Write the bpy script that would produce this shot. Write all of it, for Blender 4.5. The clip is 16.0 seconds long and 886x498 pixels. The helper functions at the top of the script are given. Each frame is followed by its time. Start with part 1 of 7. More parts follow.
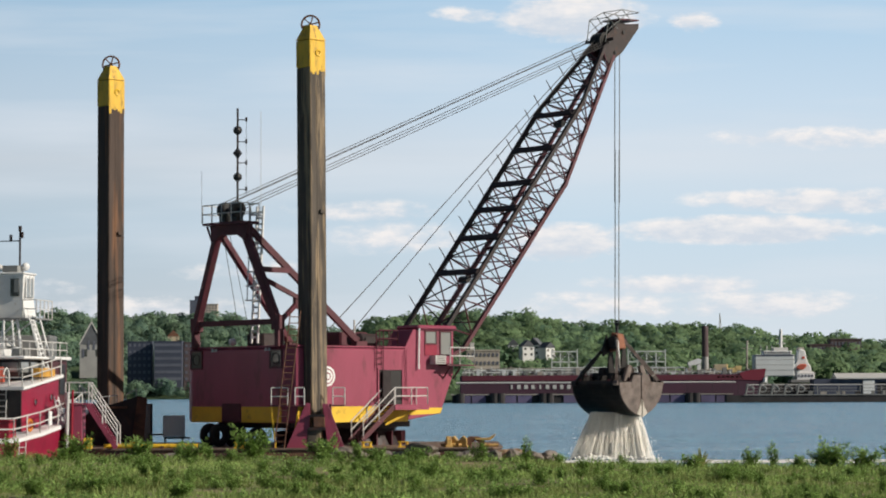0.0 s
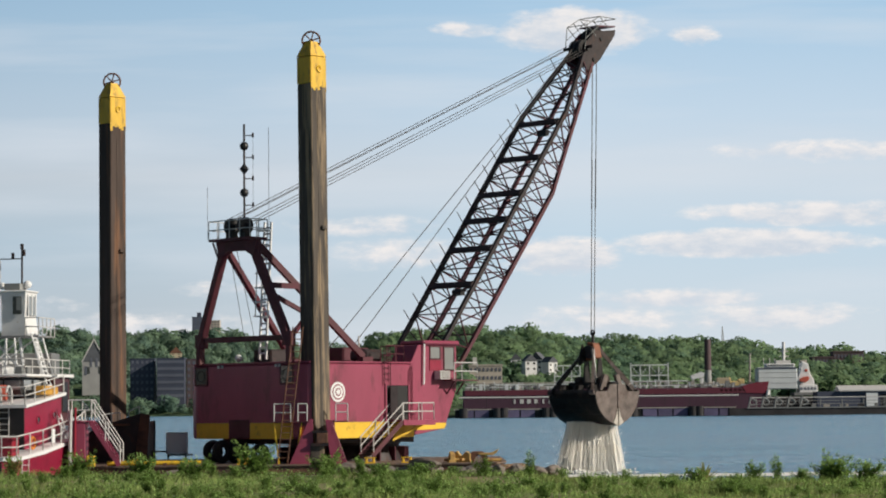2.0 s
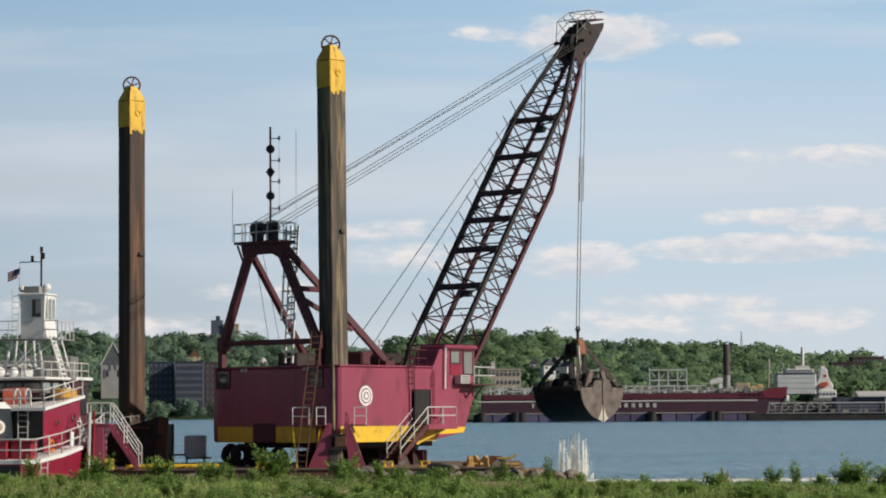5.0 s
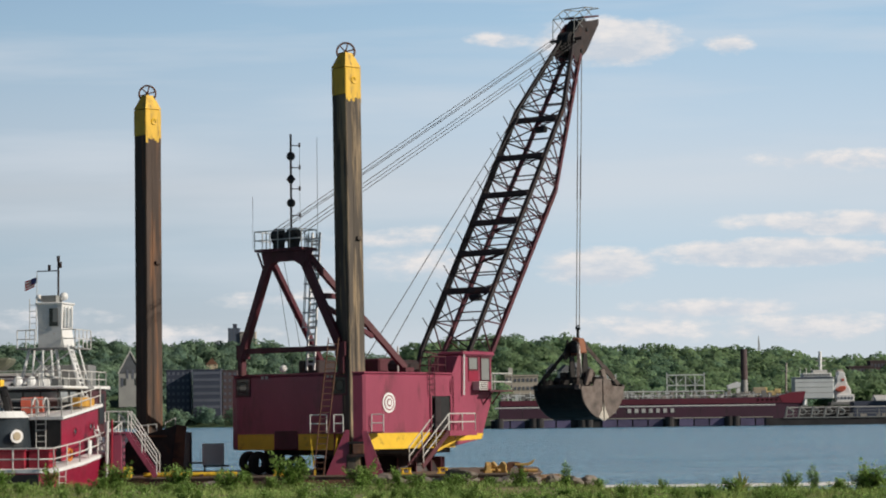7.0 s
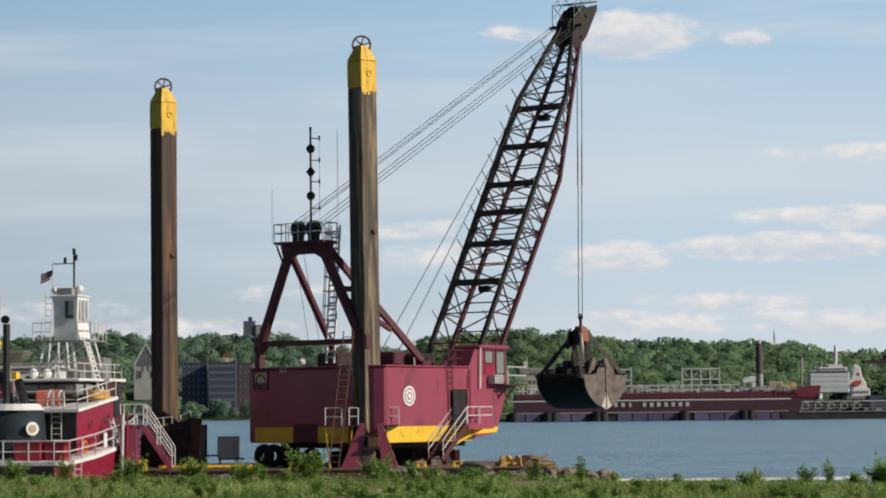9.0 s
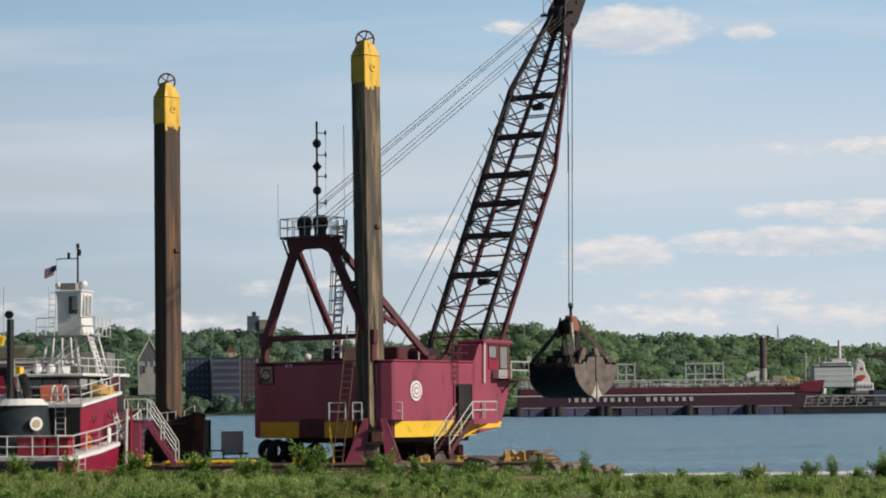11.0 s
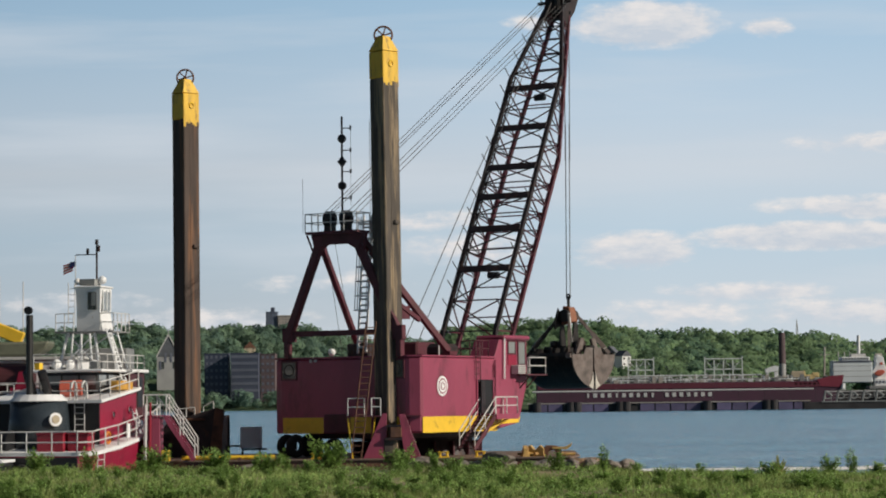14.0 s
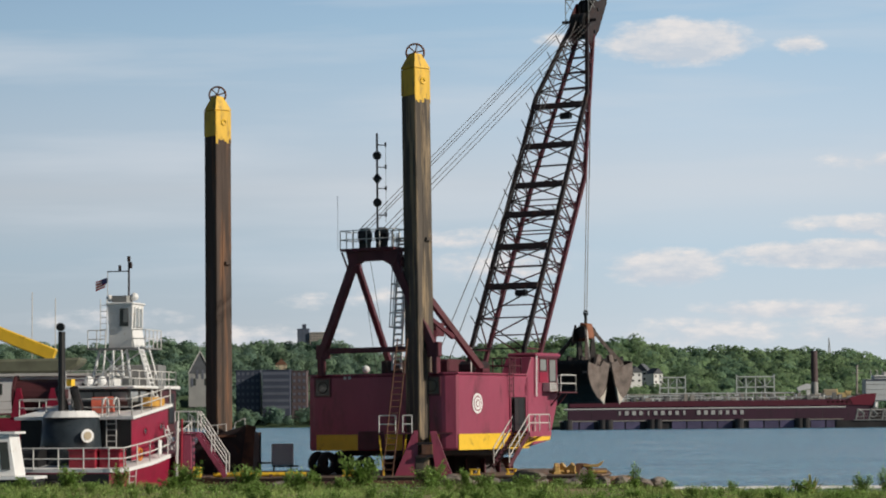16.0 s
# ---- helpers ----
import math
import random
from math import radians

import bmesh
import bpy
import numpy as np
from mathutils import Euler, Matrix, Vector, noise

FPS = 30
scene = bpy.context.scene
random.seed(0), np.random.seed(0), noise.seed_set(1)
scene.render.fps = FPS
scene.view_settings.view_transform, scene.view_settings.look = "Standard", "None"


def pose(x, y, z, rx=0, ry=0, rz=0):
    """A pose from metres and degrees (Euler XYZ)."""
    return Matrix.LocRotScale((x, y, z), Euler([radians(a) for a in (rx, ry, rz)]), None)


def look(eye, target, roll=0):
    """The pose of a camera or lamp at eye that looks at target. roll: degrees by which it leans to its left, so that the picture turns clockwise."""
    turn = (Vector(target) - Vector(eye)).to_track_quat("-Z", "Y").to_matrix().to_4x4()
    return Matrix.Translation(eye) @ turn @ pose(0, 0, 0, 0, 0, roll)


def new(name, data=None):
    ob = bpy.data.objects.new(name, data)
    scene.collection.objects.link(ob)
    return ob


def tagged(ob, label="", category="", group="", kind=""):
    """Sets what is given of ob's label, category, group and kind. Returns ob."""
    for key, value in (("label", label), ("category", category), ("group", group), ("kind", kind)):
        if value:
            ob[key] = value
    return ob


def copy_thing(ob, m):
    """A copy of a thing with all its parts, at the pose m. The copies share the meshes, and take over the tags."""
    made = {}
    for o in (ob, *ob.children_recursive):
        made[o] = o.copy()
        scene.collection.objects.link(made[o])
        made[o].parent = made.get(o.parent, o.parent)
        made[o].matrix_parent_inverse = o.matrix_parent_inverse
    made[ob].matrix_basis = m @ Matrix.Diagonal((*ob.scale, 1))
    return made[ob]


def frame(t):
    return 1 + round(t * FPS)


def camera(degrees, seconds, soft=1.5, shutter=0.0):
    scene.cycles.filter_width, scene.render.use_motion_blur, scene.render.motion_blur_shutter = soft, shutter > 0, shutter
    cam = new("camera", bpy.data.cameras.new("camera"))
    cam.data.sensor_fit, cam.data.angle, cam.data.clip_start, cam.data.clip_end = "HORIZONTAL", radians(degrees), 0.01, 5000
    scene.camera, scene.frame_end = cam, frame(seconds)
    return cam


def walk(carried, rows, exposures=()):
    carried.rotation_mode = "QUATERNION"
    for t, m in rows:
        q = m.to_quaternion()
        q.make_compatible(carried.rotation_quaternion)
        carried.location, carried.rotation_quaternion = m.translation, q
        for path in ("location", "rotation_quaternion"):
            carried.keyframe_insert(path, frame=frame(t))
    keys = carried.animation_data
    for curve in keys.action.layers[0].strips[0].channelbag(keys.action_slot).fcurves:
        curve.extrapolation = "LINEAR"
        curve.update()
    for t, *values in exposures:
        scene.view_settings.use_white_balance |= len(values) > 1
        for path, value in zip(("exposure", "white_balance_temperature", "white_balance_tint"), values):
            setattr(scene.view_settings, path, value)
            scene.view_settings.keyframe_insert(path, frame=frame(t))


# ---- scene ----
cam = camera(21.145, 16.0, soft=1.95)

# ---- camera: it stands on the bank and turns; seconds, turn, tilt, lean ----
CAMERA_ROWS = [
    (0, 0.000, 3.502, -0.200), (0.5, -0.067, 3.537, -0.322), (1, -0.004, 3.747, -0.402), (1.5, 0.000, 3.799, -0.558),
    (2, -0.044, 3.865, -0.580), (2.5, -0.121, 3.911, -0.512), (3, -0.195, 3.945, -0.413), (3.5, -0.266, 3.873, -0.571),
    (4, -0.300, 3.886, -0.404), (6.5, -0.812, 4.113, -0.638), (7, -0.894, 4.130, -0.734), (7.5, -0.993, 4.109, -0.877),
    (8, -1.109, 4.061, -0.890), (8.5, -1.182, 4.040, -0.789), (9, -1.268, 3.974, -0.611), (11.5, -1.366, 3.834, -0.651),
    (12, -1.389, 3.808, -0.693), (12.5, -1.618, 3.774, -0.861), (13, -1.700, 3.738, -0.836), (13.5, -1.753, 3.714, -0.977),
    (14, -1.806, 3.746, -0.684), (14.5, -1.883, 3.708, -0.673), (15, -2.070, 3.496, -0.788), (15.5, -2.333, 3.903, -0.590),
    (16, -2.565, 4.170, -0.538),
]


def aim(turn, tilt, lean):
    return pose(0, 0, 4.3, 90 + tilt, 0, -turn) @ pose(0, 0, 0, 0, 0, lean)


walk(cam, [(t, aim(a, b, c)) for t, a, b, c in CAMERA_ROWS], exposures=[(0, 0.12), (2, 0.06), (4, 0.0), (9, -0.03), (16, -0.08)])

# ---- light ----
SUN = Vector((0.91, -0.30, 0.52)).normalized()
sun = new("sun", bpy.data.lights.new("sun", "SUN"))
sun.data.energy, sun.data.angle, sun.data.color = 4.3, radians(0.6), (1.0, 0.90, 0.76)
sun.matrix_basis = look((60, -40, 80), Vector((60, -40, 80)) - SUN)


class Net:
    """Short way to write node trees."""

    def __init__(self, tree):
        self.tree = tree

    def add(self, kind, **values):
        node = self.tree.nodes.new(kind)
        for key, value in values.items():
            if key in node.inputs:
                self.put(node.inputs[key], value)
        return node

    def put(self, socket, value):
        if isinstance(value, bpy.types.NodeSocket):
            self.tree.links.new(value, socket)
        else:
            socket.default_value = value

    def math(self, op, a, b=0.0, c=0.0, clamp=False):
        node = self.tree.nodes.new("ShaderNodeMath")
        node.operation, node.use_clamp = op, clamp
        for i, v in enumerate((a, b, c)):
            self.put(node.inputs[i], v)
        return node.outputs[0]

    def mix(self, f, a, b, mode="MIX"):
        node = self.tree.nodes.new("ShaderNodeMix")
        node.data_type, node.blend_type = "RGBA", mode
        self.put(node.inputs[0], f)
        self.put(node.inputs[6], a)
        self.put(node.inputs[7], b)
        return node.outputs[2]

    def ramp(self, f, stops):
        node = self.tree.nodes.new("ShaderNodeValToRGB")
        els = node.color_ramp.elements
        while len(els) < len(stops):
            els.new(0.5)
        for e, (p, c) in zip(els, stops):
            e.position, e.color = p, (c if len(c) == 4 else (*c, 1))
        self.put(node.inputs[0], f)
        return node.outputs[0]

    def noise(self, vec, scale, detail=4.0, rough=0.55):
        node = self.add("ShaderNodeTexNoise", Vector=vec, Scale=scale, Detail=detail, Roughness=rough)
        return node.outputs[0]


def build_world():
    world = bpy.data.worlds.new("world")
    scene.world = world
    world.use_nodes = True
    tree = world.node_tree
    tree.nodes.clear()
    n = Net(tree)
    sky = tree.nodes.new("ShaderNodeTexSky")
    sky.sky_type, sky.sun_disc = "NISHITA", False
    sky.sun_elevation, sky.sun_rotation = math.asin(SUN.z), math.atan2(SUN.x, SUN.y)
    sky.air_density, sky.dust_density, sky.ozone_density = 1.0, 1.2, 1.2
    way = tree.nodes.new("ShaderNodeTexCoord").outputs["Generated"]
    sep = n.add("ShaderNodeSeparateXYZ", Vector=way)
    x, y, z = sep.outputs
    depth = n.math("MAXIMUM", n.math("ABSOLUTE", y), 0.05)
    a, e = n.math("DIVIDE", x, depth), n.math("DIVIDE", z, depth)
    # thin evening haze low over the land, clear blue above
    haze = n.ramp(n.math("MULTIPLY", e, 5.0, clamp=True), [
        (0.0, (0.625, 0.67, 0.72)), (0.18, (0.595, 0.675, 0.74)), (0.36, (0.525, 0.655, 0.76)), (0.5, (0.605, 0.68, 0.755)),
        (0.62, (0.525, 0.65, 0.77)), (0.85, (0.388, 0.57, 0.745)), (1.0, (0.325, 0.50, 0.705))])
    dim = n.math("ADD", 0.83, n.math("MULTIPLY", n.math("ADD", a, 0.25), 0.55, clamp=True), clamp=True)
    veil = n.math("MULTIPLY", n.math("MULTIPLY_ADD", e, -9.0, 1.0, clamp=True), n.math("MULTIPLY_ADD", a, -6.0, 0.30, clamp=True))
    dim = n.math("SUBTRACT", dim, n.math("MULTIPLY", veil, 0.12))
    haze = n.mix(1.0, haze, n.add("ShaderNodeCombineXYZ", X=dim, Y=dim, Z=dim).outputs[0], "MULTIPLY")
    blue = n.mix(1.0, sky.outputs[0], (0.034, 0.034, 0.034, 1), "MULTIPLY")
    low = n.math("SUBTRACT", 1.0, n.math("MULTIPLY", n.math("SUBTRACT", e, 0.18), 4.0, clamp=True))
    ahead = n.math("MULTIPLY", n.math("SUBTRACT", y, 0.55), 4.0, clamp=True)
    base = n.mix(n.math("MULTIPLY", low, ahead), blue, haze)
    cv = n.add("ShaderNodeCombineXYZ", X=n.math("MULTIPLY", a, 62.0), Y=n.math("MULTIPLY", e, 150.0), Z=0.0).outputs[0]
    fine = n.noise(cv, 1.0, 8.0, 0.62)
    cv2 = n.add("ShaderNodeCombineXYZ", X=n.math("MULTIPLY", a, 5.0), Y=n.math("MULTIPLY", e, 48.0), Z=3.0).outputs[0]
    streak = n.noise(cv2, 1.0, 5.0, 0.5)
    wisps = n.math("MULTIPLY", n.math("SUBTRACT", streak, 0.47), 4.2, clamp=True)
    col = n.mix(n.math("MULTIPLY", n.math("MULTIPLY", wisps, 0.48), ahead), base, (0.66, 0.71, 0.77, 1))
    clouds = [(0.056, 0.160, 0.025, 0.0080, 1.0), (0.107, 0.158, 0.009, 0.004, 0.7), (0.010, 0.161, 0.015, 0.003, 0.6),
              (0.127, 0.069, 0.042, 0.0048, 1.0), (0.050, 0.064, 0.020, 0.0065, 0.9), (-0.020, 0.066, 0.025, 0.006, 0.6),
              (0.160, 0.081, 0.048, 0.0045, 0.75), (0.165, 0.108, 0.045, 0.004, 0.6), (0.098, 0.046, 0.034, 0.0034, 0.7),
              (0.137, 0.0375, 0.035, 0.0055, 0.7), (-0.032, 0.0775, 0.030, 0.004, 0.55), (0.068, 0.0375, 0.03, 0.006, 0.6),
              (-0.13, 0.036, 0.04, 0.005, 0.6), (-0.185, 0.045, 0.03, 0.005, 0.5), (-0.08, 0.052, 0.03, 0.004, 0.5)]
    total, under = 0.0, 0.0
    for a0, e0, ra, re, s in clouds:
        da = n.math("DIVIDE", n.math("SUBTRACT", a, a0), ra)
        de = n.math("DIVIDE", n.math("SUBTRACT", e, e0), re)
        d = n.math("ADD", n.math("MULTIPLY", da, da), n.math("MULTIPLY", de, de))
        m = n.math("MULTIPLY", n.math("SUBTRACT", 1.0, n.math("MULTIPLY", d, 0.36), clamp=True), s)
        total = n.math("MAXIMUM", total, m)
        under = n.math("MAXIMUM", under, n.math("MULTIPLY", m, n.math("MULTIPLY_ADD", de, -0.75, 0.25, clamp=True)))
    body = n.math("MULTIPLY", n.math("SUBTRACT", n.math("ADD", total, n.math("MULTIPLY", fine, 1.25)), 0.90), 2.6, clamp=True)
    body = n.math("MULTIPLY", body, n.math("MULTIPLY", total, 2.5, clamp=True))
    shade = n.mix(n.math("SUBTRACT", n.math("MULTIPLY", n.math("SUBTRACT", fine, 0.28), 3.0), n.math("MULTIPLY", under, 1.1), clamp=True), (0.60, 0.65, 0.72, 1), (0.86, 0.82, 0.80, 1))
    col = n.mix(n.math("MULTIPLY", body, 0.9), col, shade)
    bg = n.add("ShaderNodeBackground", Color=col, Strength=1.0)
    out = tree.nodes.new("ShaderNodeOutputWorld")
    tree.links.new(bg.outputs[0], out.inputs[0])


build_world()


# ---- materials ----
def material(name, color, rough=0.6, metal=0.0, vary=0.25, scale=1.5, stains=None, stain_amount=0.5, stain_scale=0.6,
             bump=0.3, fine=18.0, stretch=(1, 1, 1), island=0.0, random_object=0.0, spec=0.5):
    m = bpy.data.materials.new(name)
    m.use_nodes = True
    tree = m.node_tree
    n = Net(tree)
    p = tree.nodes["Principled BSDF"]
    vec = tree.nodes.new("ShaderNodeTexCoord").outputs["Object"]
    mp = n.add("ShaderNodeMapping", Vector=vec)
    mp.inputs["Scale"].default_value = stretch
    v = mp.outputs[0]
    big, small = n.noise(v, scale, 5.0, 0.6), n.noise(v, fine, 4.0, 0.6)
    lo = tuple(c * (1 - vary) for c in color) + (1,)
    hi = tuple(min(1, c * (1 + vary)) for c in color) + (1,)
    col = n.mix(n.math("MULTIPLY", n.math("SUBTRACT", big, 0.3), 2.5, clamp=True), lo, hi)
    col = n.mix(n.math("MULTIPLY", small, 0.35), col, lo)
    if stains:
        s = n.noise(v, stain_scale, 6.0, 0.65)
        f = n.math("MULTIPLY", n.math("SUBTRACT", s, 0.62 - 0.25 * stain_amount), 7.0, clamp=True)
        col = n.mix(n.math("MULTIPLY", f, 0.85), col, (*stains, 1))
    if island:
        r = tree.nodes.new("ShaderNodeNewGeometry").outputs["Random Per Island"]
        col = n.mix(1.0, col, n.ramp(r, [(0, (1 - island,) * 3), (1, (1 + island,) * 3)]), "MULTIPLY")
    if random_object:
        r = tree.nodes.new("ShaderNodeObjectInfo").outputs["Random"]
        col = n.mix(1.0, col, n.ramp(r, [(0, (1 - random_object,) * 3), (1, (1 + random_object,) * 3)]), "MULTIPLY")
    n.put(p.inputs["Base Color"], col)
    n.put(p.inputs["Roughness"], n.math("ADD", n.math("MULTIPLY", small, 0.2), rough - 0.1, clamp=True))
    p.inputs["Metallic"].default_value = metal
    p.inputs["Specular IOR Level"].default_value = spec
    if bump:
        b = n.add("ShaderNodeBump", Height=n.math("ADD", small, n.math("MULTIPLY", big, 0.6)), Strength=bump, Distance=0.03)
        n.put(p.inputs["Normal"], b.outputs[0])
    return m


def glass(name, tint=(0.25, 0.30, 0.33)):
    m = material(name, tint, 0.08, 0.0, 0.1, bump=0.0, spec=0.9)
    return m


def leaf_material(name, color, dark, scale=0.5, island=0.35, thin_share=0.42, vary=0.35):
    m = material(name, color, 0.75, 0, vary, scale, stains=dark, stain_amount=0.6, stain_scale=scale * 0.6, bump=0.0, fine=max(0.6, min(6.0, scale * 12)), island=island, spec=0.1)
    tree = m.node_tree
    p, out = tree.nodes["Principled BSDF"], tree.nodes["Material Output"]
    thin = tree.nodes.new("ShaderNodeBsdfTranslucent")
    tree.links.new(p.inputs["Base Color"].links[0].from_socket, thin.inputs["Color"])
    both = tree.nodes.new("ShaderNodeMixShader")
    both.inputs[0].default_value = thin_share
    tree.links.new(p.outputs[0], both.inputs[1])
    tree.links.new(thin.outputs[0], both.inputs[2])
    tree.links.new(both.outputs[0], out.inputs[0])
    return m


def water_material():
    m = bpy.data.materials.new("river_water")
    m.use_nodes = True
    n = Net(m.node_tree)
    p = m.node_tree.nodes["Principled BSDF"]
    vec = m.node_tree.nodes.new("ShaderNodeTexCoord").outputs["Object"]
    mp = n.add("ShaderNodeMapping", Vector=vec)
    mp.inputs["Scale"].default_value = (0.35, 1.0, 1.0)
    v = mp.outputs[0]
    swell, chop, rip = n.noise(v, 0.12, 3.0, 0.5), n.noise(v, 0.8, 4.0, 0.6), n.noise(v, 4.0, 3.0, 0.6)
    wide = n.noise(vec, 0.012, 3.0, 0.5)
    mp3 = n.add("ShaderNodeMapping", Vector=vec)
    mp3.inputs["Scale"].default_value = (0.55, 0.16, 1.0)
    wavelet = n.noise(mp3.outputs[0], 1.0, 4.0, 0.6)
    mp2 = n.add("ShaderNodeMapping", Vector=vec)
    mp2.inputs["Scale"].default_value = (0.22, 1.0, 1.0)
    gust = n.noise(mp2.outputs[0], 0.035, 4.0, 0.65)
    # light and dark of ripples and gusts is painted into the base colour too
    f = n.math("ADD", n.math("MULTIPLY", n.math("SUBTRACT", gust, 0.5), 2.6), n.math("ADD", n.math("MULTIPLY", n.math("SUBTRACT", swell, 0.5), 2.2), n.math("MULTIPLY", n.math("SUBTRACT", wavelet, 0.5), 2.4)))
    n.put(p.inputs["Base Color"], n.mix(n.math("ADD", f, wide, clamp=True), (0.042, 0.150, 0.250, 1), (0.105, 0.250, 0.345, 1)))
    n.put(p.inputs["Roughness"], n.math("ADD", n.math("MULTIPLY", wide, 0.15), 0.16))
    p.inputs["IOR"].default_value = 1.33
    h = n.math("ADD", n.math("ADD", n.math("MULTIPLY", gust, 3.0), n.math("MULTIPLY", n.math("ADD", swell, wavelet), 1.6)), n.math("ADD", n.math("MULTIPLY", chop, 0.55), n.math("MULTIPLY", rip, 0.12)))
    b = n.add("ShaderNodeBump", Height=h, Strength=1.0, Distance=0.8)
    n.put(p.inputs["Normal"], b.outputs[0])
    return m


MAROON = material("maroon_paint", (0.295, 0.058, 0.104), 0.38, 0, 0.14, 0.5, stains=(0.13, 0.034, 0.05), stain_amount=0.30, stain_scale=0.9, bump=0.35, fine=14, stretch=(1, 1, 0.35))
MAROON_STEEL = material("weathered_maroon_steel", (0.088, 0.018, 0.030), 0.6, 0, 0.3, 1.2, stains=(0.07, 0.025, 0.02), stain_amount=0.35, stain_scale=1.5)
DARK_STEEL = material("dark_greased_steel", (0.030, 0.022, 0.024), 0.55, 0.2, 0.4, 1.6, stains=(0.07, 0.03, 0.02), stain_amount=0.3, stain_scale=1.5)
YELLOW = material("yellow_paint", (0.78, 0.50, 0.035), 0.5, 0, 0.12, 1.0, stains=(0.30, 0.17, 0.03), stain_amount=0.12, stain_scale=1.6)
SPUD_STEEL = material("rusted_spud_steel", (0.088, 0.074, 0.062), 0.8, 0.1, 0.5, 0.8, stains=(0.36, 0.27, 0.17), stain_amount=0.50, stain_scale=1.1, bump=0.6, fine=9, stretch=(2.2, 2.2, 0.16))
SPUD_YELLOW = material("streaked_yellow_paint", (0.74, 0.46, 0.04), 0.55, 0, 0.16, 1.2, stains=(0.16, 0.085, 0.03), stain_amount=0.34, stain_scale=1.5, bump=0.5, fine=9, stretch=(2.4, 2.4, 0.5))
SPUD_RUST = material("orange_rusted_steel", (0.070, 0.050, 0.042), 0.8, 0.1, 0.5, 0.8, stains=(0.21, 0.105, 0.055), stain_amount=0.42, stain_scale=1.0, bump=0.6, fine=9, stretch=(2.2, 2.2, 0.14))
HEAD_RUST = material("orange_brown_rust", (0.26, 0.105, 0.06), 0.8, 0, 0.4, 2.0, stains=(0.07, 0.04, 0.03), stain_amount=0.35, stain_scale=1.8, bump=0.6)
BOAT_GREEN = material("grey_green_boat_paint", (0.13, 0.14, 0.10), 0.7, 0, 0.3, 0.8, bump=0.2)
RUST = material("brown_rust", (0.16, 0.075, 0.045), 0.85, 0, 0.4, 1.4, stains=(0.06, 0.035, 0.03), stain_amount=0.5, stain_scale=1.2, bump=0.6)
WHITE = material("white_paint", (0.74, 0.755, 0.765), 0.5, 0, 0.06, 1.2, stains=(0.45, 0.36, 0.27), stain_amount=0.08, stain_scale=2.5, bump=0.1)
RAIL_WHITE = material("pale_rail_paint", (0.56, 0.56, 0.55), 0.5, 0, 0.1, 3.0, bump=0.0)
BLACK = material("black_paint", (0.016, 0.016, 0.018), 0.45, 0, 0.3, 1.5, bump=0.2)
RUBBER = material("black_rubber", (0.011, 0.010, 0.010), 0.8, 0, 0.3, 2.5, bump=0.5)
TUG_RED = material("tug_red_paint", (0.25, 0.011, 0.040), 0.45, 0, 0.15, 0.8, stains=(0.17, 0.012, 0.03), stain_amount=0.2, stain_scale=1.0, bump=0.2)
BRIGHT_RED = material("bright_red_paint", (0.29, 0.012, 0.032), 0.45, 0, 0.1, 1.0, bump=0.1)
CREAM_ORANGE = material("faded_orange_yellow", (0.55, 0.30, 0.05), 0.6, 0, 0.2, 2.0, bump=0.1)
SALMON = material("salmon_red_shell", (0.50, 0.11, 0.07), 0.5, 0, 0.15, 2.0, bump=0.1)
OCHRE = material("rusted_ochre_paint", (0.52, 0.34, 0.11), 0.65, 0, 0.2, 2.5, stains=(0.20, 0.085, 0.04), stain_amount=0.42, stain_scale=3.0)
ORANGE = material("orange_paint", (0.60, 0.20, 0.03), 0.5, 0, 0.1, 2.0, bump=0.1)
BUCKET_DARK = material("wet_black_steel", (0.020, 0.018, 0.018), 0.45, 0.3, 0.5, 1.5, stains=(0.06, 0.04, 0.03), stain_amount=0.3, stain_scale=1.5, bump=0.5)
BUCKET_WORN_LIT = material("worn_and_sunlit_bucket_steel", (0.165, 0.136, 0.124), 0.45, 0.25, 0.5, 1.6, stains=(0.09, 0.062, 0.052), stain_amount=0.4, stain_scale=0.9, bump=0.4)
BUCKET_EDGE = material("polished_cutting_edge", (0.62, 0.58, 0.52), 0.35, 0.4, 0.2, 2.0, bump=0.2)
ROPE = material("steel_rope", (0.20, 0.19, 0.185), 0.5, 0.5, 0.2, 3.0, bump=0.0)
ROPE_DARK = material("greased_rope", (0.09, 0.085, 0.085), 0.6, 0.3, 0.2, 3.0, bump=0.0)
WINDOW = glass("dark_window_glass", (0.05, 0.06, 0.065))
GREY_GLASS = glass("grey_window_glass", (0.22, 0.24, 0.25))
DECK = material("rusty_barge_deck", (0.15, 0.105, 0.08), 0.85, 0, 0.35, 0.6, stains=(0.26, 0.16, 0.09), stain_amount=0.4, stain_scale=0.7, bump=0.5)
GRASS = leaf_material("grass_blades", (0.30, 0.40, 0.135), (0.22, 0.26, 0.09), 0.25, 0.4)
WEED = leaf_material("weed_leaves", (0.285, 0.43, 0.13), (0.155, 0.265, 0.08), 1.2, 0.5)
YUCCA = leaf_material("spiky_leaves", (0.55, 0.54, 0.22), (0.40, 0.42, 0.14), 2.0, 0.4)
EARTH = material("bank_earth", (0.205, 0.225, 0.095), 0.95, 0, 0.35, 0.35, stains=(0.30, 0.22, 0.15), stain_amount=0.42, stain_scale=0.55, bump=0.8, fine=7, spec=0.15)
ROCK = material("riprap_stone", (0.22, 0.19, 0.165), 0.9, 0, 0.35, 1.6, stains=(0.11, 0.09, 0.08), stain_amount=0.4, bump=0.9, fine=9, random_object=0.3)
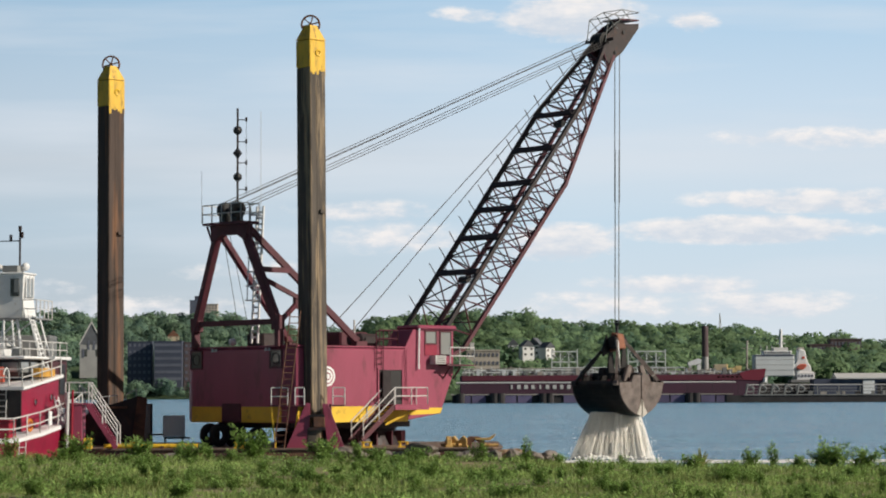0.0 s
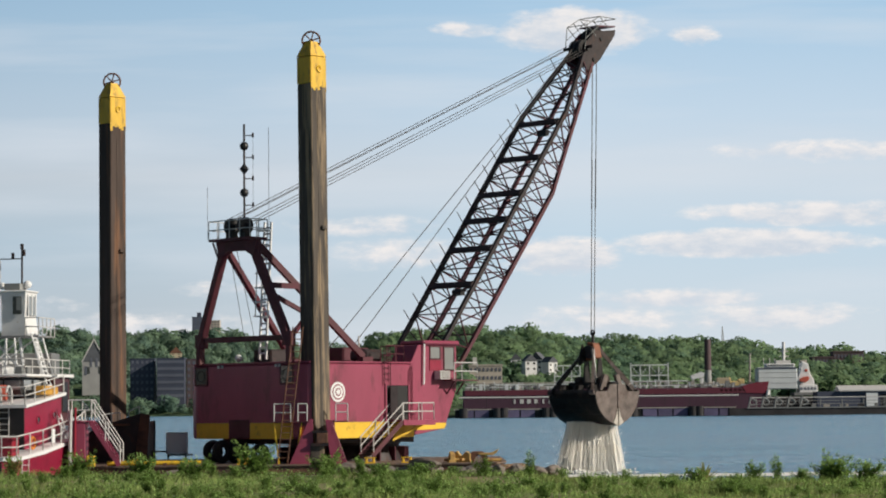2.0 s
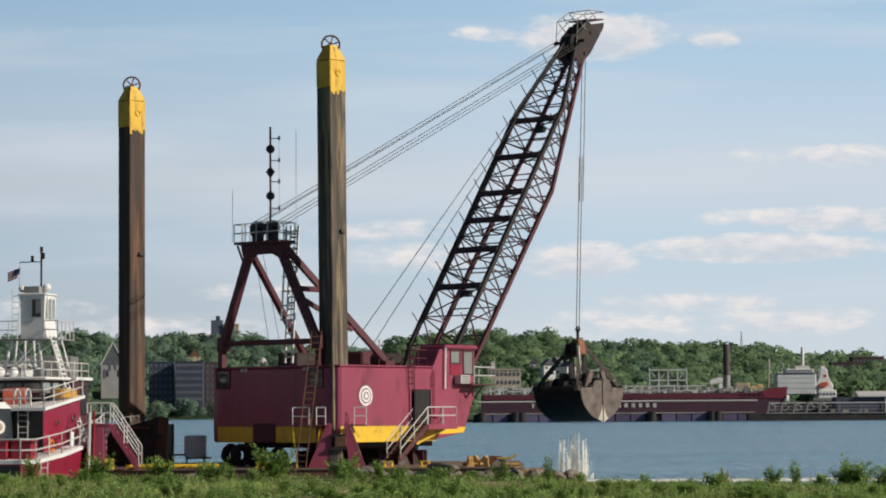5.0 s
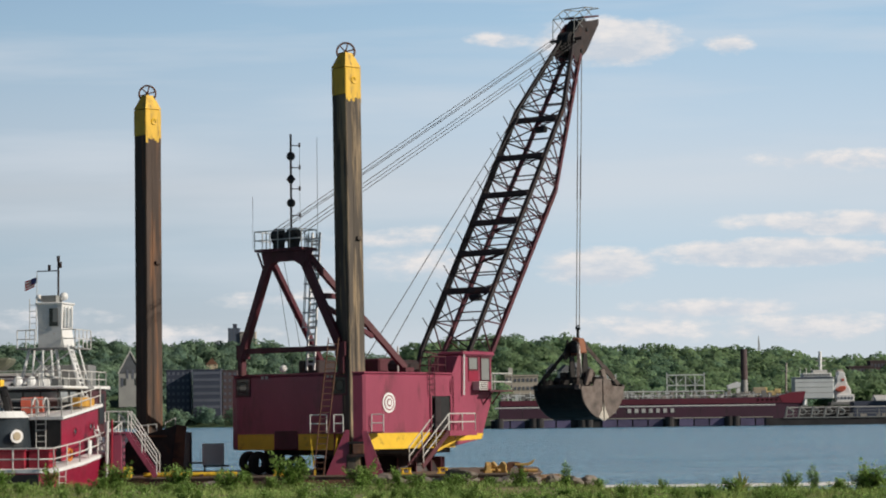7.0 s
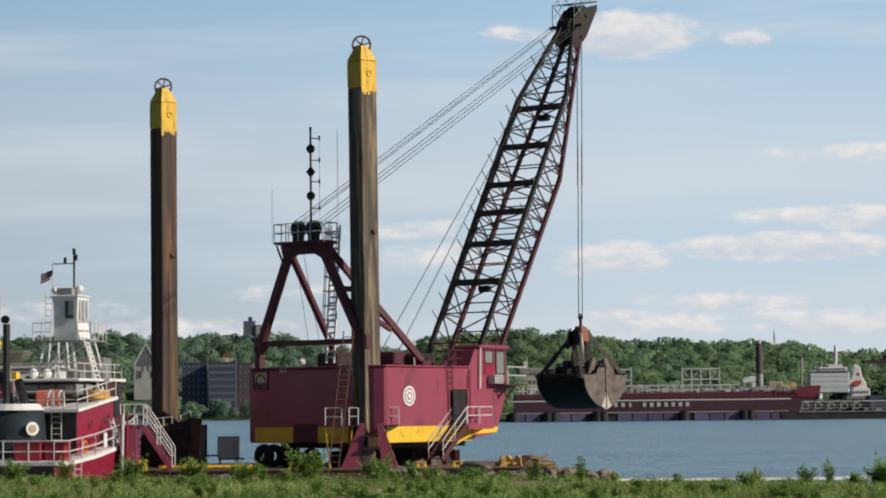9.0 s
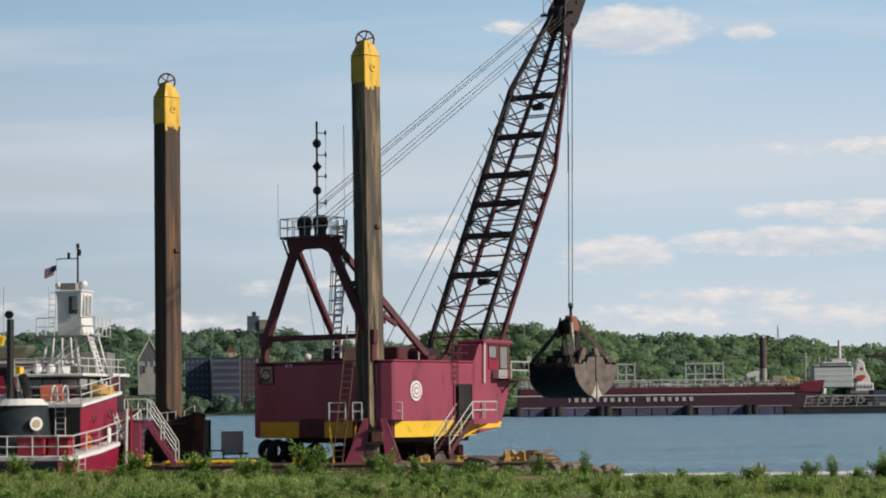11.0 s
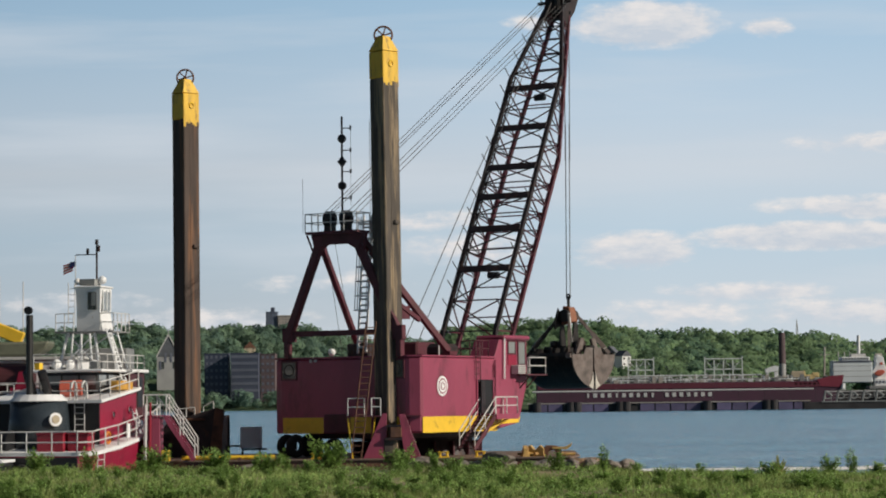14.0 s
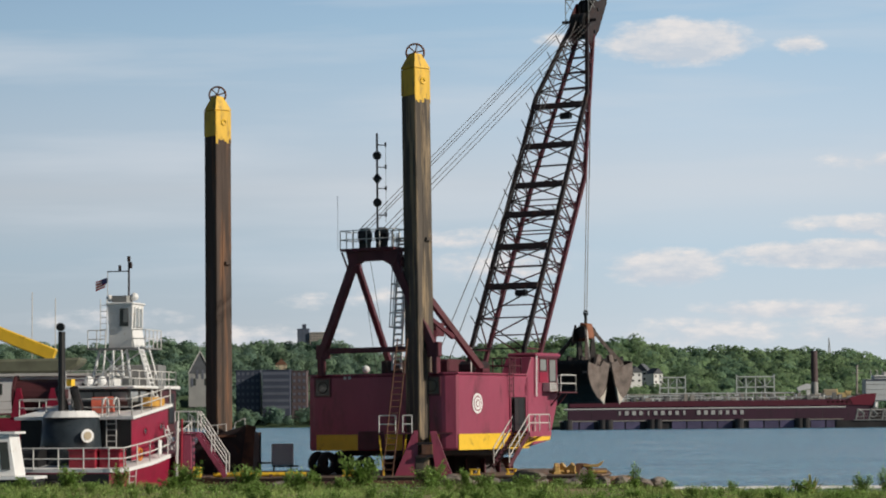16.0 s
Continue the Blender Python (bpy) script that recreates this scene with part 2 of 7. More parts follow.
SAND_ROCK = material("orange_tan_rock", (0.27, 0.18, 0.115), 0.9, 0, 0.3, 1.4, stains=(0.24, 0.16, 0.10), stain_amount=0.4, bump=0.8, fine=9)
STEM = material("green_stem", (0.10, 0.11, 0.04), 0.8, bump=0.0)
# distance haze is painted into both leaf colours: paler and bluer on the ridge
WOODS = leaf_material("haze_tinted_broadleaf_woods", (0.255, 0.375, 0.205), (0.150, 0.262, 0.190), 0.050, 0.08, 0.6)
WOODS_FAR = leaf_material("haze_paled_far_woods", (0.250, 0.365, 0.250), (0.180, 0.295, 0.250), 0.030, 0.06, 0.6)
HILL = material("wooded_hill_ground", (0.08, 0.12, 0.065), 0.95, 0, 0.4, 0.02, bump=0.0, spec=0.1)
SHIP_RED = material("tanker_red_hull", (0.064, 0.026, 0.046), 0.6, 0, 0.2, 0.05, stains=(0.075, 0.025, 0.05), stain_amount=0.3, stain_scale=0.05, bump=0.0)
DOCK_PURPLE = material("faded_dock_panel", (0.115, 0.10, 0.19), 0.8, 0, 0.2, 0.2, bump=0.0, random_object=0.25)
DOCK_DARK = material("dark_dock_timber", (0.035, 0.033, 0.036), 0.9, 0, 0.4, 0.2, bump=0.0)
CONCRETE = material("pale_concrete", (0.36, 0.34, 0.31), 0.9, 0, 0.2, 0.1, bump=0.1)
TANK_GREY = material("grey_steelwork", (0.24, 0.25, 0.25), 0.7, 0.1, 0.25, 0.2, bump=0.0)
BRICK_FAR = material("dark_red_brick", (0.115, 0.085, 0.092), 0.9, 0, 0.2, 0.05, bump=0.0)
BLUE_FAR = material("blue_grey_cladding", (0.060, 0.072, 0.112), 0.8, 0, 0.2, 0.02, bump=0.0)
GREY_STONE = material("grey_tan_masonry", (0.33, 0.335, 0.34), 0.9, 0, 0.15, 0.05, bump=0.0)
DIM_BLUE = material("dim_blue_glazing", (0.13, 0.145, 0.19), 0.5, 0, 0.2, 0.05, bump=0.0)
SHIP_PALE = material("pale_blue_grey_paint", (0.62, 0.67, 0.69), 0.6, 0, 0.08, 0.1, bump=0.0)
CREAM_YELLOW = material("cream_yellow_paint", (0.55, 0.43, 0.20), 0.7, 0, 0.15, 0.2, bump=0.0)
BOW_RED = material("bow_red_paint", (0.20, 0.022, 0.045), 0.6, 0, 0.15, 0.08, bump=0.0)
STRAKE_RED = material("dull_red_strake_paint", (0.115, 0.020, 0.038), 0.6, 0, 0.2, 0.06, stains=(0.07, 0.025, 0.045), stain_amount=0.3, stain_scale=0.08, bump=0.0)
TAN_FAR = material("tan_masonry", (0.42, 0.36, 0.26), 0.9, 0, 0.12, 0.05, bump=0.0)
SLATE_BLUE = material("slate_blue_cladding", (0.13, 0.165, 0.24), 0.8, 0, 0.15, 0.05, bump=0.0)
PALE_TAN = material("pale_tan_panel", (0.50, 0.45, 0.40), 0.9, 0, 0.1, 0.05, bump=0.0)
FUNNEL_GREY = material("slate_grey_gloss_paint", (0.030, 0.040, 0.050), 0.3, 0, 0.25, 1.2, bump=0.1)
PILOT_BROWN = material("dark_maroon_brown_paint", (0.075, 0.022, 0.026), 0.5, 0, 0.2, 1.2, bump=0.1)
SLATE = material("grey_slate_roof", (0.10, 0.11, 0.13), 0.8, 0, 0.2, 0.1, bump=0.0)
FOAM = material("white_foam", (0.80, 0.80, 0.77), 0.7, 0, 0.08, 1.5, bump=0.6, fine=6)
FALLING = leaf_material("falling_silty_water", (0.99, 0.97, 0.93), (0.95, 0.92, 0.86), 1.5, 0.02, 0.5, 0.05)
WATER = water_material()
FLAG_BLUE = material("navy_cloth", (0.03, 0.04, 0.13), 0.8, bump=0.0)
FLAG_RED = material("red_cloth", (0.42, 0.03, 0.04), 0.8, bump=0.0)


# ---- mesh helpers ----
def box(bm, c, s, rz=0.0, ry=0.0, rx=0.0):
    m = pose(*c, rx, ry, rz) @ Matrix.Diagonal((*s, 1))
    return bmesh.ops.create_cube(bm, size=1.0, matrix=m)["verts"]


def rod(bm, a, b, r, n=6, r2=None):
    a, b = Vector(a), Vector(b)
    d = b - a
    m = Matrix.Translation((a + b) / 2) @ d.to_track_quat("Z", "Y").to_matrix().to_4x4()
    bmesh.ops.create_cone(bm, cap_ends=True, segments=n, radius1=r, radius2=r if r2 is None else r2, depth=d.length, matrix=m)


def beam(bm, a, b, w, h=None):
    """A square bar from a to b; w across, h in the upright plane."""
    a, b = Vector(a), Vector(b)
    d = b - a
    m = Matrix.Translation((a + b) / 2) @ d.to_track_quat("X", "Z").to_matrix().to_4x4() @ Matrix.Diagonal((d.length, w, h or w, 1))
    bmesh.ops.create_cube(bm, size=1.0, matrix=m)


def prism(bm, pts, d0, d1, axis="y"):
    """A polygon swept along an axis: points are (x, z) for y, (x, y) for z, (y, z) for x."""
    def put(p, d):
        return (p[0], d, p[1]) if axis == "y" else (p[0], p[1], d) if axis == "z" else (d, p[0], p[1])
    lo, hi = [bm.verts.new(put(p, d0)) for p in pts], [bm.verts.new(put(p, d1)) for p in pts]
    k = len(pts)
    bm.faces.new(lo)
    bm.faces.new(hi[::-1])
    for i in range(k):
        bm.faces.new((lo[i], hi[i], hi[(i + 1) % k], lo[(i + 1) % k]))


def ring(bm, c, r, thick, axis="y", n=20, m=6):
    """A torus about an axis."""
    rows = []
    for i in range(n):
        a = 2 * math.pi * i / n
        row = []
        for j in range(m):
            b = 2 * math.pi * j / m
            q, h = r + thick * math.cos(b), thick * math.sin(b)
            p = {"y": (q * math.cos(a), h, q * math.sin(a)), "z": (q * math.cos(a), q * math.sin(a), h), "x": (h, q * math.cos(a), q * math.sin(a))}[axis]
            row.append(bm.verts.new(Vector(c) + Vector(p)))
        rows.append(row)
    for i in range(n):
        for j in range(m):
            bm.faces.new((rows[i][j], rows[(i + 1) % n][j], rows[(i + 1) % n][(j + 1) % m], rows[i][(j + 1) % m]))


def part(name, bm, mat, parent=None, label="", bevel=0.0, loc=None, smooth=False):
    bmesh.ops.recalc_face_normals(bm, faces=bm.faces)
    if bevel:
        bmesh.ops.bevel(bm, geom=list(bm.edges), offset=bevel, segments=1, affect="EDGES", clamp_overlap=True)
    me = bpy.data.meshes.new(name)
    bm.to_mesh(me)
    bm.free()
    me.materials.append(mat)
    if smooth:
        for f in me.polygons:
            f.use_smooth = True
    ob = new(name, me)
    if parent:
        ob.parent = parent
    if loc:
        ob.location = loc
    if label:
        ob["label"] = label
    return ob


def B():
    return bmesh.new()


def boxed(name, c, s, mat, parent=None, label="", bevel=0.0, rz=0.0, ry=0.0, rx=0.0, loc=None):
    bm = B()
    box(bm, c, s, rz, ry, rx)
    return part(name, bm, mat, parent, label, bevel, loc)


def rodded(name, a, b, r, mat, parent=None, label="", n=8, loc=None):
    bm = B()
    rod(bm, a, b, r, n)
    return part(name, bm, mat, parent, label, loc=loc)


def beamed(name, a, b, w, h, mat, parent=None, label="", loc=None, bevel=0.0):
    bm = B()
    beam(bm, a, b, w, h)
    return part(name, bm, mat, parent, label, bevel, loc)


def thing(name, at, label, category, group="", kind="", rz=0.0):
    ob = new(name)
    ob.matrix_basis = pose(*at, 0, 0, rz)
    ob.empty_display_size = 0.2
    return tagged(ob, label, category, group, kind)


def railing(name, pts, height, mat, parent, r=0.035, bars=2, gap=1.3, label="", loc=None):
    """A tube railing along points on the deck."""
    bm = B()
    for a, b in zip(pts, pts[1:]):
        a, b = Vector(a), Vector(b)
        for k in range(1, bars + 1):
            h = Vector((0, 0, height * k / bars))
            rod(bm, a + h, b + h, r, 5)
        m = max(1, round((b - a).length / gap))
        for i in range(m + 1):
            p = a.lerp(b, i / m)
            rod(bm, p, p + Vector((0, 0, height)), r, 5)
    return part(name, bm, mat, parent, label, loc=loc)


def ladder_mesh(a, b, across, width, step, r, rung=None):
    bm = B()
    a, b, w = Vector(a), Vector(b), Vector(across).normalized() * width / 2
    rod(bm, a - w, b - w, r, 5)
    rod(bm, a + w, b + w, r, 5)
    k = int((b - a).length / step)
    for i in range(1, k):
        p = a.lerp(b, i / k)
        rod(bm, p - w, p + w, rung or r * 0.8, 5)
    return bm


# ---- the setting ----
def ground_height(x, y):
    """The bank: nearly level turf that falls to the river."""
    edge = 60.5 + 0.6 * math.sin(x * 0.35) + 0.5 * noise.noise(Vector((x * 0.5, 0, 7)))
    z = 2.62 + 0.10 * noise.noise(Vector((x * 0.16, y * 0.16, 0))) + 0.05 * noise.noise(Vector((x * 0.9, y * 0.9, 3)))
    z -= 0.17 * max(0.0, min(1.0, (x - 2) / 4))
    z += 0.09 * max(0.0, min(1.0, (3 - x) / 6)) * max(0.0, min(1.0, (y - 48) / 10))
    if y > edge:
        z -= (y - edge) * 0.42
    return max(z, -2.5)


def grid_mesh(xs, ys, height):
    nx, ny = len(xs), len(ys)
    verts = [(x, y, height(x, y)) for y in ys for x in xs]
    faces = [(j * nx + i, j * nx + i + 1, (j + 1) * nx + i + 1, (j + 1) * nx + i) for j in range(ny - 1) for i in range(nx - 1)]
    me = bpy.data.meshes.new("sheet")
    me.from_pydata(verts, [], faces)
    for f in me.polygons:
        f.use_smooth = True
    return me


def build_setting():
    xs = [-400, -200, -100, -60, -40, -30] + list(np.arange(-24, 20.1, 0.5)) + [26, 40, 60, 100, 200, 400]
    ys = [-300, -150, -60, -20, 0, 10, 20, 28] + list(np.arange(32, 75, 0.5))
    me = grid_mesh(xs, ys, ground_height)
    me.materials.append(EARTH)
    tagged(new("ground", me), "uneven grassy river bank with bare earth patches", "ground", kind="structure")
    me = grid_mesh([-4500, -1500, -400, 0, 400, 1500, 4500], [62, 140, 300, 700, 1400, 2600, 4600], lambda x, y: 0.0)
    me.materials.append(WATER)
    tagged(new("water", me), "rippled grey-blue river water", "water", kind="structure")


build_setting()


def build_hills():
    """Two wooded ridges across the river; each carpeted with crowns."""
    def near_hill(x, y):
        t = max(0.0, min(1.0, (y - 1200) / 520))
        a = x / y
        top = 62.5 - 145 * max(0.0, a - 0.02) + 5 * noise.noise(Vector((a * 22, 1, 0))) + 2.5 * noise.noise(Vector((a * 70, 1, 0)))
        top *= max(0.0, min(1.0, (a + 0.075) / 0.05))
        return -2.0 + 4.0 * min(1, max(0, (y - 1165) / 15)) + top * 0.80 * t ** 1.1

    def far_hill(x, y):
        t = max(0.0, min(1.0, (y - 2560) / 560))
        a = x / y
        top = 105 + 9 * noise.noise(Vector((a * 18, 5, 0))) + 5 * noise.noise(Vector((a * 60, 5, 0))) - 330 * max(0.0, a + 0.115)
        return -2.0 + 4.0 * min(1, max(0, (y - 2500) / 20)) + max(10, top) * 0.93 * t

    rng = np.random.default_rng(4)
    lobes = []
    for k in range(7):
        # a crown: a few rounded boughs, each covered with loose leaf clumps
        shell = random.Random(40 + k)
        boughs = [(Vector((0, 0, 0.25)), 0.72)]
        for i in range(5):
            a = 1.257 * i + shell.uniform(-0.4, 0.4)
            boughs.append((Vector((math.cos(a) * 0.55, math.sin(a) * 0.55, shell.uniform(-0.25, 0.45))), shell.uniform(0.38, 0.55)))
        core, faces, outs = [], [], []
        for c, big in boughs:
            for _ in range(56 if big > 0.7 else 27):
                d = Vector((shell.gauss(0, 1), shell.gauss(0, 1), shell.gauss(0.35, 1))).normalized()
                q = c + d * big * shell.uniform(0.86, 1.05)
                t = (d + Vector((shell.gauss(0, 0.35), shell.gauss(0, 0.35), shell.gauss(0, 0.35)))).normalized()
                u = t.orthogonal().normalized()
                u.rotate(Matrix.Rotation(shell.uniform(0, 6.28), 3, t))
                w = t.cross(u)
                r = shell.uniform(0.09, 0.17)
                n = len(core)
                core += [tuple(q + u * r), tuple(q + w * r * 0.8), tuple(q - u * r * 0.9), tuple(q - w * r)]
                faces += [[n, n + 1, n + 2], [n, n + 2, n + 3]]
                o = tuple((d * 0.45 + q * 0.9 + Vector((0.05, -0.15, 0.40))).normalized())
                outs += [o] * 4
        lobes.append((np.array(core), np.array(faces), np.array(outs)))

    def woods(name, hill, a0, a1, y0, y1, count, size, mat, label, skip, shore=0.55, lift=0.0):
        V, F, N, base = [], [], [], 0
        for _ in range(count):
            y = rng.uniform(y0, y1)
            x = rng.uniform(a0, a1) * y
            s = size * rng.choice((0.55, 0.75, 0.9, 1.0, 1.25)) * rng.uniform(0.85, 1.15)
            if skip(x / y, y):
                continue
            if y < y0 + 40:
                s *= shore
            z = hill(x, y) + s * rng.uniform(0.05, 0.55) + (lift * rng.uniform(0, 1) if y < y0 + 60 else 0.0)
            v, f, o = lobes[rng.integers(7)]
            ang = rng.uniform(0, 6.28)
            c, q = math.cos(ang), math.sin(ang)
            w = v * np.array([s, s, s * rng.uniform(0.75, 1.05)])
            w = np.stack([w[:, 0] * c - w[:, 1] * q, w[:, 0] * q + w[:, 1] * c, w[:, 2]], 1) + np.array([x, y, z])
            V.append(w)
            N.append(np.stack([o[:, 0] * c - o[:, 1] * q, o[:, 0] * q + o[:, 1] * c, o[:, 2]], 1))
            F.append(f + base)
            base += len(v)
        V, F = np.concatenate(V), np.concatenate(F)
        me = bpy.data.meshes.new(name)
        me.from_pydata(V.tolist(), [], F.tolist())
        me.materials.append(mat)
        for f in me.polygons:
            f.use_smooth = True
        me.normals_split_custom_set_from_vertices(np.concatenate(N).tolist())
        tagged(new(name, me), label, "woods", kind="stuff")

    me = grid_mesh(list(np.arange(-70, 620, 12)), list(np.arange(1165, 1900, 15)), near_hill)
    me.materials.append(HILL)
    tagged(new("hill_east", me), "low wooded hillside beyond the river", "hill", kind="structure")
    me = grid_mesh(list(np.arange(-1300, 500, 30)), list(np.arange(2500, 3400, 30)), far_hill)
    me.materials.append(HILL)
    tagged(new("hill_west", me), "distant wooded ridge beyond the river", "hill", kind="structure")
    woods("woods_east", near_hill, -0.06, 0.25, 1235, 1760, 3900, 7.8, WOODS, "dense green broadleaf woods on a hillside", lambda a, y: (y < 1330 and a > 0.085) or (0.007 < a < 0.027 and 1270 < y < 1385) or (0.030 < a < 0.045 and 1368 < y < 1410))
    woods("woods_west", far_hill, -0.32, 0.02, 2510, 3150, 3100, 11.0, WOODS_FAR, "green broadleaf woods on a ridge, haze painted into their colour", lambda a, y: (-0.136 < a < -0.100 and 2568 < y < 2660) or (-0.160 < a < -0.138 and 2610 < y < 2730), 0.55, 10.0)


build_hills()


def build_grass():
    """Turf tufts over the visible bank."""
    rng = np.random.default_rng(7)
    V, F = [], []
    base = 0
    for _ in range(17000):
        y = rng.uniform(34, 62)
        x = rng.uniform(-0.245, 0.215) * y
        if noise.noise(Vector((x * 0.45, y * 0.3, 2))) < -0.22:
            continue
        z = ground_height(x, y)
        tall = rng.uniform(0.05, 0.15) * (1 + 0.9 * max(0, noise.noise(Vector((x * 0.5, y * 0.5, 9)))))
        for _b in range(4):
            ang, lean = rng.uniform(0, 6.28), rng.uniform(0.1, 0.8)
            dx, dy = math.cos(ang), math.sin(ang)
            w = rng.uniform(0.008, 0.02)
            px, py = x + rng.normal(0, 0.04), y + rng.normal(0, 0.04)
            h = tall * rng.uniform(0.6, 1.3)
            V += [(px - dy * w, py + dx * w, z - 0.01), (px + dy * w, py - dx * w, z - 0.01), (px + dx * h * lean, py + dy * h * lean, z + h)]
            F.append((base, base + 1, base + 2))
            base += 3
    me = bpy.data.meshes.new("grass")
    me.from_pydata(V, [], F)
    me.materials.append(GRASS)
    tagged(new("grass", me), "short patchy green grass on the bank", "grass", kind="stuff")
    # low broad-leaved herbs between the grass
    V, F = [], []
    for _ in range(9000):
        y = rng.uniform(34, 61.5)
        x = rng.uniform(-0.245, 0.215) * y
        lush = noise.noise(Vector((x * 0.6, y * 0.4, 5)))
        if lush < 0.0:
            continue
        z, spread = ground_height(x, y), 0.10 + 0.16 * max(0, lush)
        for _l in range(9):
            c = Vector((x + rng.normal(0, spread), y + rng.normal(0, spread), z + abs(rng.normal(0, 0.4 * spread)) + 0.01))
            yaw, rise = rng.uniform(0, 6.28), rng.uniform(-0.2, 1.1)
            d = Vector((math.cos(yaw) * math.cos(rise), math.sin(yaw) * math.cos(rise), math.sin(rise))) * rng.uniform(0.04, 0.10)
            s = Vector((-math.sin(yaw), math.cos(yaw), 0)) * rng.uniform(0.012, 0.026)
            b = len(V)
            V += [tuple(c), tuple(c + d * 0.5 + s), tuple(c + d), tuple(c + d * 0.5 - s)]
            F += [(b, b + 1, b + 2), (b, b + 2, b + 3)]
    me = bpy.data.meshes.new("herbs")
    me.from_pydata(V, [], F)
    me.materials.append(WEED)
    tagged(new("herbs", me), "low leafy green herbs on the bank", "herbs", kind="stuff")


build_grass()


# ---- barge ----
def build_barge():
    b = thing("barge", (-12, 138, 0), "low rust-brown steel barge with a cluttered deck", "barge")
    bm = B()
    prism(bm, [(-24, -8.6), (14.6, -8.6), (15.2, -6.0), (15.2, 8.4), (-24, 8.4)], -0.6, 1.32, "z")
    part("hull", bm, RUST, b)
    bm = B()
    prism(bm, [(-24, -8.7), (14.7, -8.7), (15.3, -6.0), (15.3, 8.5), (-24, 8.5)], 1.32, 1.40, "z")
    part("deck_plate", bm, DECK, b)
    return b


build_barge()


def build_spud(at, top, yellow, wheel, rz, lean, mat, label):
    """A square steel pile with a painted head and a lifting wheel; local z is height over water."""
    s = thing("spud", at, label, "spud pile", "spud piles of the barge")
    s.matrix_basis = pose(*at, 0, lean, 0) @ pose(0, 0, 0, 0, 0, rz)
    h = 0.575
    boxed("shaft", (0, 0, (top - yellow) / 2 - 2), (2 * h, 2 * h, top - yellow + 4), mat, s, bevel=0.04)
    for fx, fy in ((1, 0), (0, -1)):
        boxed("wear_strip", (fx * (h + 0.004), fy * (h + 0.004), (top - yellow) / 2 + 1), (0.03 + 0.22 * abs(fy), 0.03 + 0.22 * abs(fx), top - yellow - 4), mat, s)
    bm = B()
    box(bm, (0, 0, top - yellow / 2 - 0.05), (2 * h + 0.03, 2 * h + 0.03, yellow - 0.1))
    part("painted_head", bm, SPUD_YELLOW, s, "chipped yellow paint", bevel=0.04)
    drip = random.Random(int(top * 10))
    for fx, fy in ((1, 0), (0, -1)):
        for k in range(7):
            l, q = drip.uniform(0.1, 0.55), -h + 0.1 + 0.16 * k
            boxed("paint_run", (fx * (h + 0.006) + fy * q, fy * (h + 0.006) + fx * q, top - yellow - l / 2 + 0.05), (0.015 + 0.15 * abs(fy), 0.015 + 0.15 * abs(fx), l), SPUD_YELLOW, s)
    bm = B()
    bmesh.ops.create_cone(bm, cap_ends=True, segments=4, radius1=(h + 0.02) * 1.414, radius2=0.36, depth=0.85, matrix=Matrix.Translation((0, 0, top + 0.355)) @ pose(0, 0, 0, 0, 0, 45))
    part("tapered_cap", bm, SPUD_YELLOW, s)
    for k in (-1, 1):
        bm = B()
        prism(bm, [(-0.38, top - 0.3), (0.38, top - 0.3), (0.24, top + wheel - 0.1), (-0.24, top + wheel - 0.1)], k * 0.16 - 0.03, k * 0.16 + 0.03)
        part("cheek_plate", bm, SPUD_YELLOW, s)
    bm = B()
    ring(bm, (0, 0, 0), 0.50, 0.055)
    for a in range(3):
        q = math.radians(60 * a + 15)
        rod(bm, (-0.5 * math.cos(q), 0, -0.5 * math.sin(q)), (0.5 * math.cos(q), 0, 0.5 * math.sin(q)), 0.04, 5)
    rod(bm, (0, -0.2, 0), (0, 0.2, 0), 0.09, 8)
    k = part("wheel", bm, RUST, s, "rusty spoked lifting wheel")
    k.matrix_basis = pose(0, 0, top + wheel, 0, 0, -45)
    boxed("patch_plate", (h + 0.03, 0.0, top - yellow + 0.25), (0.05, 0.36, 0.4), YELLOW, s)
    bm = B()
    ring(bm, (0.0, -h - 0.03, top - yellow * 0.5), 0.16, 0.05, "y", 12, 5)
    part("lifting_eye", bm, YELLOW, s)
    boxed("stop_lug", (0.2, -h - 0.08, top * 0.60), (0.35, 0.18, 0.18), mat, s)
    return s


build_spud((-7.17, 131.0, 0.0), 24.0, 1.6, 0.85, 45, -0.35, SPUD_STEEL, "tall square rusted steel spud with a yellow head")
build_spud((-19.75, 141.0, 0.0), 23.15, 1.65, 0.9, 45, -0.15, SPUD_RUST, "tall square orange-rusted steel spud with a yellow head")


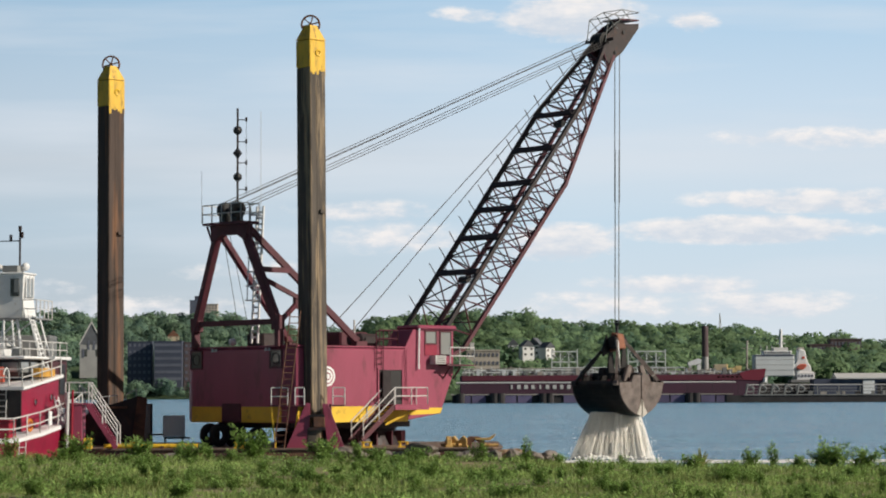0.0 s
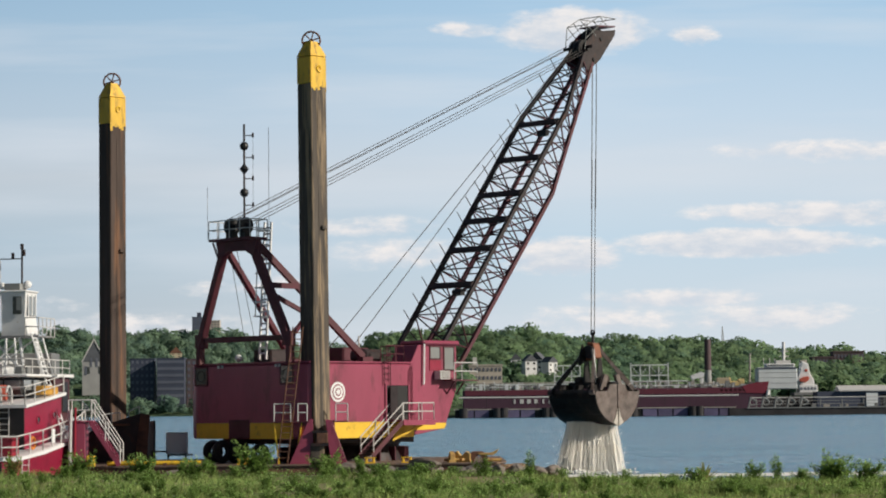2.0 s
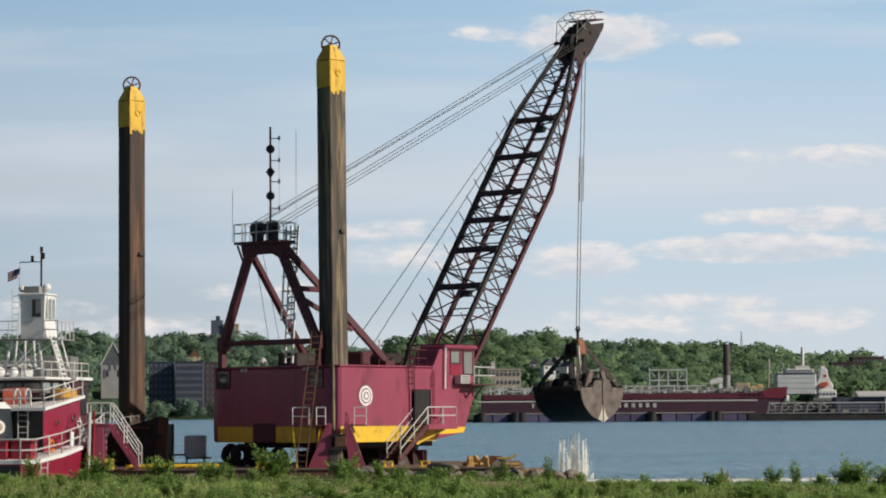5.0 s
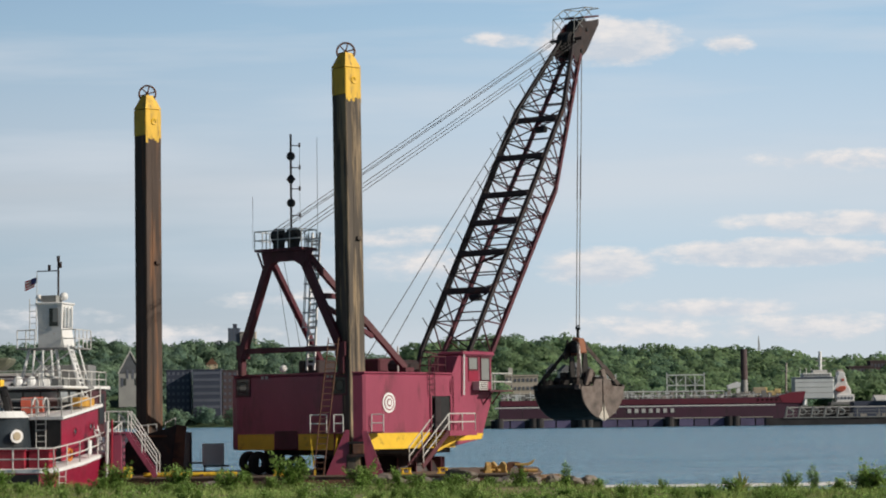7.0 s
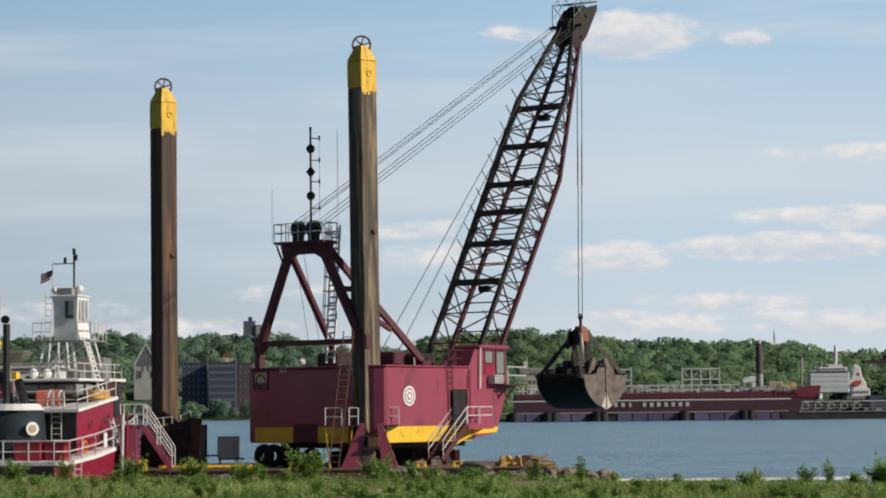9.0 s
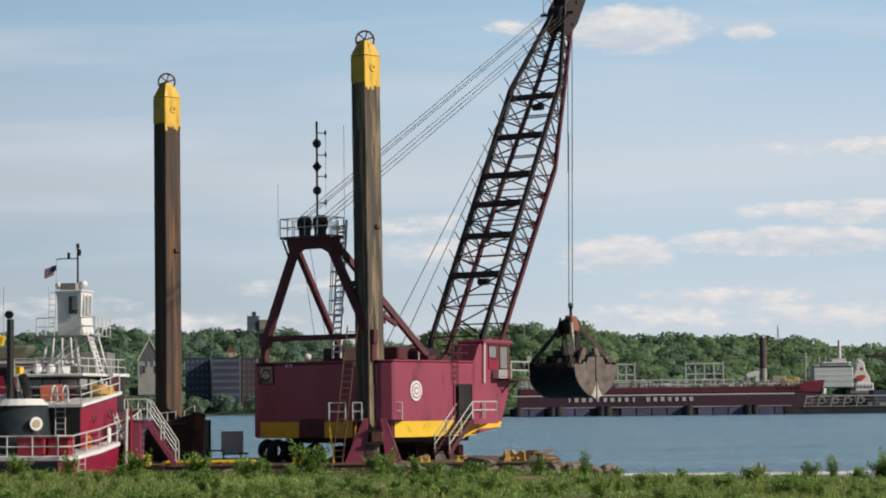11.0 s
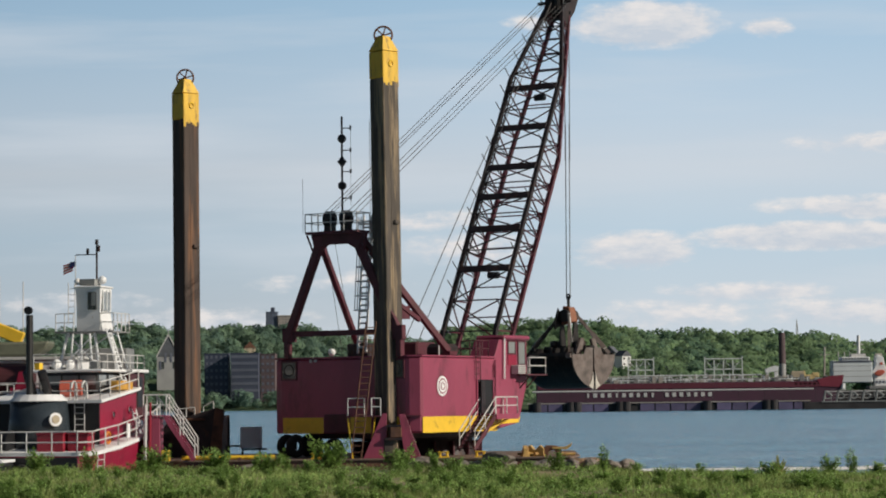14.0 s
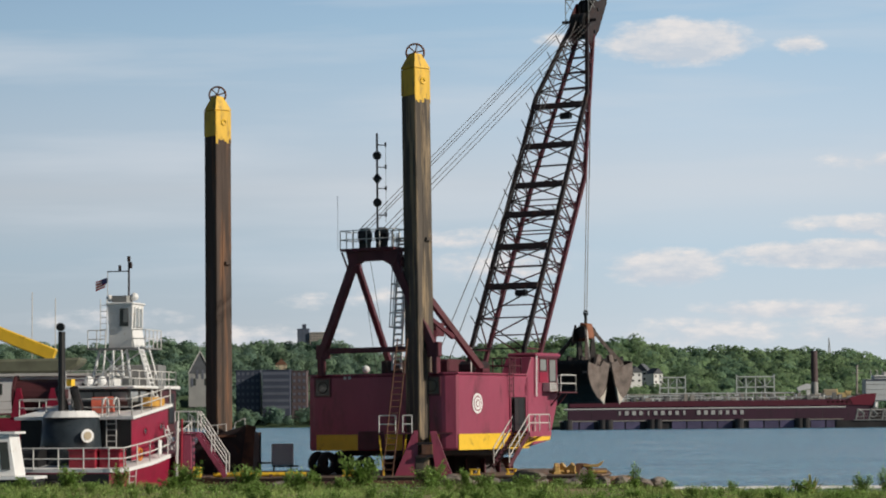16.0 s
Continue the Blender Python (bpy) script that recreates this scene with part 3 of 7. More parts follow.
def build_spud_frame():
    f = thing("guide_frame", (-7.17, 131.0, 1.4), "maroon steel guide frame round a pile", "guide frame")
    for name, pts in (("guide_plate", [(-1.42, 0), (-0.35, 2.45), (-0.62 + 0.5, 2.45), (-0.16, 0)]), ("guide_plate", [(0.55, 2.4), (0.88, 2.4), (1.75, 0), (0.85, 0)])):
        bm = B()
        prism(bm, pts, -1.02, -0.94)
        part(name, bm, MAROON, f, bevel=0.01)
    for sx in (-1, 1):
        bm = B()
        prism(bm, [(-1.0, 0), (0.95, 0), (0.45, 2.4), (-0.3, 2.4)], sx * 0.95 - 0.05, sx * 0.95 + 0.05, "x")
        part("side_plate", bm, MAROON, f)
    boxed("collar", (0.25, -0.95, 1.75), (0.85, 0.5, 0.12), DARK_STEEL, f)
    boxed("collar", (0.25, -0.95, 1.05), (0.95, 0.55, 0.14), DARK_STEEL, f)
    boxed("wedge", (0.38, -1.08, 1.40), (0.62, 0.26, 0.55), RUST, f, bevel=0.03)
    boxed("guide_shoe", (0.10, -0.90, 0.55), (0.75, 0.30, 1.0), SPUD_STEEL, f, bevel=0.03)
    boxed("platform", (-1.35, -0.5, 2.30), (2.0, 1.1, 0.07), MAROON_STEEL, f)
    railing("platform_rail", [(-2.25, -1.0, 2.33), (-1.35, -1.0, 2.33)], 0.95, RAIL_WHITE, f, 0.035)
    railing("platform_rail", [(-0.95, -1.0, 2.33), (-0.45, -1.0, 2.33)], 0.95, RAIL_WHITE, f, 0.035)
    railing("platform_rail", [(1.1, -0.6, 2.33), (1.75, -0.6, 2.33)], 0.95, RAIL_WHITE, f, 0.035)
    boxed("platform", (1.3, -0.5, 2.30), (0.9, 0.9, 0.07), MAROON_STEEL, f)
    part("ladder", ladder_mesh((-1.80, -1.25, 0), (-0.92, -0.95, 7.5), (1, 0, 0), 0.55, 0.33, 0.035), RUST, f, "rust-brown raked ladder")
    bm = B()
    beam(bm, (-2.25, -0.9, 2.2), (-2.0, -0.9, 0.0), 0.08)
    beam(bm, (-1.15, -0.6, 0.0), (-0.75, -0.6, 2.3), 0.2, 0.06)
    part("yellow_brace", bm, YELLOW, f)
    return f


build_spud_frame()


# ---- the crane ----
SLEW = (-6.01, 139.0, 1.4)
ZL = (0, 0, -1.4)


def build_crane():
    c = thing("dredge_crane", SLEW, "maroon slewing dredge crane with a lattice boom", "crane")
    # machinery house
    hw = 4.9
    plan = [(-7.7, -hw + 0.75), (-7.7 + 0.35, -hw), (0.9, -hw), (0.9, hw), (-7.35, hw), (-7.7, hw - 0.75)]
    bm = B()
    prism(bm, plan, 2.75, 6.95, "z")
    part("house_wall", bm, MAROON, c, loc=ZL, bevel=0.12)
    bm = B()
    prism(bm, [(x * 1.004, y * 1.004) for x, y in plan], 6.95, 7.03, "z")
    part("house_roof", bm, MAROON, c, loc=ZL)
    bm = B()
    prism(bm, [(0.9, 2.85), (0.9, 6.9), (4.4, 6.9), (4.4, 5.2), (3.3, 3.2)], -2.35, hw - 0.3)
    part("front_house", bm, MAROON, c, loc=ZL)
    # yellow skirt
    bm = B()
    box(bm, (-3.25, -hw - 0.004, 3.2), (8.15, 0.012, 0.88))
    part("skirt_band", bm, YELLOW, c, "yellow painted skirt band", loc=ZL)
    bm = B()
    prism(bm, [(0.9, 3.12), (0.9, 3.56), (3.55, 3.52), (3.36, 3.2)], -hw - 0.016, -hw - 0.003)
    part("skirt_band", bm, YELLOW, c, loc=ZL)
    for v0, v1 in ((1.4, 4.15), (-3.9, -0.4)):
        boxed("skirt_band", (-7.705, (v0 + v1) / 2, 3.2), (0.012, v1 - v0, 0.88), YELLOW, c, loc=ZL)
    boxed("rear_duct", (-7.72, 0.5, 3.3), (0.06, 1.7, 1.05), MAROON_STEEL, c, bevel=0.05, loc=ZL)
    # rear corner windows
    for v in (-3.45, 3.7):
        bm = B()
        for dy, dz, sy, sz in ((0, 0.5, 1.1, 0.1), (0, -0.5, 1.1, 0.1), (0.5, 0, 0.1, 0.9), (-0.5, 0, 0.1, 0.9)):
            box(bm, (-7.72, v + dy, 6.3 + dz), (0.08, sy, sz))
        w = part("window", bm, MAROON_STEEL, c, "small square framed window", loc=ZL)
        boxed("pane", (-7.72, v, 6.3), (0.03, 0.92, 0.92), WINDOW, w)
        bm = B()
        ring(bm, (-7.75, v, 6.3), 0.32, 0.03, "x", 14, 4)
        part("fan_ring", bm, DARK_STEEL, w)
    for v in (-2.9, -2.6, 1.9, 2.2):
        boxed("roof_lug", (-7.74, v, 6.82), (0.06, 0.16, 0.16), RAIL_WHITE, c, loc=ZL)
    # round emblem
    for r, mat, d in ((0.56, WHITE, 0.0), (0.43, MAROON, 0.008), (0.36, WHITE, 0.016), (0.22, MAROON, 0.024), (0.15, WHITE, 0.032)):
        bm = B()
        bmesh.ops.create_cone(bm, cap_ends=True, segments=28, radius1=r, radius2=r, depth=0.02, matrix=pose(-5.24, -hw - 0.02 - d, 5.32, 90, 0, 0))
        part("emblem_ring" if d else "emblem", bm, mat, c, "round white emblem" if not d else "", loc=ZL)
    # door and stair landing
    # the wall is closed here; a black slab stands for the shaded interior
    boxed("doorway", (-0.55, -hw - 0.0, 4.72), (1.75, 0.06, 1.95), BLACK, c, "black panel painted as the shade inside an open doorway", loc=ZL)
    bm = B()
    for dx, dz, sx, sz in ((0, 1.02, 1.95, 0.1), (-0.93, 0, 0.1, 2.0), (0.93, 0, 0.1, 2.0)):
        box(bm, (-0.55 + dx, -hw - 0.03, 4.72 + dz), (sx, 0.1, sz))
    part("door_frame", bm, MAROON, c, loc=ZL)
    boxed("open_door", (-0.9, -hw - 0.1, 4.70), (0.75, 0.06, 1.85), DARK_STEEL, c, rz=12, loc=ZL)
    boxed("landing", (0.15, -hw - 0.55, 3.68), (2.6, 1.05, 0.10), MAROON, c, loc=ZL)
    boxed("landing_edge", (0.15, -hw - 1.09, 3.58), (2.6, 0.06, 0.30), MAROON, c, loc=ZL)
    railing("landing_rail", [(-1.1, -hw - 1.05, 3.73), (1.4, -hw - 1.05, 3.73), (1.4, -hw - 0.1, 3.73)], 0.95, RAIL_WHITE, c, 0.035, loc=ZL)
    for k in (-1.05, -0.05):
        bm = B()
        beam(bm, (-1.15, -hw + k, 3.65), (-3.6, -hw + k, 1.75), 0.06, 0.28)
        part("stair_stringer", bm, MAROON_STEEL, c, loc=ZL)
        bm = B()
        for h in (0.5, 1.0):
            rod(bm, (-1.1, -hw + k, 3.7 + h), (-3.55, -hw + k, 1.8 + h), 0.035, 5)
        for q in (0.02, 0.5, 0.98):
            p = Vector((-1.1, -hw + k, 3.7)).lerp(Vector((-3.55, -hw + k, 1.8)), q)
            rod(bm, p, p + Vector((0, 0, 1.0)), 0.035, 5)
        part("stair_rail", bm, RAIL_WHITE, c, loc=ZL)
    for i in range(9):
        q = (i + 0.5) / 9
        boxed("stair_tread", (-1.15 - 2.45 * q, -hw - 0.55, 3.62 - 1.9 * q), (0.26, 0.95, 0.04), DARK_STEEL, c, loc=ZL)
    beamed("landing_brace", (1.0, -hw - 0.9, 3.6), (-1.0, -hw - 0.1, 2.6), 0.09, 0.12, YELLOW, c, "yellow diagonal brace", loc=ZL)
    # operator cab
    bm = B()
    prism(bm, [(0.9, 2.85), (0.30, 3.55), (0.30, 6.45), (1.25, 8.02), (4.45, 8.02), (4.45, 5.5), (3.38, 3.2)], -hw, -3.2)
    part("cab", bm, MAROON, c, loc=ZL, bevel=0.03)
    boxed("cab_roof", (3.05, -4.1, 8.14), (3.1, 2.0, 0.28), MAROON, c, bevel=0.11, loc=ZL)
    for u, w, zc, hh in ((2.62, 0.85, 7.58, 0.72), (3.80, 0.85, 7.25, 1.35)):
        bm = B()
        for dx, dz, sx, sz in ((0, hh / 2, w + 0.1, 0.07), (0, -hh / 2, w + 0.1, 0.07), (w / 2, 0, 0.07, hh), (-w / 2, 0, 0.07, hh)):
            box(bm, (u + dx, -hw - 0.015, zc + dz), (sx, 0.07, sz))
        w_ = part("cab_window", bm, MAROON_STEEL, c, loc=ZL)
        boxed("pane", (u, -hw - 0.006, zc), (w, 0.03, hh - 0.04), GREY_GLASS, w_)
    for v in (-4.3,):
        boxed("front_window", (4.46, v, 7.3), (0.04, 0.95, 1.2), GREY_GLASS, c, loc=ZL)
    ac = boxed("air_conditioner", (2.95, -hw - 0.28, 6.28), (0.85, 0.5, 0.5), RAIL_WHITE, c, "pale box air conditioner", bevel=0.02, loc=ZL)
    for i in range(4):
        boxed("grille_slat", (2.95, -hw - 0.54, 6.12 + 0.11 * i), (0.7, 0.03, 0.04), DARK_STEEL, ac)
    boxed("cab_balcony", (4.4, -hw - 0.35, 5.98), (2.3, 0.8, 0.08), MAROON_STEEL, c, loc=ZL)
    railing("balcony_rail", [(3.5, -hw - 0.72, 6.02), (5.45, -hw - 0.72, 6.02), (5.45, -hw + 0.5, 6.02)], 0.98, RAIL_WHITE, c, 0.035, loc=ZL)
    boxed("cab_balcony", (5.0, -3.6, 5.98), (1.0, 3.0, 0.08), MAROON_STEEL, c, loc=ZL)
    for k in (3.6, 4.4):
        beamed("balcony_bracket", (k, -hw - 0.65, 5.9), (k, -hw, 5.2), 0.07, 0.07, MAROON_STEEL, c, loc=ZL)
    bm = ladder_mesh((1.55, -hw - 0.13, 5.75), (1.62, -hw - 0.13, 8.2), (1, 0, 0), 0.04, 0.6, 0.042)
    part("grab_rail", bm, WHITE, c, loc=ZL)
    boxed("patch_panel", (2.62, -hw - 0.02, 6.85), (0.95, 0.04, 0.6), TUG_RED, c, "small red panel", loc=ZL)
    railing("roof_rail", [(-1.2, -hw + 0.15, 7.0), (0.2, -hw + 0.15, 7.0), (0.2, -2.9, 7.0)], 0.95, MAROON_STEEL, c, 0.035, gap=0.7, loc=ZL)
    part("roof_ladder", ladder_mesh((-1.4, -hw - 0.1, 5.7), (-1.4, -hw - 0.1, 7.7), (1, 0, 0), 0.5, 0.3, 0.03), MAROON_STEEL, c, loc=ZL)
    # roof fittings
    boxed("winch_cover", (1.0, 1.2, 7.5), (2.2, 2.6, 0.95), MAROON_STEEL, c, bevel=0.1, loc=ZL)
    boxed("roof_tank", (0.3, -1.6, 7.45), (1.6, 1.4, 0.75), DARK_STEEL, c, bevel=0.2, loc=ZL)
    rodded("roof_post", (-0.6, -1.9, 7.0), (-0.6, -1.9, 8.6), 0.05, RAIL_WHITE, c, loc=ZL)
    boxed("engine_cover", (-5.8, -0.2, 7.35), (1.6, 1.5, 0.85), DARK_STEEL, c, bevel=0.08, loc=ZL)
    bm = B()
    bmesh.ops.create_uvsphere(bm, u_segments=14, v_segments=8, radius=0.22, matrix=Matrix.Translation((-7.1, 1.2, 7.3)))
    part("flood_lamp", bm, WHITE, c, "round white flood lamp", loc=ZL)
    # counterweight belly and turntable
    bm = B()
    bmesh.ops.create_cone(bm, cap_ends=True, segments=40, radius1=3.3, radius2=3.3, depth=0.4, matrix=Matrix.Translation((0, 0, 2.55)))
    part("turntable", bm, DARK_STEEL, c, loc=ZL)
    boxed("under_frame", (-2.0, 0, 2.6), (9, 6.5, 0.32), DARK_STEEL, c, loc=ZL)

    # A-frame gantry
    top = 13.85
    for s in (-1, 1):
        bm = B()
        beam(bm, (-7.75, s * 3.75, 6.95), (-7.75, s * 3.75, 8.1), 0.34, 0.42)
        beam(bm, (-7.75, s * 3.78, 8.0), (-8.15, s * 1.02, top), 0.40, 0.46)
        box(bm, (-7.75, s * 3.65, 8.3), (0.40, 0.75, 0.8))
        part("gantry_leg", bm, MAROON_STEEL, c, loc=ZL, bevel=0.03)
        bm = B()
        beam(bm, (-8.1, s * 1.35, top - 0.1), (-1.35, s * 3.0, 7.35), 0.30, 0.36)
        part("gantry_strut", bm, MAROON_STEEL, c, loc=ZL, bevel=0.02)
        if s < 0:
            beamed("gantry_brace", (-7.75, -3.5, 8.1), (-5.3, -2.3, 9.4), 0.20, 0.24, MAROON_STEEL, c, loc=ZL)
            beamed("gantry_brace", (-8.0, -2.2, 11.3), (-5.6, -2.0, 11.3), 0.24, 0.30, MAROON_STEEL, c, loc=ZL)
            beamed("gantry_brace", (-8.0, -2.3, 10.9), (-3.6, -2.45, 9.1), 0.20, 0.24, MAROON_STEEL, c, loc=ZL)
            boxed("gusset", (-5.0, -2.3, 9.5), (0.9, 0.25, 0.75), MAROON_STEEL, c, loc=ZL)
        bm = B()
        beam(bm, (-8.1, s * 1.6, 12.6), (-8.3, s * 2.0, top), 0.10, 0.10)
        part("platform_bracket", bm, MAROON_STEEL, c, loc=ZL)
        boxed("strut_foot", (-1.2, s * 3.0, 7.15), (0.8, 0.5, 0.4), MAROON_STEEL, c, loc=ZL)
    beamed("gantry_tie", (-7.75, -3.7, 8.35), (-7.75, 3.7, 8.35), 0.26, 0.30, MAROON_STEEL, c, loc=ZL)
    bm = B()
    prism(bm, [(-1.7, 13.85), (1.7, 13.85), (1.45, 12.9), (0.7, 13.3), (-0.7, 13.3), (-1.45, 12.9)], -8.35, -7.95, "x")
    part("gantry_head", bm, MAROON_STEEL, c, loc=ZL)
    boxed("top_platform", (-8.15, 0.05, 13.93), (1.3, 3.5, 0.14), MAROON_STEEL, c, loc=ZL)
    railing("top_rail", [(-8.8, -1.68, 14.0), (-8.8, 1.78, 14.0), (-7.5, 1.78, 14.0), (-7.5, -1.68, 14.0), (-8.8, -1.68, 14.0)], 1.0, RAIL_WHITE, c, 0.03, gap=0.8, loc=ZL)
    for v in (-0.55, 0.55):
        bm = B()
        rod(bm, (-8.15, v - 0.2, 14.7), (-8.15, v + 0.2, 14.7), 0.46, 18)
        rod(bm, (-8.15, v - 0.4, 14.7), (-8.15, v + 0.4, 14.7), 0.14, 10)
        box(bm, (-8.15, v, 14.15), (0.45, 0.5, 0.4))
        part("gantry_sheave", bm, BLACK, c, "black grooved rope pulleys", loc=ZL)
    for v, u in ((0.9, -6.9), (0.3, -6.6)):
        rodded("hanging_line", (-8.0, v, 13.3), (u, v - 0.3, 7.0), 0.018, ROPE_DARK, c, n=4, loc=ZL)
    # signal mast
    m = rodded("signal_mast", (-7.7, 0, 14.0), (-7.7, 0, 20.5), 0.06, DARK_STEEL, c, loc=ZL)
    for z, dia in ((16.6, 0), (17.95, 1), (19.25, 0)):
        bm = B()
        if dia:
            bmesh.ops.create_cone(bm, cap_ends=True, segments=12, radius1=0.27, radius2=0.0, depth=0.36, matrix=Matrix.Translation((-7.7, 0, z + 0.18)))
            bmesh.ops.create_cone(bm, cap_ends=True, segments=12, radius1=0.0, radius2=0.27, depth=0.36, matrix=Matrix.Translation((-7.7, 0, z - 0.18)))
        else:
            bmesh.ops.create_uvsphere(bm, u_segments=14, v_segments=10, radius=0.25, matrix=Matrix.Translation((-7.7, 0, z)))
        part("day_shape", bm, BLACK, m, "black signal shape")
    bm = B()
    for z in (15.9, 17.4, 18.6, 19.85):
        rod(bm, (-7.7, 0, z), (-7.35, -0.35, z), 0.03, 5)
        rod(bm, (-7.35, -0.35, z - 0.1), (-7.35, -0.35, z + 0.15), 0.06, 6)
    rod(bm, (-7.35, -0.35, 15.5), (-7.35, -0.35, 19.9), 0.012, 4)
    part("mast_arms", bm, DARK_STEEL, m)
    rodded("whip_aerial", (-8.7, 2.0, 14.0), (-8.7, 2.0, 17.0), 0.012, RAIL_WHITE, c, loc=ZL)
    rodded("whip_aerial", (-7.3, -1.6, 14.0), (-7.3, -1.6, 20.2), 0.014, RAIL_WHITE, c, loc=ZL)
    # white caged ladder on the gantry
    part("gantry_ladder", ladder_mesh((-7.1, -0.80, 7.2), (-7.1, -1.32, 14.9), (0, 1, 0), 0.55, 0.33, 0.075), WHITE, c, "white steel ladder", loc=ZL)
    bm = B()
    for z in np.arange(9.6, 14.9, 0.8):
        y = -0.80 - 0.52 * (z - 7.2) / 7.8
        ring(bm, (-7.4, y, z), 0.38, 0.035, "z", 10, 4)
    for a in (100, 180, 260):
        q = math.radians(a)
        rod(bm, (-7.4 + 0.38 * math.cos(q), -0.96 + 0.38 * math.sin(q), 9.6), (-7.4 + 0.38 * math.cos(q), -1.31 + 0.38 * math.sin(q), 14.8), 0.035, 4)
    part("ladder_cage", bm, WHITE, c, loc=ZL)
    return c


CRANE = build_crane()


def build_boom(parent):
    """Local x runs up the boom, y to its left, z out of its upper face."""
    yl, yr, mid = 2.30, -1.42, 0.44

    def half(l, t):
        start = 21.5 if t else 16.5
        return 1.86 if l < start else 1.86 + (0.55 - 1.86) * (l - start) / (27.2 - start)

    def top(l):
        return -0.75 + 0.052 * l if l < 21.5 else 0.37 + 0.28 * (l - 21.5) / 5.7

    def low(l):
        return -2.62 + 0.036 * l if l < 16.5 else -2.03 + 1.63 * (l - 16.5) / 10.7

    def p(l, s, t):
        return Vector((l, mid + s * half(l, t), top(l) if t else low(l)))

    bm = B()
    rod(bm, (0.2, mid - 2.1, -1.35), (0.2, mid + 2.1, -1.35), 0.2, 12)
    boom = part("boom", bm, DARK_STEEL, parent, "long tapered lattice boom")
    for s in (-1, 1):
        for t, knee in ((1, 21.5), (0, 16.5)):
            bm = B()
            foot = Vector((0.2, mid + s * 1.86, -1.35))
            beam(bm, foot, p(2.6, s, t), 0.24)
            beam(bm, p(2.6, s, t), p(knee, s, t), 0.24)
            beam(bm, p(knee, s, t), p(27.2, s, t), 0.22)
            part("chord", bm, DARK_STEEL if t else MAROON_STEEL, boom)

    def lace(a, b, r, mat):
        rodded("lacing_bar", a, b, r, mat, boom, n=5)

    nodes = [2.6, 4.8, 7.0, 8.45, 9.9, 11.1, 12.3, 13.4, 14.5, 16.0, 17.5, 19.0, 20.6, 21.9, 23.2, 24.4, 25.5, 26.5]
    for t, mat in ((1, DARK_STEEL), (0, MAROON_STEEL)):
        for i, (a, b) in enumerate(zip(nodes, nodes[1:])):
            lace(p(a, -1, t), p(a, 1, t), 0.045, mat)
            k = 1 if i % 2 else -1
            lace(p(a, k, t), p(b, -k, t), 0.05, mat)
    for s in (-1, 1):
        for i, (a, b) in enumerate(zip(nodes, nodes[1:])):
            m = (a + b) / 2
            lace(p(a, s, 1), p(m, s, 0), 0.05, MAROON_STEEL)
            lace(p(m, s, 0), p(b, s, 1), 0.05, MAROON_STEEL)
            lace(p(m, s, 0), p(m, s, 1), 0.038, DARK_STEEL)
    for l in (7.0, 9.9, 12.3, 14.5, 17.5, 20.6):
        bm = B()
        a, b = p(l, 1, 1), p(l, -1, 1)
        box(bm, (l, (a.y + b.y) / 2, top(l) + 0.10), (0.42, abs(a.y - b.y) - 0.1, 0.16))
        part("cross_bar", bm, DARK_STEEL, boom, bevel=0.02)
    for l in (7.0, 20.3):
        bm = B()
        rod(bm, (l - 0.3, mid - 0.9, top(l) - 0.25), (l - 0.3, mid - 0.2, top(l) - 0.25), 0.22, 10)
        part("rope_guide", bm, BLACK, boom)
    for i in range(17):
        l = 4.2 + 1.33 * i
        for s in ((1,) if i % 3 else (1, -1)):
            q = p(l, s, 1)
            rodded("rail_stanchion", q, q + Vector((0.15, 0, 1.0 if s > 0 else 0.8)), 0.032, DARK_STEEL, boom, n=5)
    bm = B()
    for s in (0.78, 0.98):
        a, b = p(4.2, s, 1), p(21.5, s, 1)
        beam(bm, a + Vector((0, 0, 0.14)), b + Vector((0, 0, 0.14)), 0.08, 0.05)
    for i in range(58):
        l = 4.3 + 0.295 * i
        rod(bm, p(l, 0.78, 1) + Vector((0, 0, 0.15)), p(l, 0.98, 1) + Vector((0, 0, 0.15)), 0.025, 4)
    part("catwalk", bm, DARK_STEEL, boom, "dark grated catwalk along a chord")
    # head
    for s in (-1, 1):
        bm = B()
        prism(bm, [(26.3, -0.4), (26.4, 0.55), (27.6, 0.98), (28.9, 0.78), (30.5, -0.60), (30.2, -0.78), (27.8, -0.78)], mid + s * 0.62 - 0.05, mid + s * 0.62 + 0.05)
        part("head_plate", bm, DARK_STEEL if s < 0 else MAROON_STEEL, boom)
    for l, n, r in ((27.4, 0.6, 0.62), (28.9, 0.05, 0.75), (27.3, -0.3, 0.45)):
        bm = B()
        for v in (-0.32, 0.0, 0.32):
            rod(bm, (l, mid + v - 0.12, n), (l, mid + v + 0.12, n), r, 20)
            rod(bm, (l, mid + v - 0.16, n), (l, mid + v + 0.16, n), r * 0.75, 16)
        rod(bm, (l, mid - 0.75, n), (l, mid + 0.75, n), 0.13, 10)
        part("head_sheave", bm, BLACK, boom)
    rodded("spreader_bar", (27.4, mid - 1.25, 0.75), (27.4, mid + 1.25, 0.75), 0.11, DARK_STEEL, boom)
    boxed("head_apron", (29.9, mid, 0.28), (1.9, 1.5, 0.10), MAROON_STEEL, boom, ry=44)
    bm = B()
    pts = [(27.0, 0.9), (28.4, 1.8), (29.8, 1.25), (30.9, 0.0)]
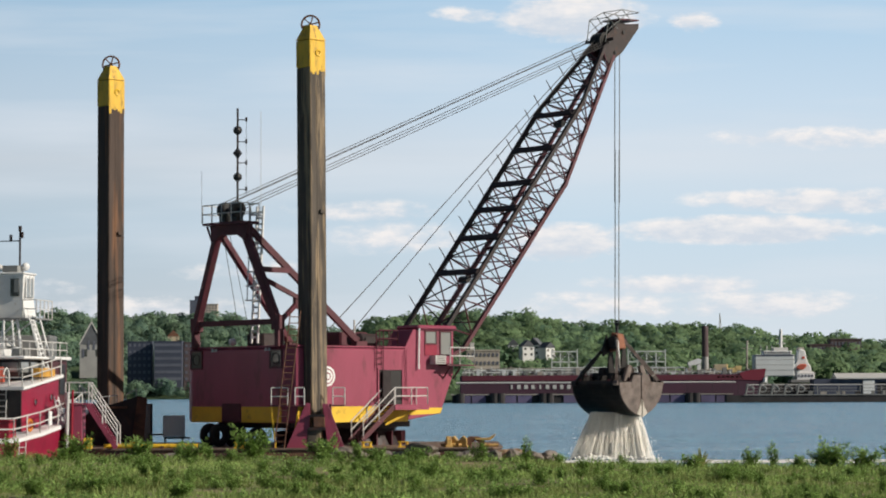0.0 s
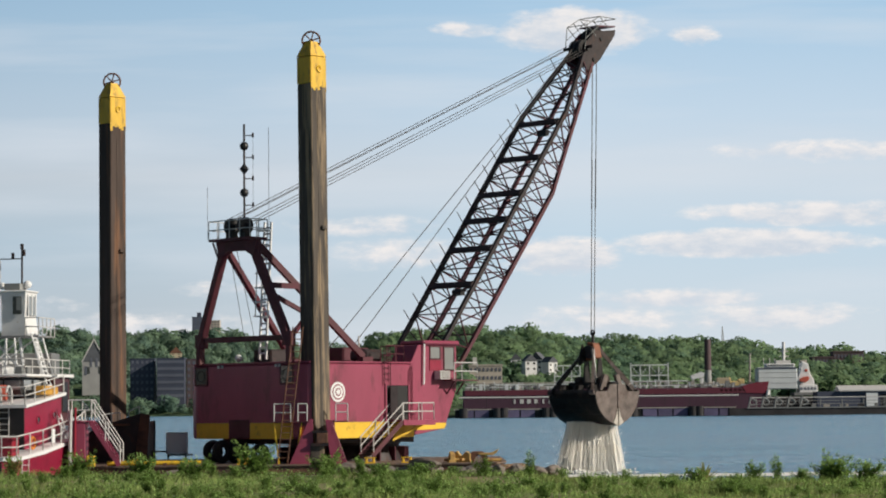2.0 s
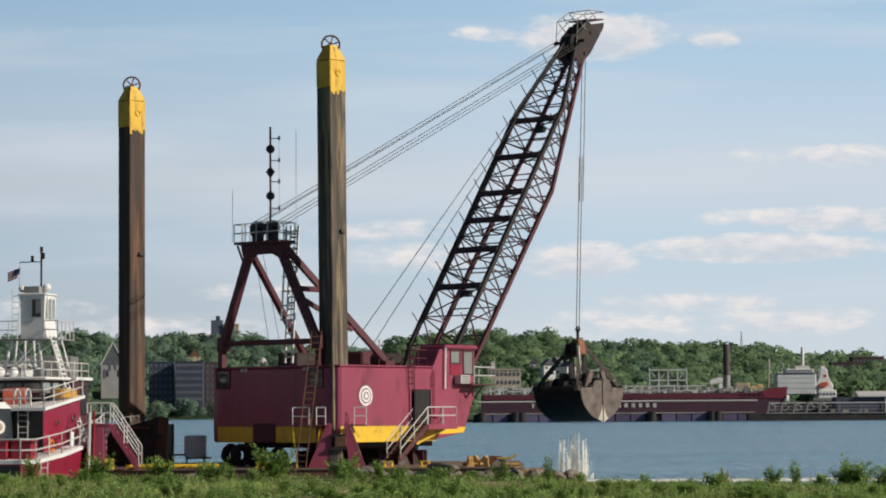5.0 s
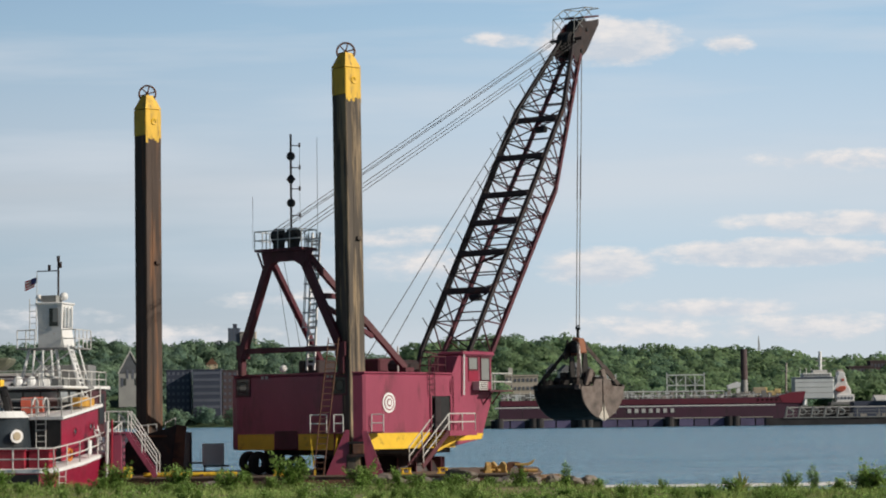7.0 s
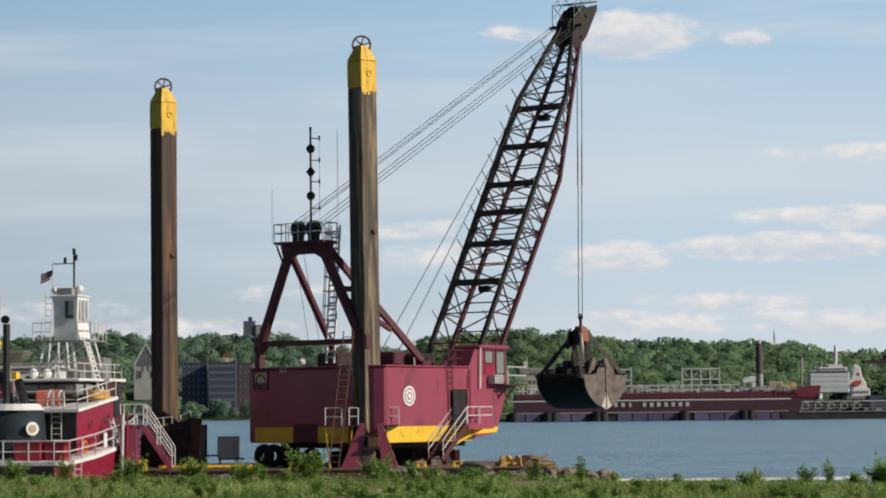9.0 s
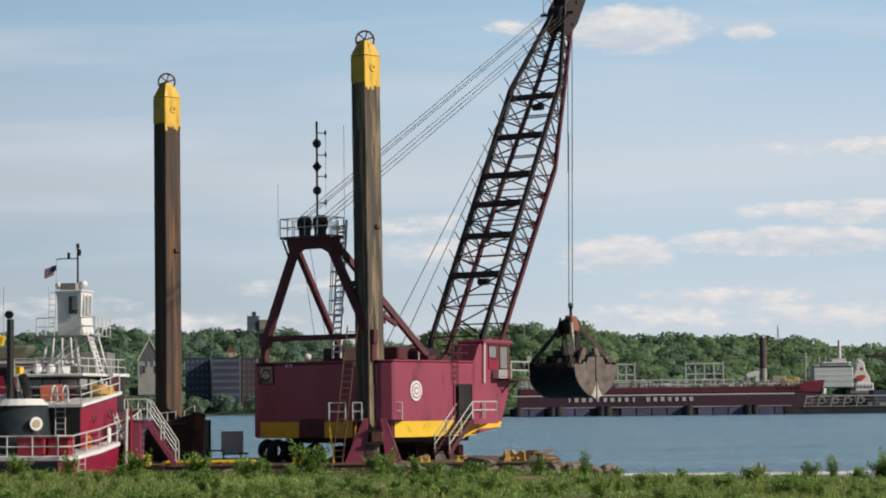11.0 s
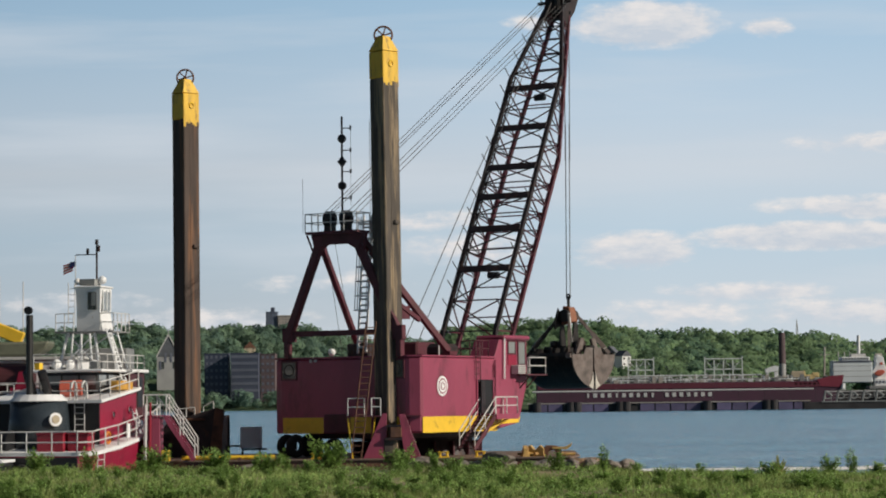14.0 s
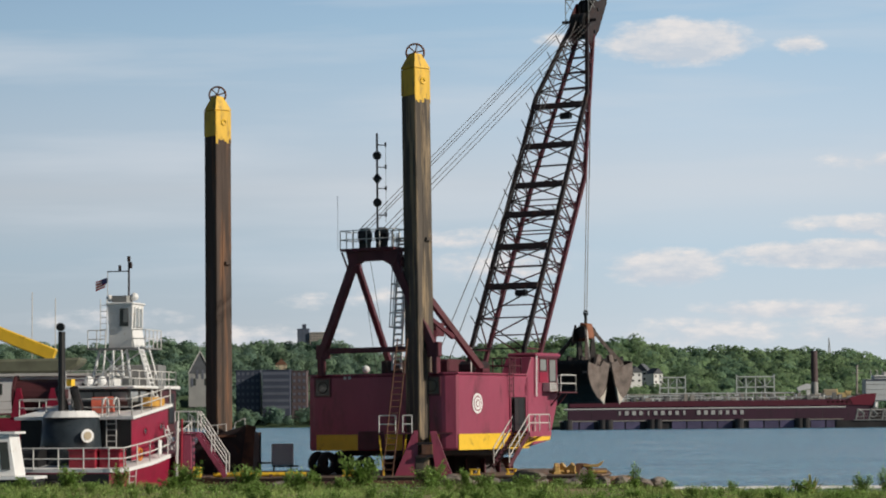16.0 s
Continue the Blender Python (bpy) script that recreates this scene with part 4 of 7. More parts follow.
    for s in (-1, 1):
        y = mid + s * 0.85
        for (a, b), (c, d) in zip(pts, pts[1:]):
            rod(bm, (a, y, b), (c, y, d), 0.03, 5)
        for k in (1, 2):
            a, b = pts[k]
            rod(bm, (a, y, b), (a + 0.1, y, b - 1.1), 0.03, 5)
            rod(bm, (29.1, y, 0.8), (29.1, y, 1.5), 0.03, 5)
        rod(bm, (27.6, y, 1.3), (30.3, y, 0.65), 0.025, 5)
    for a, b in pts[1:]:
        rod(bm, (a, mid - 0.85, b), (a, mid + 0.85, b), 0.03, 5)
    part("head_rail", bm, TANK_GREY, boom)
    return boom


BOOM = build_boom(CRANE)

# ---- boom and hoist ropes: each run is two rigid lengths that slide past one another ----
GANTRY_PIN = Vector((-8.15, 0.0, 14.9 - 1.4))
HEAD_PIN = Vector((27.4, 0.44, 0.75))
DRUMS = (Vector((-2.3, -0.1, 7.0 - 1.4)), Vector((0.1, 0.4, 7.0 - 1.4)))
TIP = Vector((28.9, 0.44, 0.35))


def rope_run(name, length, sides, r, mat, label):
    bm = B()
    for y, z in sides:
        rod(bm, (0, y, z), (length, y, z), r, 5)
    return part(name, bm, mat, CRANE, label)


PENDANT = [(0.85, 0.2), (0.65, 0.1), (0.4, 0.1), (-0.35, -0.05), (-0.6, -0.15), (-0.85, -0.25)]
PENDANT_LOW = rope_run("boom_rope", 19.0, PENDANT, 0.022, ROPE_DARK, "dark boom hoist ropes")
PENDANT_HIGH = rope_run("boom_rope", 16.5, [(-y, z) for y, z in PENDANT], 0.022, ROPE_DARK, "dark boom hoist ropes")
HAUL = [(rope_run("haul_rope", 20.0, [(0, 0)], 0.028, ROPE_DARK, "dark haul rope"), rope_run("haul_rope", 17.5, [(0, 0)], 0.028, ROPE_DARK, "dark haul rope")) for _ in DRUMS]


# ---- pedestal and deck gear ----
def build_pedestal():
    p = thing("crane_pedestal", (-6.01, 139.0, 1.4), "dark round steel pedestal under the crane", "pedestal")
    bm = B()
    bmesh.ops.create_cone(bm, cap_ends=True, segments=40, radius1=3.6, radius2=3.2, depth=0.94, matrix=Matrix.Translation((0, 0, 0.47)))
    part("drum", bm, DARK_STEEL, p)
    for i in range(20):
        a = 2 * math.pi * i / 20
        boxed("rib", (3.55 * math.cos(a), 3.55 * math.sin(a), 0.4), (0.45, 0.07, 0.8), MAROON_STEEL, p, rz=math.degrees(a))
    return p


build_pedestal()


# ---- clamshell bucket; origin at the rope pin ----
def build_bucket():
    b = thing("clamshell_bucket", (11.37, 155.41, 8.89), "black clamshell bucket with worn grey end plates", "bucket")
    half_l = 1.95
    hinge = Vector((0, 0, -2.75))
    shells = []
    for s in (-1, 1):
        prof = []
        for i in range(10):
            a = math.radians(9 * i * 1.06)
            prof.append((s * (0.10 + 2.12 * math.cos(a) ** 1.4 if a < 1.57 else 0.10), -0.62 - 2.15 * math.sin(min(a, 1.57)) ** 0.9))
        prof[-1] = (s * 0.06, -2.78)
        bm = B()
        rows = []
        for x in (-half_l, half_l):
            rows.append([bm.verts.new((x, y, z)) for y, z in prof])
        for i in range(len(prof) - 1):
            bm.faces.new((rows[0][i], rows[0][i + 1], rows[1][i + 1], rows[1][i]))
        bmesh.ops.solidify(bm, geom=list(bm.faces), thickness=0.10)
        shell = part("shell", bm, BUCKET_DARK, b, "wet black curved bucket shell", loc=hinge)
        for x in (-half_l, half_l):
            bm = B()
            pts = [(s * 0.06, -0.15)] + [(s * 0.75, -0.12), (s * 1.0, -0.58)] + prof
            prism(bm, pts, x - 0.06, x + 0.06, "x")
            part("end_plate", bm, BUCKET_WORN_LIT, shell, "worn grey steel end plate")
        bm = B()
        prism(bm, [(s * 0.05, -2.86), (s * 0.07, -1.7), (s * 0.20, -2.15), (s * 0.52, -2.62)], half_l + 0.05, half_l + 0.12, "x")
        part("cutting_lip", bm, BUCKET_EDGE, shell, "bright polished lip")
        bm = B()
        box(bm, (0, s * 2.14, -0.60), (2 * half_l + 0.1, 0.16, 0.22))
        box(bm, (0, s * 0.16, -0.30), (2 * half_l, 0.2, 0.2))
        part("rim_beam", bm, BUCKET_DARK, shell)
        for x in (-1.2, 0.2, 1.3):
            boxed("lug", (x, s * 1.75, -0.40), (0.14, 0.9, 0.45), BUCKET_DARK, shell)
        shells.append(shell)
    # counterweight frame and sheaves at the hinge
    boxed("hinge_beam", (0, 0, -2.95), (3.9, 0.6, 0.45), BUCKET_DARK, b, bevel=0.08)
    for x in (-1.1, 0.9):
        boxed("hinge_block", (x, 0, -2.6), (0.6, 0.7, 0.45), BUCKET_DARK, b, bevel=0.1)
    bm = B()
    prism(bm, [(-0.24, -0.10), (0.30, -0.2), (0.50, -1.15), (-0.40, -1.35)], -0.34, 0.34)
    part("head_block", bm, HEAD_RUST, b, "rust-brown head block", bevel=0.05)
    for y in (-0.45, 0.45):
        bm = B()
        rod(bm, (0, y - 0.1, -0.75), (0, y + 0.1, -0.75), 0.42, 16)
        part("sheave", bm, BUCKET_DARK, b)
    bm = B()
    rod(bm, (0, 0, 0.55), (0, 0, -0.2), 0.10, 8)
    ring(bm, (0, 0, 0.5), 0.16, 0.06, "y", 10, 5)
    part("rope_socket", bm, BLACK, b)
    arms = []
    for s in (-1, 1):
        for x in (-1.75, 1.75):
            bm = B()
            a, e = Vector((x * 0.12, s * 0.22, -0.45)), Vector((x, s * 2.22, -3.40))
            beam(bm, a, e, 0.15, 0.22)
            beam(bm, a.lerp(e, 0.5), a.lerp(e, 0.82), 0.20, 0.30)
            rod(bm, e + Vector((-0.2, 0, 0)), e + Vector((0.2, 0, 0)), 0.17, 10)
            # sunlight is put into the colour: sun-side arms pale, the others dark
            lit = x > 0
            part("arm", bm, BUCKET_WORN_LIT if lit else BUCKET_DARK, b, "pull arm with sunlight painted in as paler worn steel" if lit else "")
            if lit and s > 0:
                bm = B()
                beam(bm, a.lerp(e, 0.50), a.lerp(e, 0.84), 0.19, 0.27)
                part("arm_sleeve", bm, BUCKET_EDGE, b, "bright polished sleeve on a pull arm", bevel=0.05)
    bm = B()
    prism(bm, [(-0.55, -0.25), (-0.2, -1.3), (-0.9, -1.65), (-1.0, -1.3)], -0.5, -0.38, "x")
    part("web_plate", bm, BUCKET_DARK, b)
    for s in (-1, 1):
        bm = B()
        prism(bm, [(-0.16, -1.2), (0.16, -1.2), (0.36, -2.75), (-0.36, -2.75)], s * 0.55 - 0.05, s * 0.55 + 0.05, "x")
        part("hanger_plate", bm, BUCKET_DARK, b)
        bm = B()
        prism(bm, [(s * 0.35, -2.3), (s * 0.75, -2.2), (s * 1.25, -3.3), (s * 0.7, -3.3)], 1.35, 1.6, "x")
        part("shell_ear", bm, BUCKET_WORN_LIT, b, bevel=0.04)
    for x, y in ((0.35, 0.12), (0.5, -0.2)):
        rodded("closing_rope", (x, y - 0.5, -0.6), (x * 2.0, y - 0.75, -2.55), 0.075, WHITE if y > 0 else ROPE, b, "pale frayed closing rope", n=6)
    return b, shells


BUCKET, SHELLS = build_bucket()


def fall_rope(length, gap, name, label):
    bm = B()
    for y in (-gap, gap):
        rod(bm, (0, y, 0), (length, y, 0), 0.03, 6)
    return tagged(part(name, bm, ROPE), label, "rope")


FALL_HIGH = fall_rope(11.5, 0.16, "hoist_rope", "twin grey steel hoist ropes under the boom head")
FALL_LOW = fall_rope(11.5, 0.13, "hoist_rope", "twin grey steel hoist ropes above the bucket")


# ---- tug moored by the barge: x forward, y to port ----
def build_tug():
    g = thing("tugboat", (-26.6, 122.8, 0), "red and black harbour tug with a white wheelhouse tower", "tugboat", rz=78)
    deck = [(0.0, 3.2), (0.0, -3.9), (0.6, -4.5), (4, -4.6), (10, -4.3), (14, -3.4), (17, -1.9), (19.2, 0), (17, 1.9), (14, 3.1), (10, 3.7), (4, 3.9), (0.6, 3.75)]

    def sheer(x):
        return 2.0 + 0.85 * max(0.0, (x - 0.6) / 8.4) ** 1.15

    def hull(z0, z1, s0, s1, name, mat, label=""):
        bm = B()
        lo = [bm.verts.new((x * s0, y * s0, z0 if z0 <= 0 else sheer(x) + z0 - 1.8)) for x, y in deck]
        hi = [bm.verts.new((x * s1, y * s1, sheer(x) + z1 - 1.8)) for x, y in deck]
        k = len(deck)
        bm.faces.new(lo)
        bm.faces.new(hi[::-1])
        for i in range(k):
            bm.faces.new((lo[i], hi[i], hi[(i + 1) % k], lo[(i + 1) % k]))
        return part(name, bm, mat, g, label)

    hull(-0.8, 1.66, 0.93, 1.0, "hull", TUG_RED, "red painted hull side")
    hull(1.66, 1.84, 1.012, 1.012, "rub_rail", WHITE, "white rubbing strake")
    bm = B()
    prism(bm, [(-3.88, 0.2), (3.22, 0.2), (3.25, 1.80), (-3.9, 1.80)], -0.08, -0.02, "x")
    part("stern_plate", bm, BLACK, g, "black painted stern")
    for y in (-2.4, -0.9, 0.6, 2.1):
        bm = B()
        ring(bm, (-0.28, y, 0.95), 0.36, 0.17, "x", 14, 8)
        part("tyre_fender", bm, RUBBER, g)
    part("boarding_ladder", ladder_mesh((1.4, -4.58, 0.7), (1.4, -4.62, 1.95), (1, 0, 0), 0.9, 0.3, 0.03), RAIL_WHITE, g)
    pts = [Vector((x * 0.99, y * 0.99, sheer(x) + 0.02)) for x, y in deck]
    order = [12, 0, 1, 2, 3, 4, 5, 6]
    bm = B()
    for a, b in zip(order, order[1:]):
        p, q = pts[a], pts[b]
        for h in (0.55, 1.1):
            rod(bm, p + Vector((0, 0, h)), q + Vector((0, 0, h)), 0.04, 5)
        m = max(1, round((q - p).length / 1.5))
        for i in range(m + 1):
            r = p.lerp(q, i / m)
            rod(bm, r, r + Vector((0, 0, 1.1)), 0.04, 5)
    part("deck_rail", bm, RAIL_WHITE, g, "white tube deck rail")
    # deckhouse
    bm = B()
    prism(bm, [(4.0, 1.8), (4.0, 4.62), (9.3, 5.25), (9.3, 2.2)], -3.5, 2.9)
    part("deckhouse", bm, TUG_RED, g, "red deckhouse", bevel=0.03)
    boxed("deckhouse_end", (3.97, -0.3, 3.22), (0.05, 6.38, 2.76), BLACK, g, "black aft bulkhead")
    bm = B()
    prism(bm, [(3.7, 4.60), (3.7, 4.76), (9.5, 5.46), (9.5, 5.30)], -3.72, 3.15)
    part("boat_deck", bm, WHITE, g, "white edged boat deck")
    for x in (5.9, 8.2):
        bm = B()
        ring(bm, (x, -3.53, 3.75 + 0.11 * (x - 4)), 0.2, 0.04, "y", 14, 5)
        q = part("porthole", bm, TUG_RED, g)
        bm = B()
        rod(bm, (x, -3.52, 3.75 + 0.11 * (x - 4)), (x, -3.50, 3.75 + 0.11 * (x - 4)), 0.19, 12)
        part("pane", bm, WINDOW, q)
    part("aft_ladder", ladder_mesh((3.85, -2.4, 1.9), (3.85, -2.4, 5.6), (0, 1, 0), 0.55, 0.3, 0.03), RAIL_WHITE, g, "white ladder")
    for y in (-2.1, -2.7):
        bm = B()
        for k in range(8):
            a0, a1 = math.pi * k / 8, math.pi * (k + 1) / 8
            rod(bm, (3.8 + 0.35 * math.cos(a0), y, 5.4 + 0.35 * math.sin(a0)), (3.8 + 0.35 * math.cos(a1), y, 5.4 + 0.35 * math.sin(a1)), 0.06, 6)
        rod(bm, (4.15, y, 5.4), (4.15, y, 4.7), 0.06, 6)
        part("ladder_hoop", bm, RAIL_WHITE, g)
    bm = B()
    route = [(3.8, 2.9, 4.75), (3.8, -0.2, 4.75), (3.8, -3.6, 4.75), (6.6, -3.6, 5.08), (9.4, -3.6, 5.42)]
    for a, b in zip(route, route[1:]):
        a, b = Vector(a), Vector(b)
        for h in (0.5, 0.95):
            rod(bm, a + Vector((0, 0, h)), b + Vector((0, 0, h)), 0.035, 5)
        m = max(1, round((b - a).length / 1.4))
        for i in range(m + 1):
            r = a.lerp(b, i / m)
            rod(bm, r, r + Vector((0, 0, 0.95)), 0.035, 5)
    part("boat_deck_rail", bm, RAIL_WHITE, g)
    # pilot deck
    bm = B()
    box(bm, (9.4, -0.75, 5.75), (6.4, 3.4, 1.05))
    part("upper_house", bm, BLACK, g, "dark upper house with windows", bevel=0.05)
    for x in (6.9, 8.3, 9.7, 11.1):
        boxed("side_window", (x, -2.47, 5.85), (1.05, 0.05, 0.55), GREY_GLASS, g)
    for y in (-1.9, -0.9, 0.1):
        boxed("aft_window", (6.18, y, 5.85), (0.05, 0.9, 0.5), GREY_GLASS, g)
    boxed("upper_roof", (9.5, -0.75, 6.36), (7.1, 4.2, 0.16), WHITE, g, "white roof slab", bevel=0.05)
    bm = B()
    prism(bm, [(9.6, -3.0), (11.9, -3.0), (12.6, -2.3), (12.6, 1.0), (9.6, 1.0)], 3.6, 6.3, "z")
    part("pilot_front", bm, PILOT_BROWN, g, "dark brown pilot house side", bevel=0.05)
    boxed("pilot_door", (11.1, -3.02, 5.2), (0.8, 0.06, 1.7), BLACK, g, bevel=0.02)
    bm = B()
    prism(bm, [(9.5, -3.2), (12.0, -3.2), (12.9, -2.4), (12.9, -1.6), (9.5, -1.6)], 6.3, 6.46, "z")
    part("pilot_roof", bm, WHITE, g)
    railing("roof_rail", [(6.2, 1.25, 6.42), (6.2, -2.6, 6.42), (12.9, -2.6, 6.42)], 0.85, RAIL_WHITE, g, 0.03, gap=1.1)
    # wheelhouse tower
    for x, y in ((10.3, 0.95), (10.3, -0.65), (12.3, 0.95), (12.3, -0.65)):
        rodded("tower_leg", (x + (x - 11.3) * 0.35, y + (y - 0.15) * 0.55, 6.4), (x, y, 8.6), 0.09, WHITE, g)
    bm = B()
    rod(bm, (10.1, 1.2, 6.6), (12.4, -0.7, 8.5), 0.05, 5)
    rod(bm, (10.1, -0.9, 6.6), (10.3, 0.95, 8.5), 0.05, 5)
    rod(bm, (10.1, 1.3, 6.6), (10.3, -0.65, 8.5), 0.05, 5)
    for x, y, z in ((9.9, 0.5, 8.5), (9.9, 0.0, 8.5), (9.9, -0.5, 8.5), (10.4, -1.5, 8.6), (10.9, -1.75, 8.6)):
        rod(bm, (x - 0.2, y * 1.35 - 0.1, 6.4), (x, y, z), 0.055, 6)
    part("tower_brace", bm, WHITE, g)
    boxed("tower_platform", (11.3, -0.1, 8.6), (2.6, 3.5, 0.08), TANK_GREY, g)
    bm = B()
    lo = [(10.35, -1.12), (11.95, -1.12), (11.95, 0.47), (10.35, 0.47)]
    mid = [(10.35, -0.94), (11.95, -0.94), (11.95, 0.47), (10.35, 0.47)]
    hi = [(10.25, -1.02), (11.95, -1.02), (11.95, 0.5), (10.25, 0.5)]
    verts = [[bm.verts.new((x, y, z)) for x, y in p] for p, z in ((lo, 8.64), (mid, 9.75), (hi, 11.1))]
    bm.faces.new(verts[0])
    bm.faces.new(verts[2][::-1])
    for a, b in ((0, 1), (1, 2)):
        for i in range(4):
            j = (i + 1) % 4
            bm.faces.new((verts[a][i], verts[b][i], verts[b][j], verts[a][j]))
    part("wheelhouse", bm, WHITE, g, "white wheelhouse on a tower", bevel=0.02)
    boxed("wheelhouse_window", (11.1, -1.02, 10.35), (1.0, 0.05, 1.05), GREY_GLASS, g, rx=-2)
    for wx in (10.56, 11.1, 11.64):
        boxed("window_frame", (wx, -1.05, 10.35), (0.09, 0.05, 1.2), WHITE, g)
    boxed("wheelhouse_window", (10.28, -0.50, 10.35), (0.05, 0.52, 1.0), WINDOW, g)
    boxed("sliding_pane", (10.26, -0.60, 10.45), (0.05, 0.26, 0.75), GREY_GLASS, g)
    boxed("wheelhouse_roof", (11.1, -0.26, 11.14), (1.9, 1.66, 0.12), WHITE, g, bevel=0.04)
    boxed("roof_locker", (11.0, -0.1, 11.42), (1.0, 0.9, 0.36), TANK_GREY, g)
    railing("tower_rail", [(10.1, 1.62, 8.64), (10.1, 0.55, 8.64)], 1.0, RAIL_WHITE, g, 0.03, gap=0.6)
    railing("tower_rail", [(10.1, -1.05, 8.64), (10.1, -1.85, 8.64), (12.5, -1.85, 8.64)], 1.0, RAIL_WHITE, g, 0.03, gap=0.6)
    part("tower_ladder", ladder_mesh((8.7, -4.0, 2.95), (9.9, -1.6, 8.75), (1, 0, 0), 0.6, 0.28, 0.055), WHITE, g, "white raked ladder")
    part("side_ladder", ladder_mesh((10.2, 0.7, 9.0), (10.2, 0.7, 11.4), (0, 1, 0), 0.4, 0.3, 0.025), RAIL_WHITE, g)
    # mast, lights, flag
    m = rodded("mast", (11.6, -0.25, 11.2), (11.6, -0.25, 13.85), 0.06, DARK_STEEL, g)
    rodded("yard", (11.6, -0.25, 13.05), (11.6, 1.05, 13.05), 0.03, DARK_STEEL, m)
    rodded("flag_staff", (11.6, 1.05, 11.2), (11.6, 1.05, 13.05), 0.025, RAIL_WHITE, m)
    bm = B()
    rod(bm, (11.6, 0.3, 13.05), (11.6, 0.3, 13.4), 0.09, 8)
    part("mast_lamp", bm, DARK_STEEL, m)
    rodded("mast_lamp", (11.6, -0.25, 13.6), (11.6, -0.25, 13.9), 0.10, DARK_STEEL, m)
    rodded("mast_lamp", (11.5, -0.42, 13.2), (11.5, -0.42, 13.55), 0.08, DARK_STEEL, m)
    for y, r, z in ((-0.75, 0.24, 11.55), (0.75, 0.2, 11.5)):
        bm = B()
        bmesh.ops.create_uvsphere(bm, u_segments=12, v_segments=8, radius=r, matrix=Matrix.Translation((11.2, y, z)))
        part("searchlight", bm, WHITE, g, "round white searchlight")
    for i in range(7):
        bm = B()
        prism(bm, [(1.08 + 0.02 * i, 12.68 - 0.075 * i), (1.78, 12.48 - 0.08 * i), (1.78, 12.41 - 0.08 * i), (1.08 + 0.02 * i, 12.61 - 0.075 * i)], 11.58, 11.62, "x")
        part("flag_stripe", bm, FLAG_RED if i % 2 == 0 else WHITE, m)
    bm = B()
    prism(bm, [(1.07, 12.70), (1.38, 12.62), (1.38, 12.30), (1.07, 12.38)], 11.565, 11.575, "x")
    part("flag_canton", bm, FLAG_BLUE, m)
    # funnel, pipes, lockers
    bm = B()
    n = 20
    lo, hi = [], []
    for i in range(n):
        a = 2 * math.pi * i / n
        lo.append((5.6 + 1.6 * math.cos(a), 0.5 + 1.75 * math.sin(a)))
        hi.append((5.7 + 1.4 * math.cos(a), 0.5 + 1.55 * math.sin(a)))
    vl, vh = [bm.verts.new((x, y, 1.9)) for x, y in lo], [bm.verts.new((x, y, 4.75)) for x, y in hi]
    bm.faces.new(vl)
    bm.faces.new(vh[::-1])
    for i in range(n):
        bm.faces.new((vl[i], vh[i], vh[(i + 1) % n], vl[(i + 1) % n]))
    f = part("funnel", bm, FUNNEL_GREY, g, "slate-grey funnel casing with a white top", smooth=True)
    f.location = (-2.2, -0.75, 0)
    bm = B()
    bmesh.ops.create_cone(bm, cap_ends=True, segments=20, radius1=1.60, radius2=1.25, depth=0.35, matrix=Matrix.Translation((5.7, 0.5, 4.9)))
    part("funnel_cap", bm, WHITE, f)
    bm = B()
    rod(bm, (4.62, -0.85, 3.75), (4.55, -0.93, 3.75), 0.36, 20)
    part("funnel_emblem", bm, WHITE, f, "round white emblem")
    bm = B()
    rod(bm, (4.57, -0.90, 3.75), (4.53, -0.95, 3.75), 0.22, 20)
    part("emblem_centre", bm, TAN_FAR, f)
    for y in (0.1, 0.95):
        bm = B()
        route = [(5.9, y, 4.9), (5.7, y, 5.5), (5.3, y, 5.95), (5.1, y, 6.3)]
        for a, b in zip(route, route[1:]):
            rod(bm, a, b, 0.24, 10)
        part("exhaust_pipe", bm, BLACK, f)
    bm = B()
    rod(bm, (5.0, 0.75, 4.8), (5.0, 0.75, 9.3), 0.19, 12)
    rod(bm, (4.9, 0.82, 9.55), (5.1, 0.82, 9.55), 0.22, 14)
    part("exhaust_tube", bm, BLACK, f, "tall thin black exhaust tube")
    for x, y, w in ((1.5, -3.45, 1.15), (1.3, -2.0, 1.5)):
        k = boxed("deck_locker", (x, y, 2.42), (0.9, w, 1.15), BRIGHT_RED, g, "bright red deck locker", bevel=0.04)
        boxed("locker_lid", (x, y, 3.02), (0.98, w + 0.08, 0.07), BRIGHT_RED, k)
    bm = B()
    rod(bm, (1.6, 0.6, 2.5), (1.6, 2.2, 2.5), 0.55, 14)
    rod(bm, (1.6, 0.5, 2.5), (1.6, 0.62, 2.5), 0.72, 16)
    rod(bm, (1.6, 2.18, 2.5), (1.6, 2.3, 2.5), 0.72, 16)
    box(bm, (1.6, 1.4, 1.95), (1.1, 2.2, 0.3))
    part("towing_winch", bm, BLACK, g, "black towing winch")
    bm = B()
    rod(bm, (5.2, -0.75, 5.35), (5.5, -1.85, 5.40), 0.46, 16)
    part("life_raft", bm, SALMON, g, "red life raft canister")
    boxed("float_box", (7.7, -3.25, 5.55), (2.3, 0.5, 0.5), CREAM_ORANGE, g, "orange-yellow float box", bevel=0.05)
    bm = B()
    ring(bm, (3.4, -4.2, 2.75), 0.3, 0.07, "y", 16, 6)
    part("life_ring", bm, ORANGE, g)
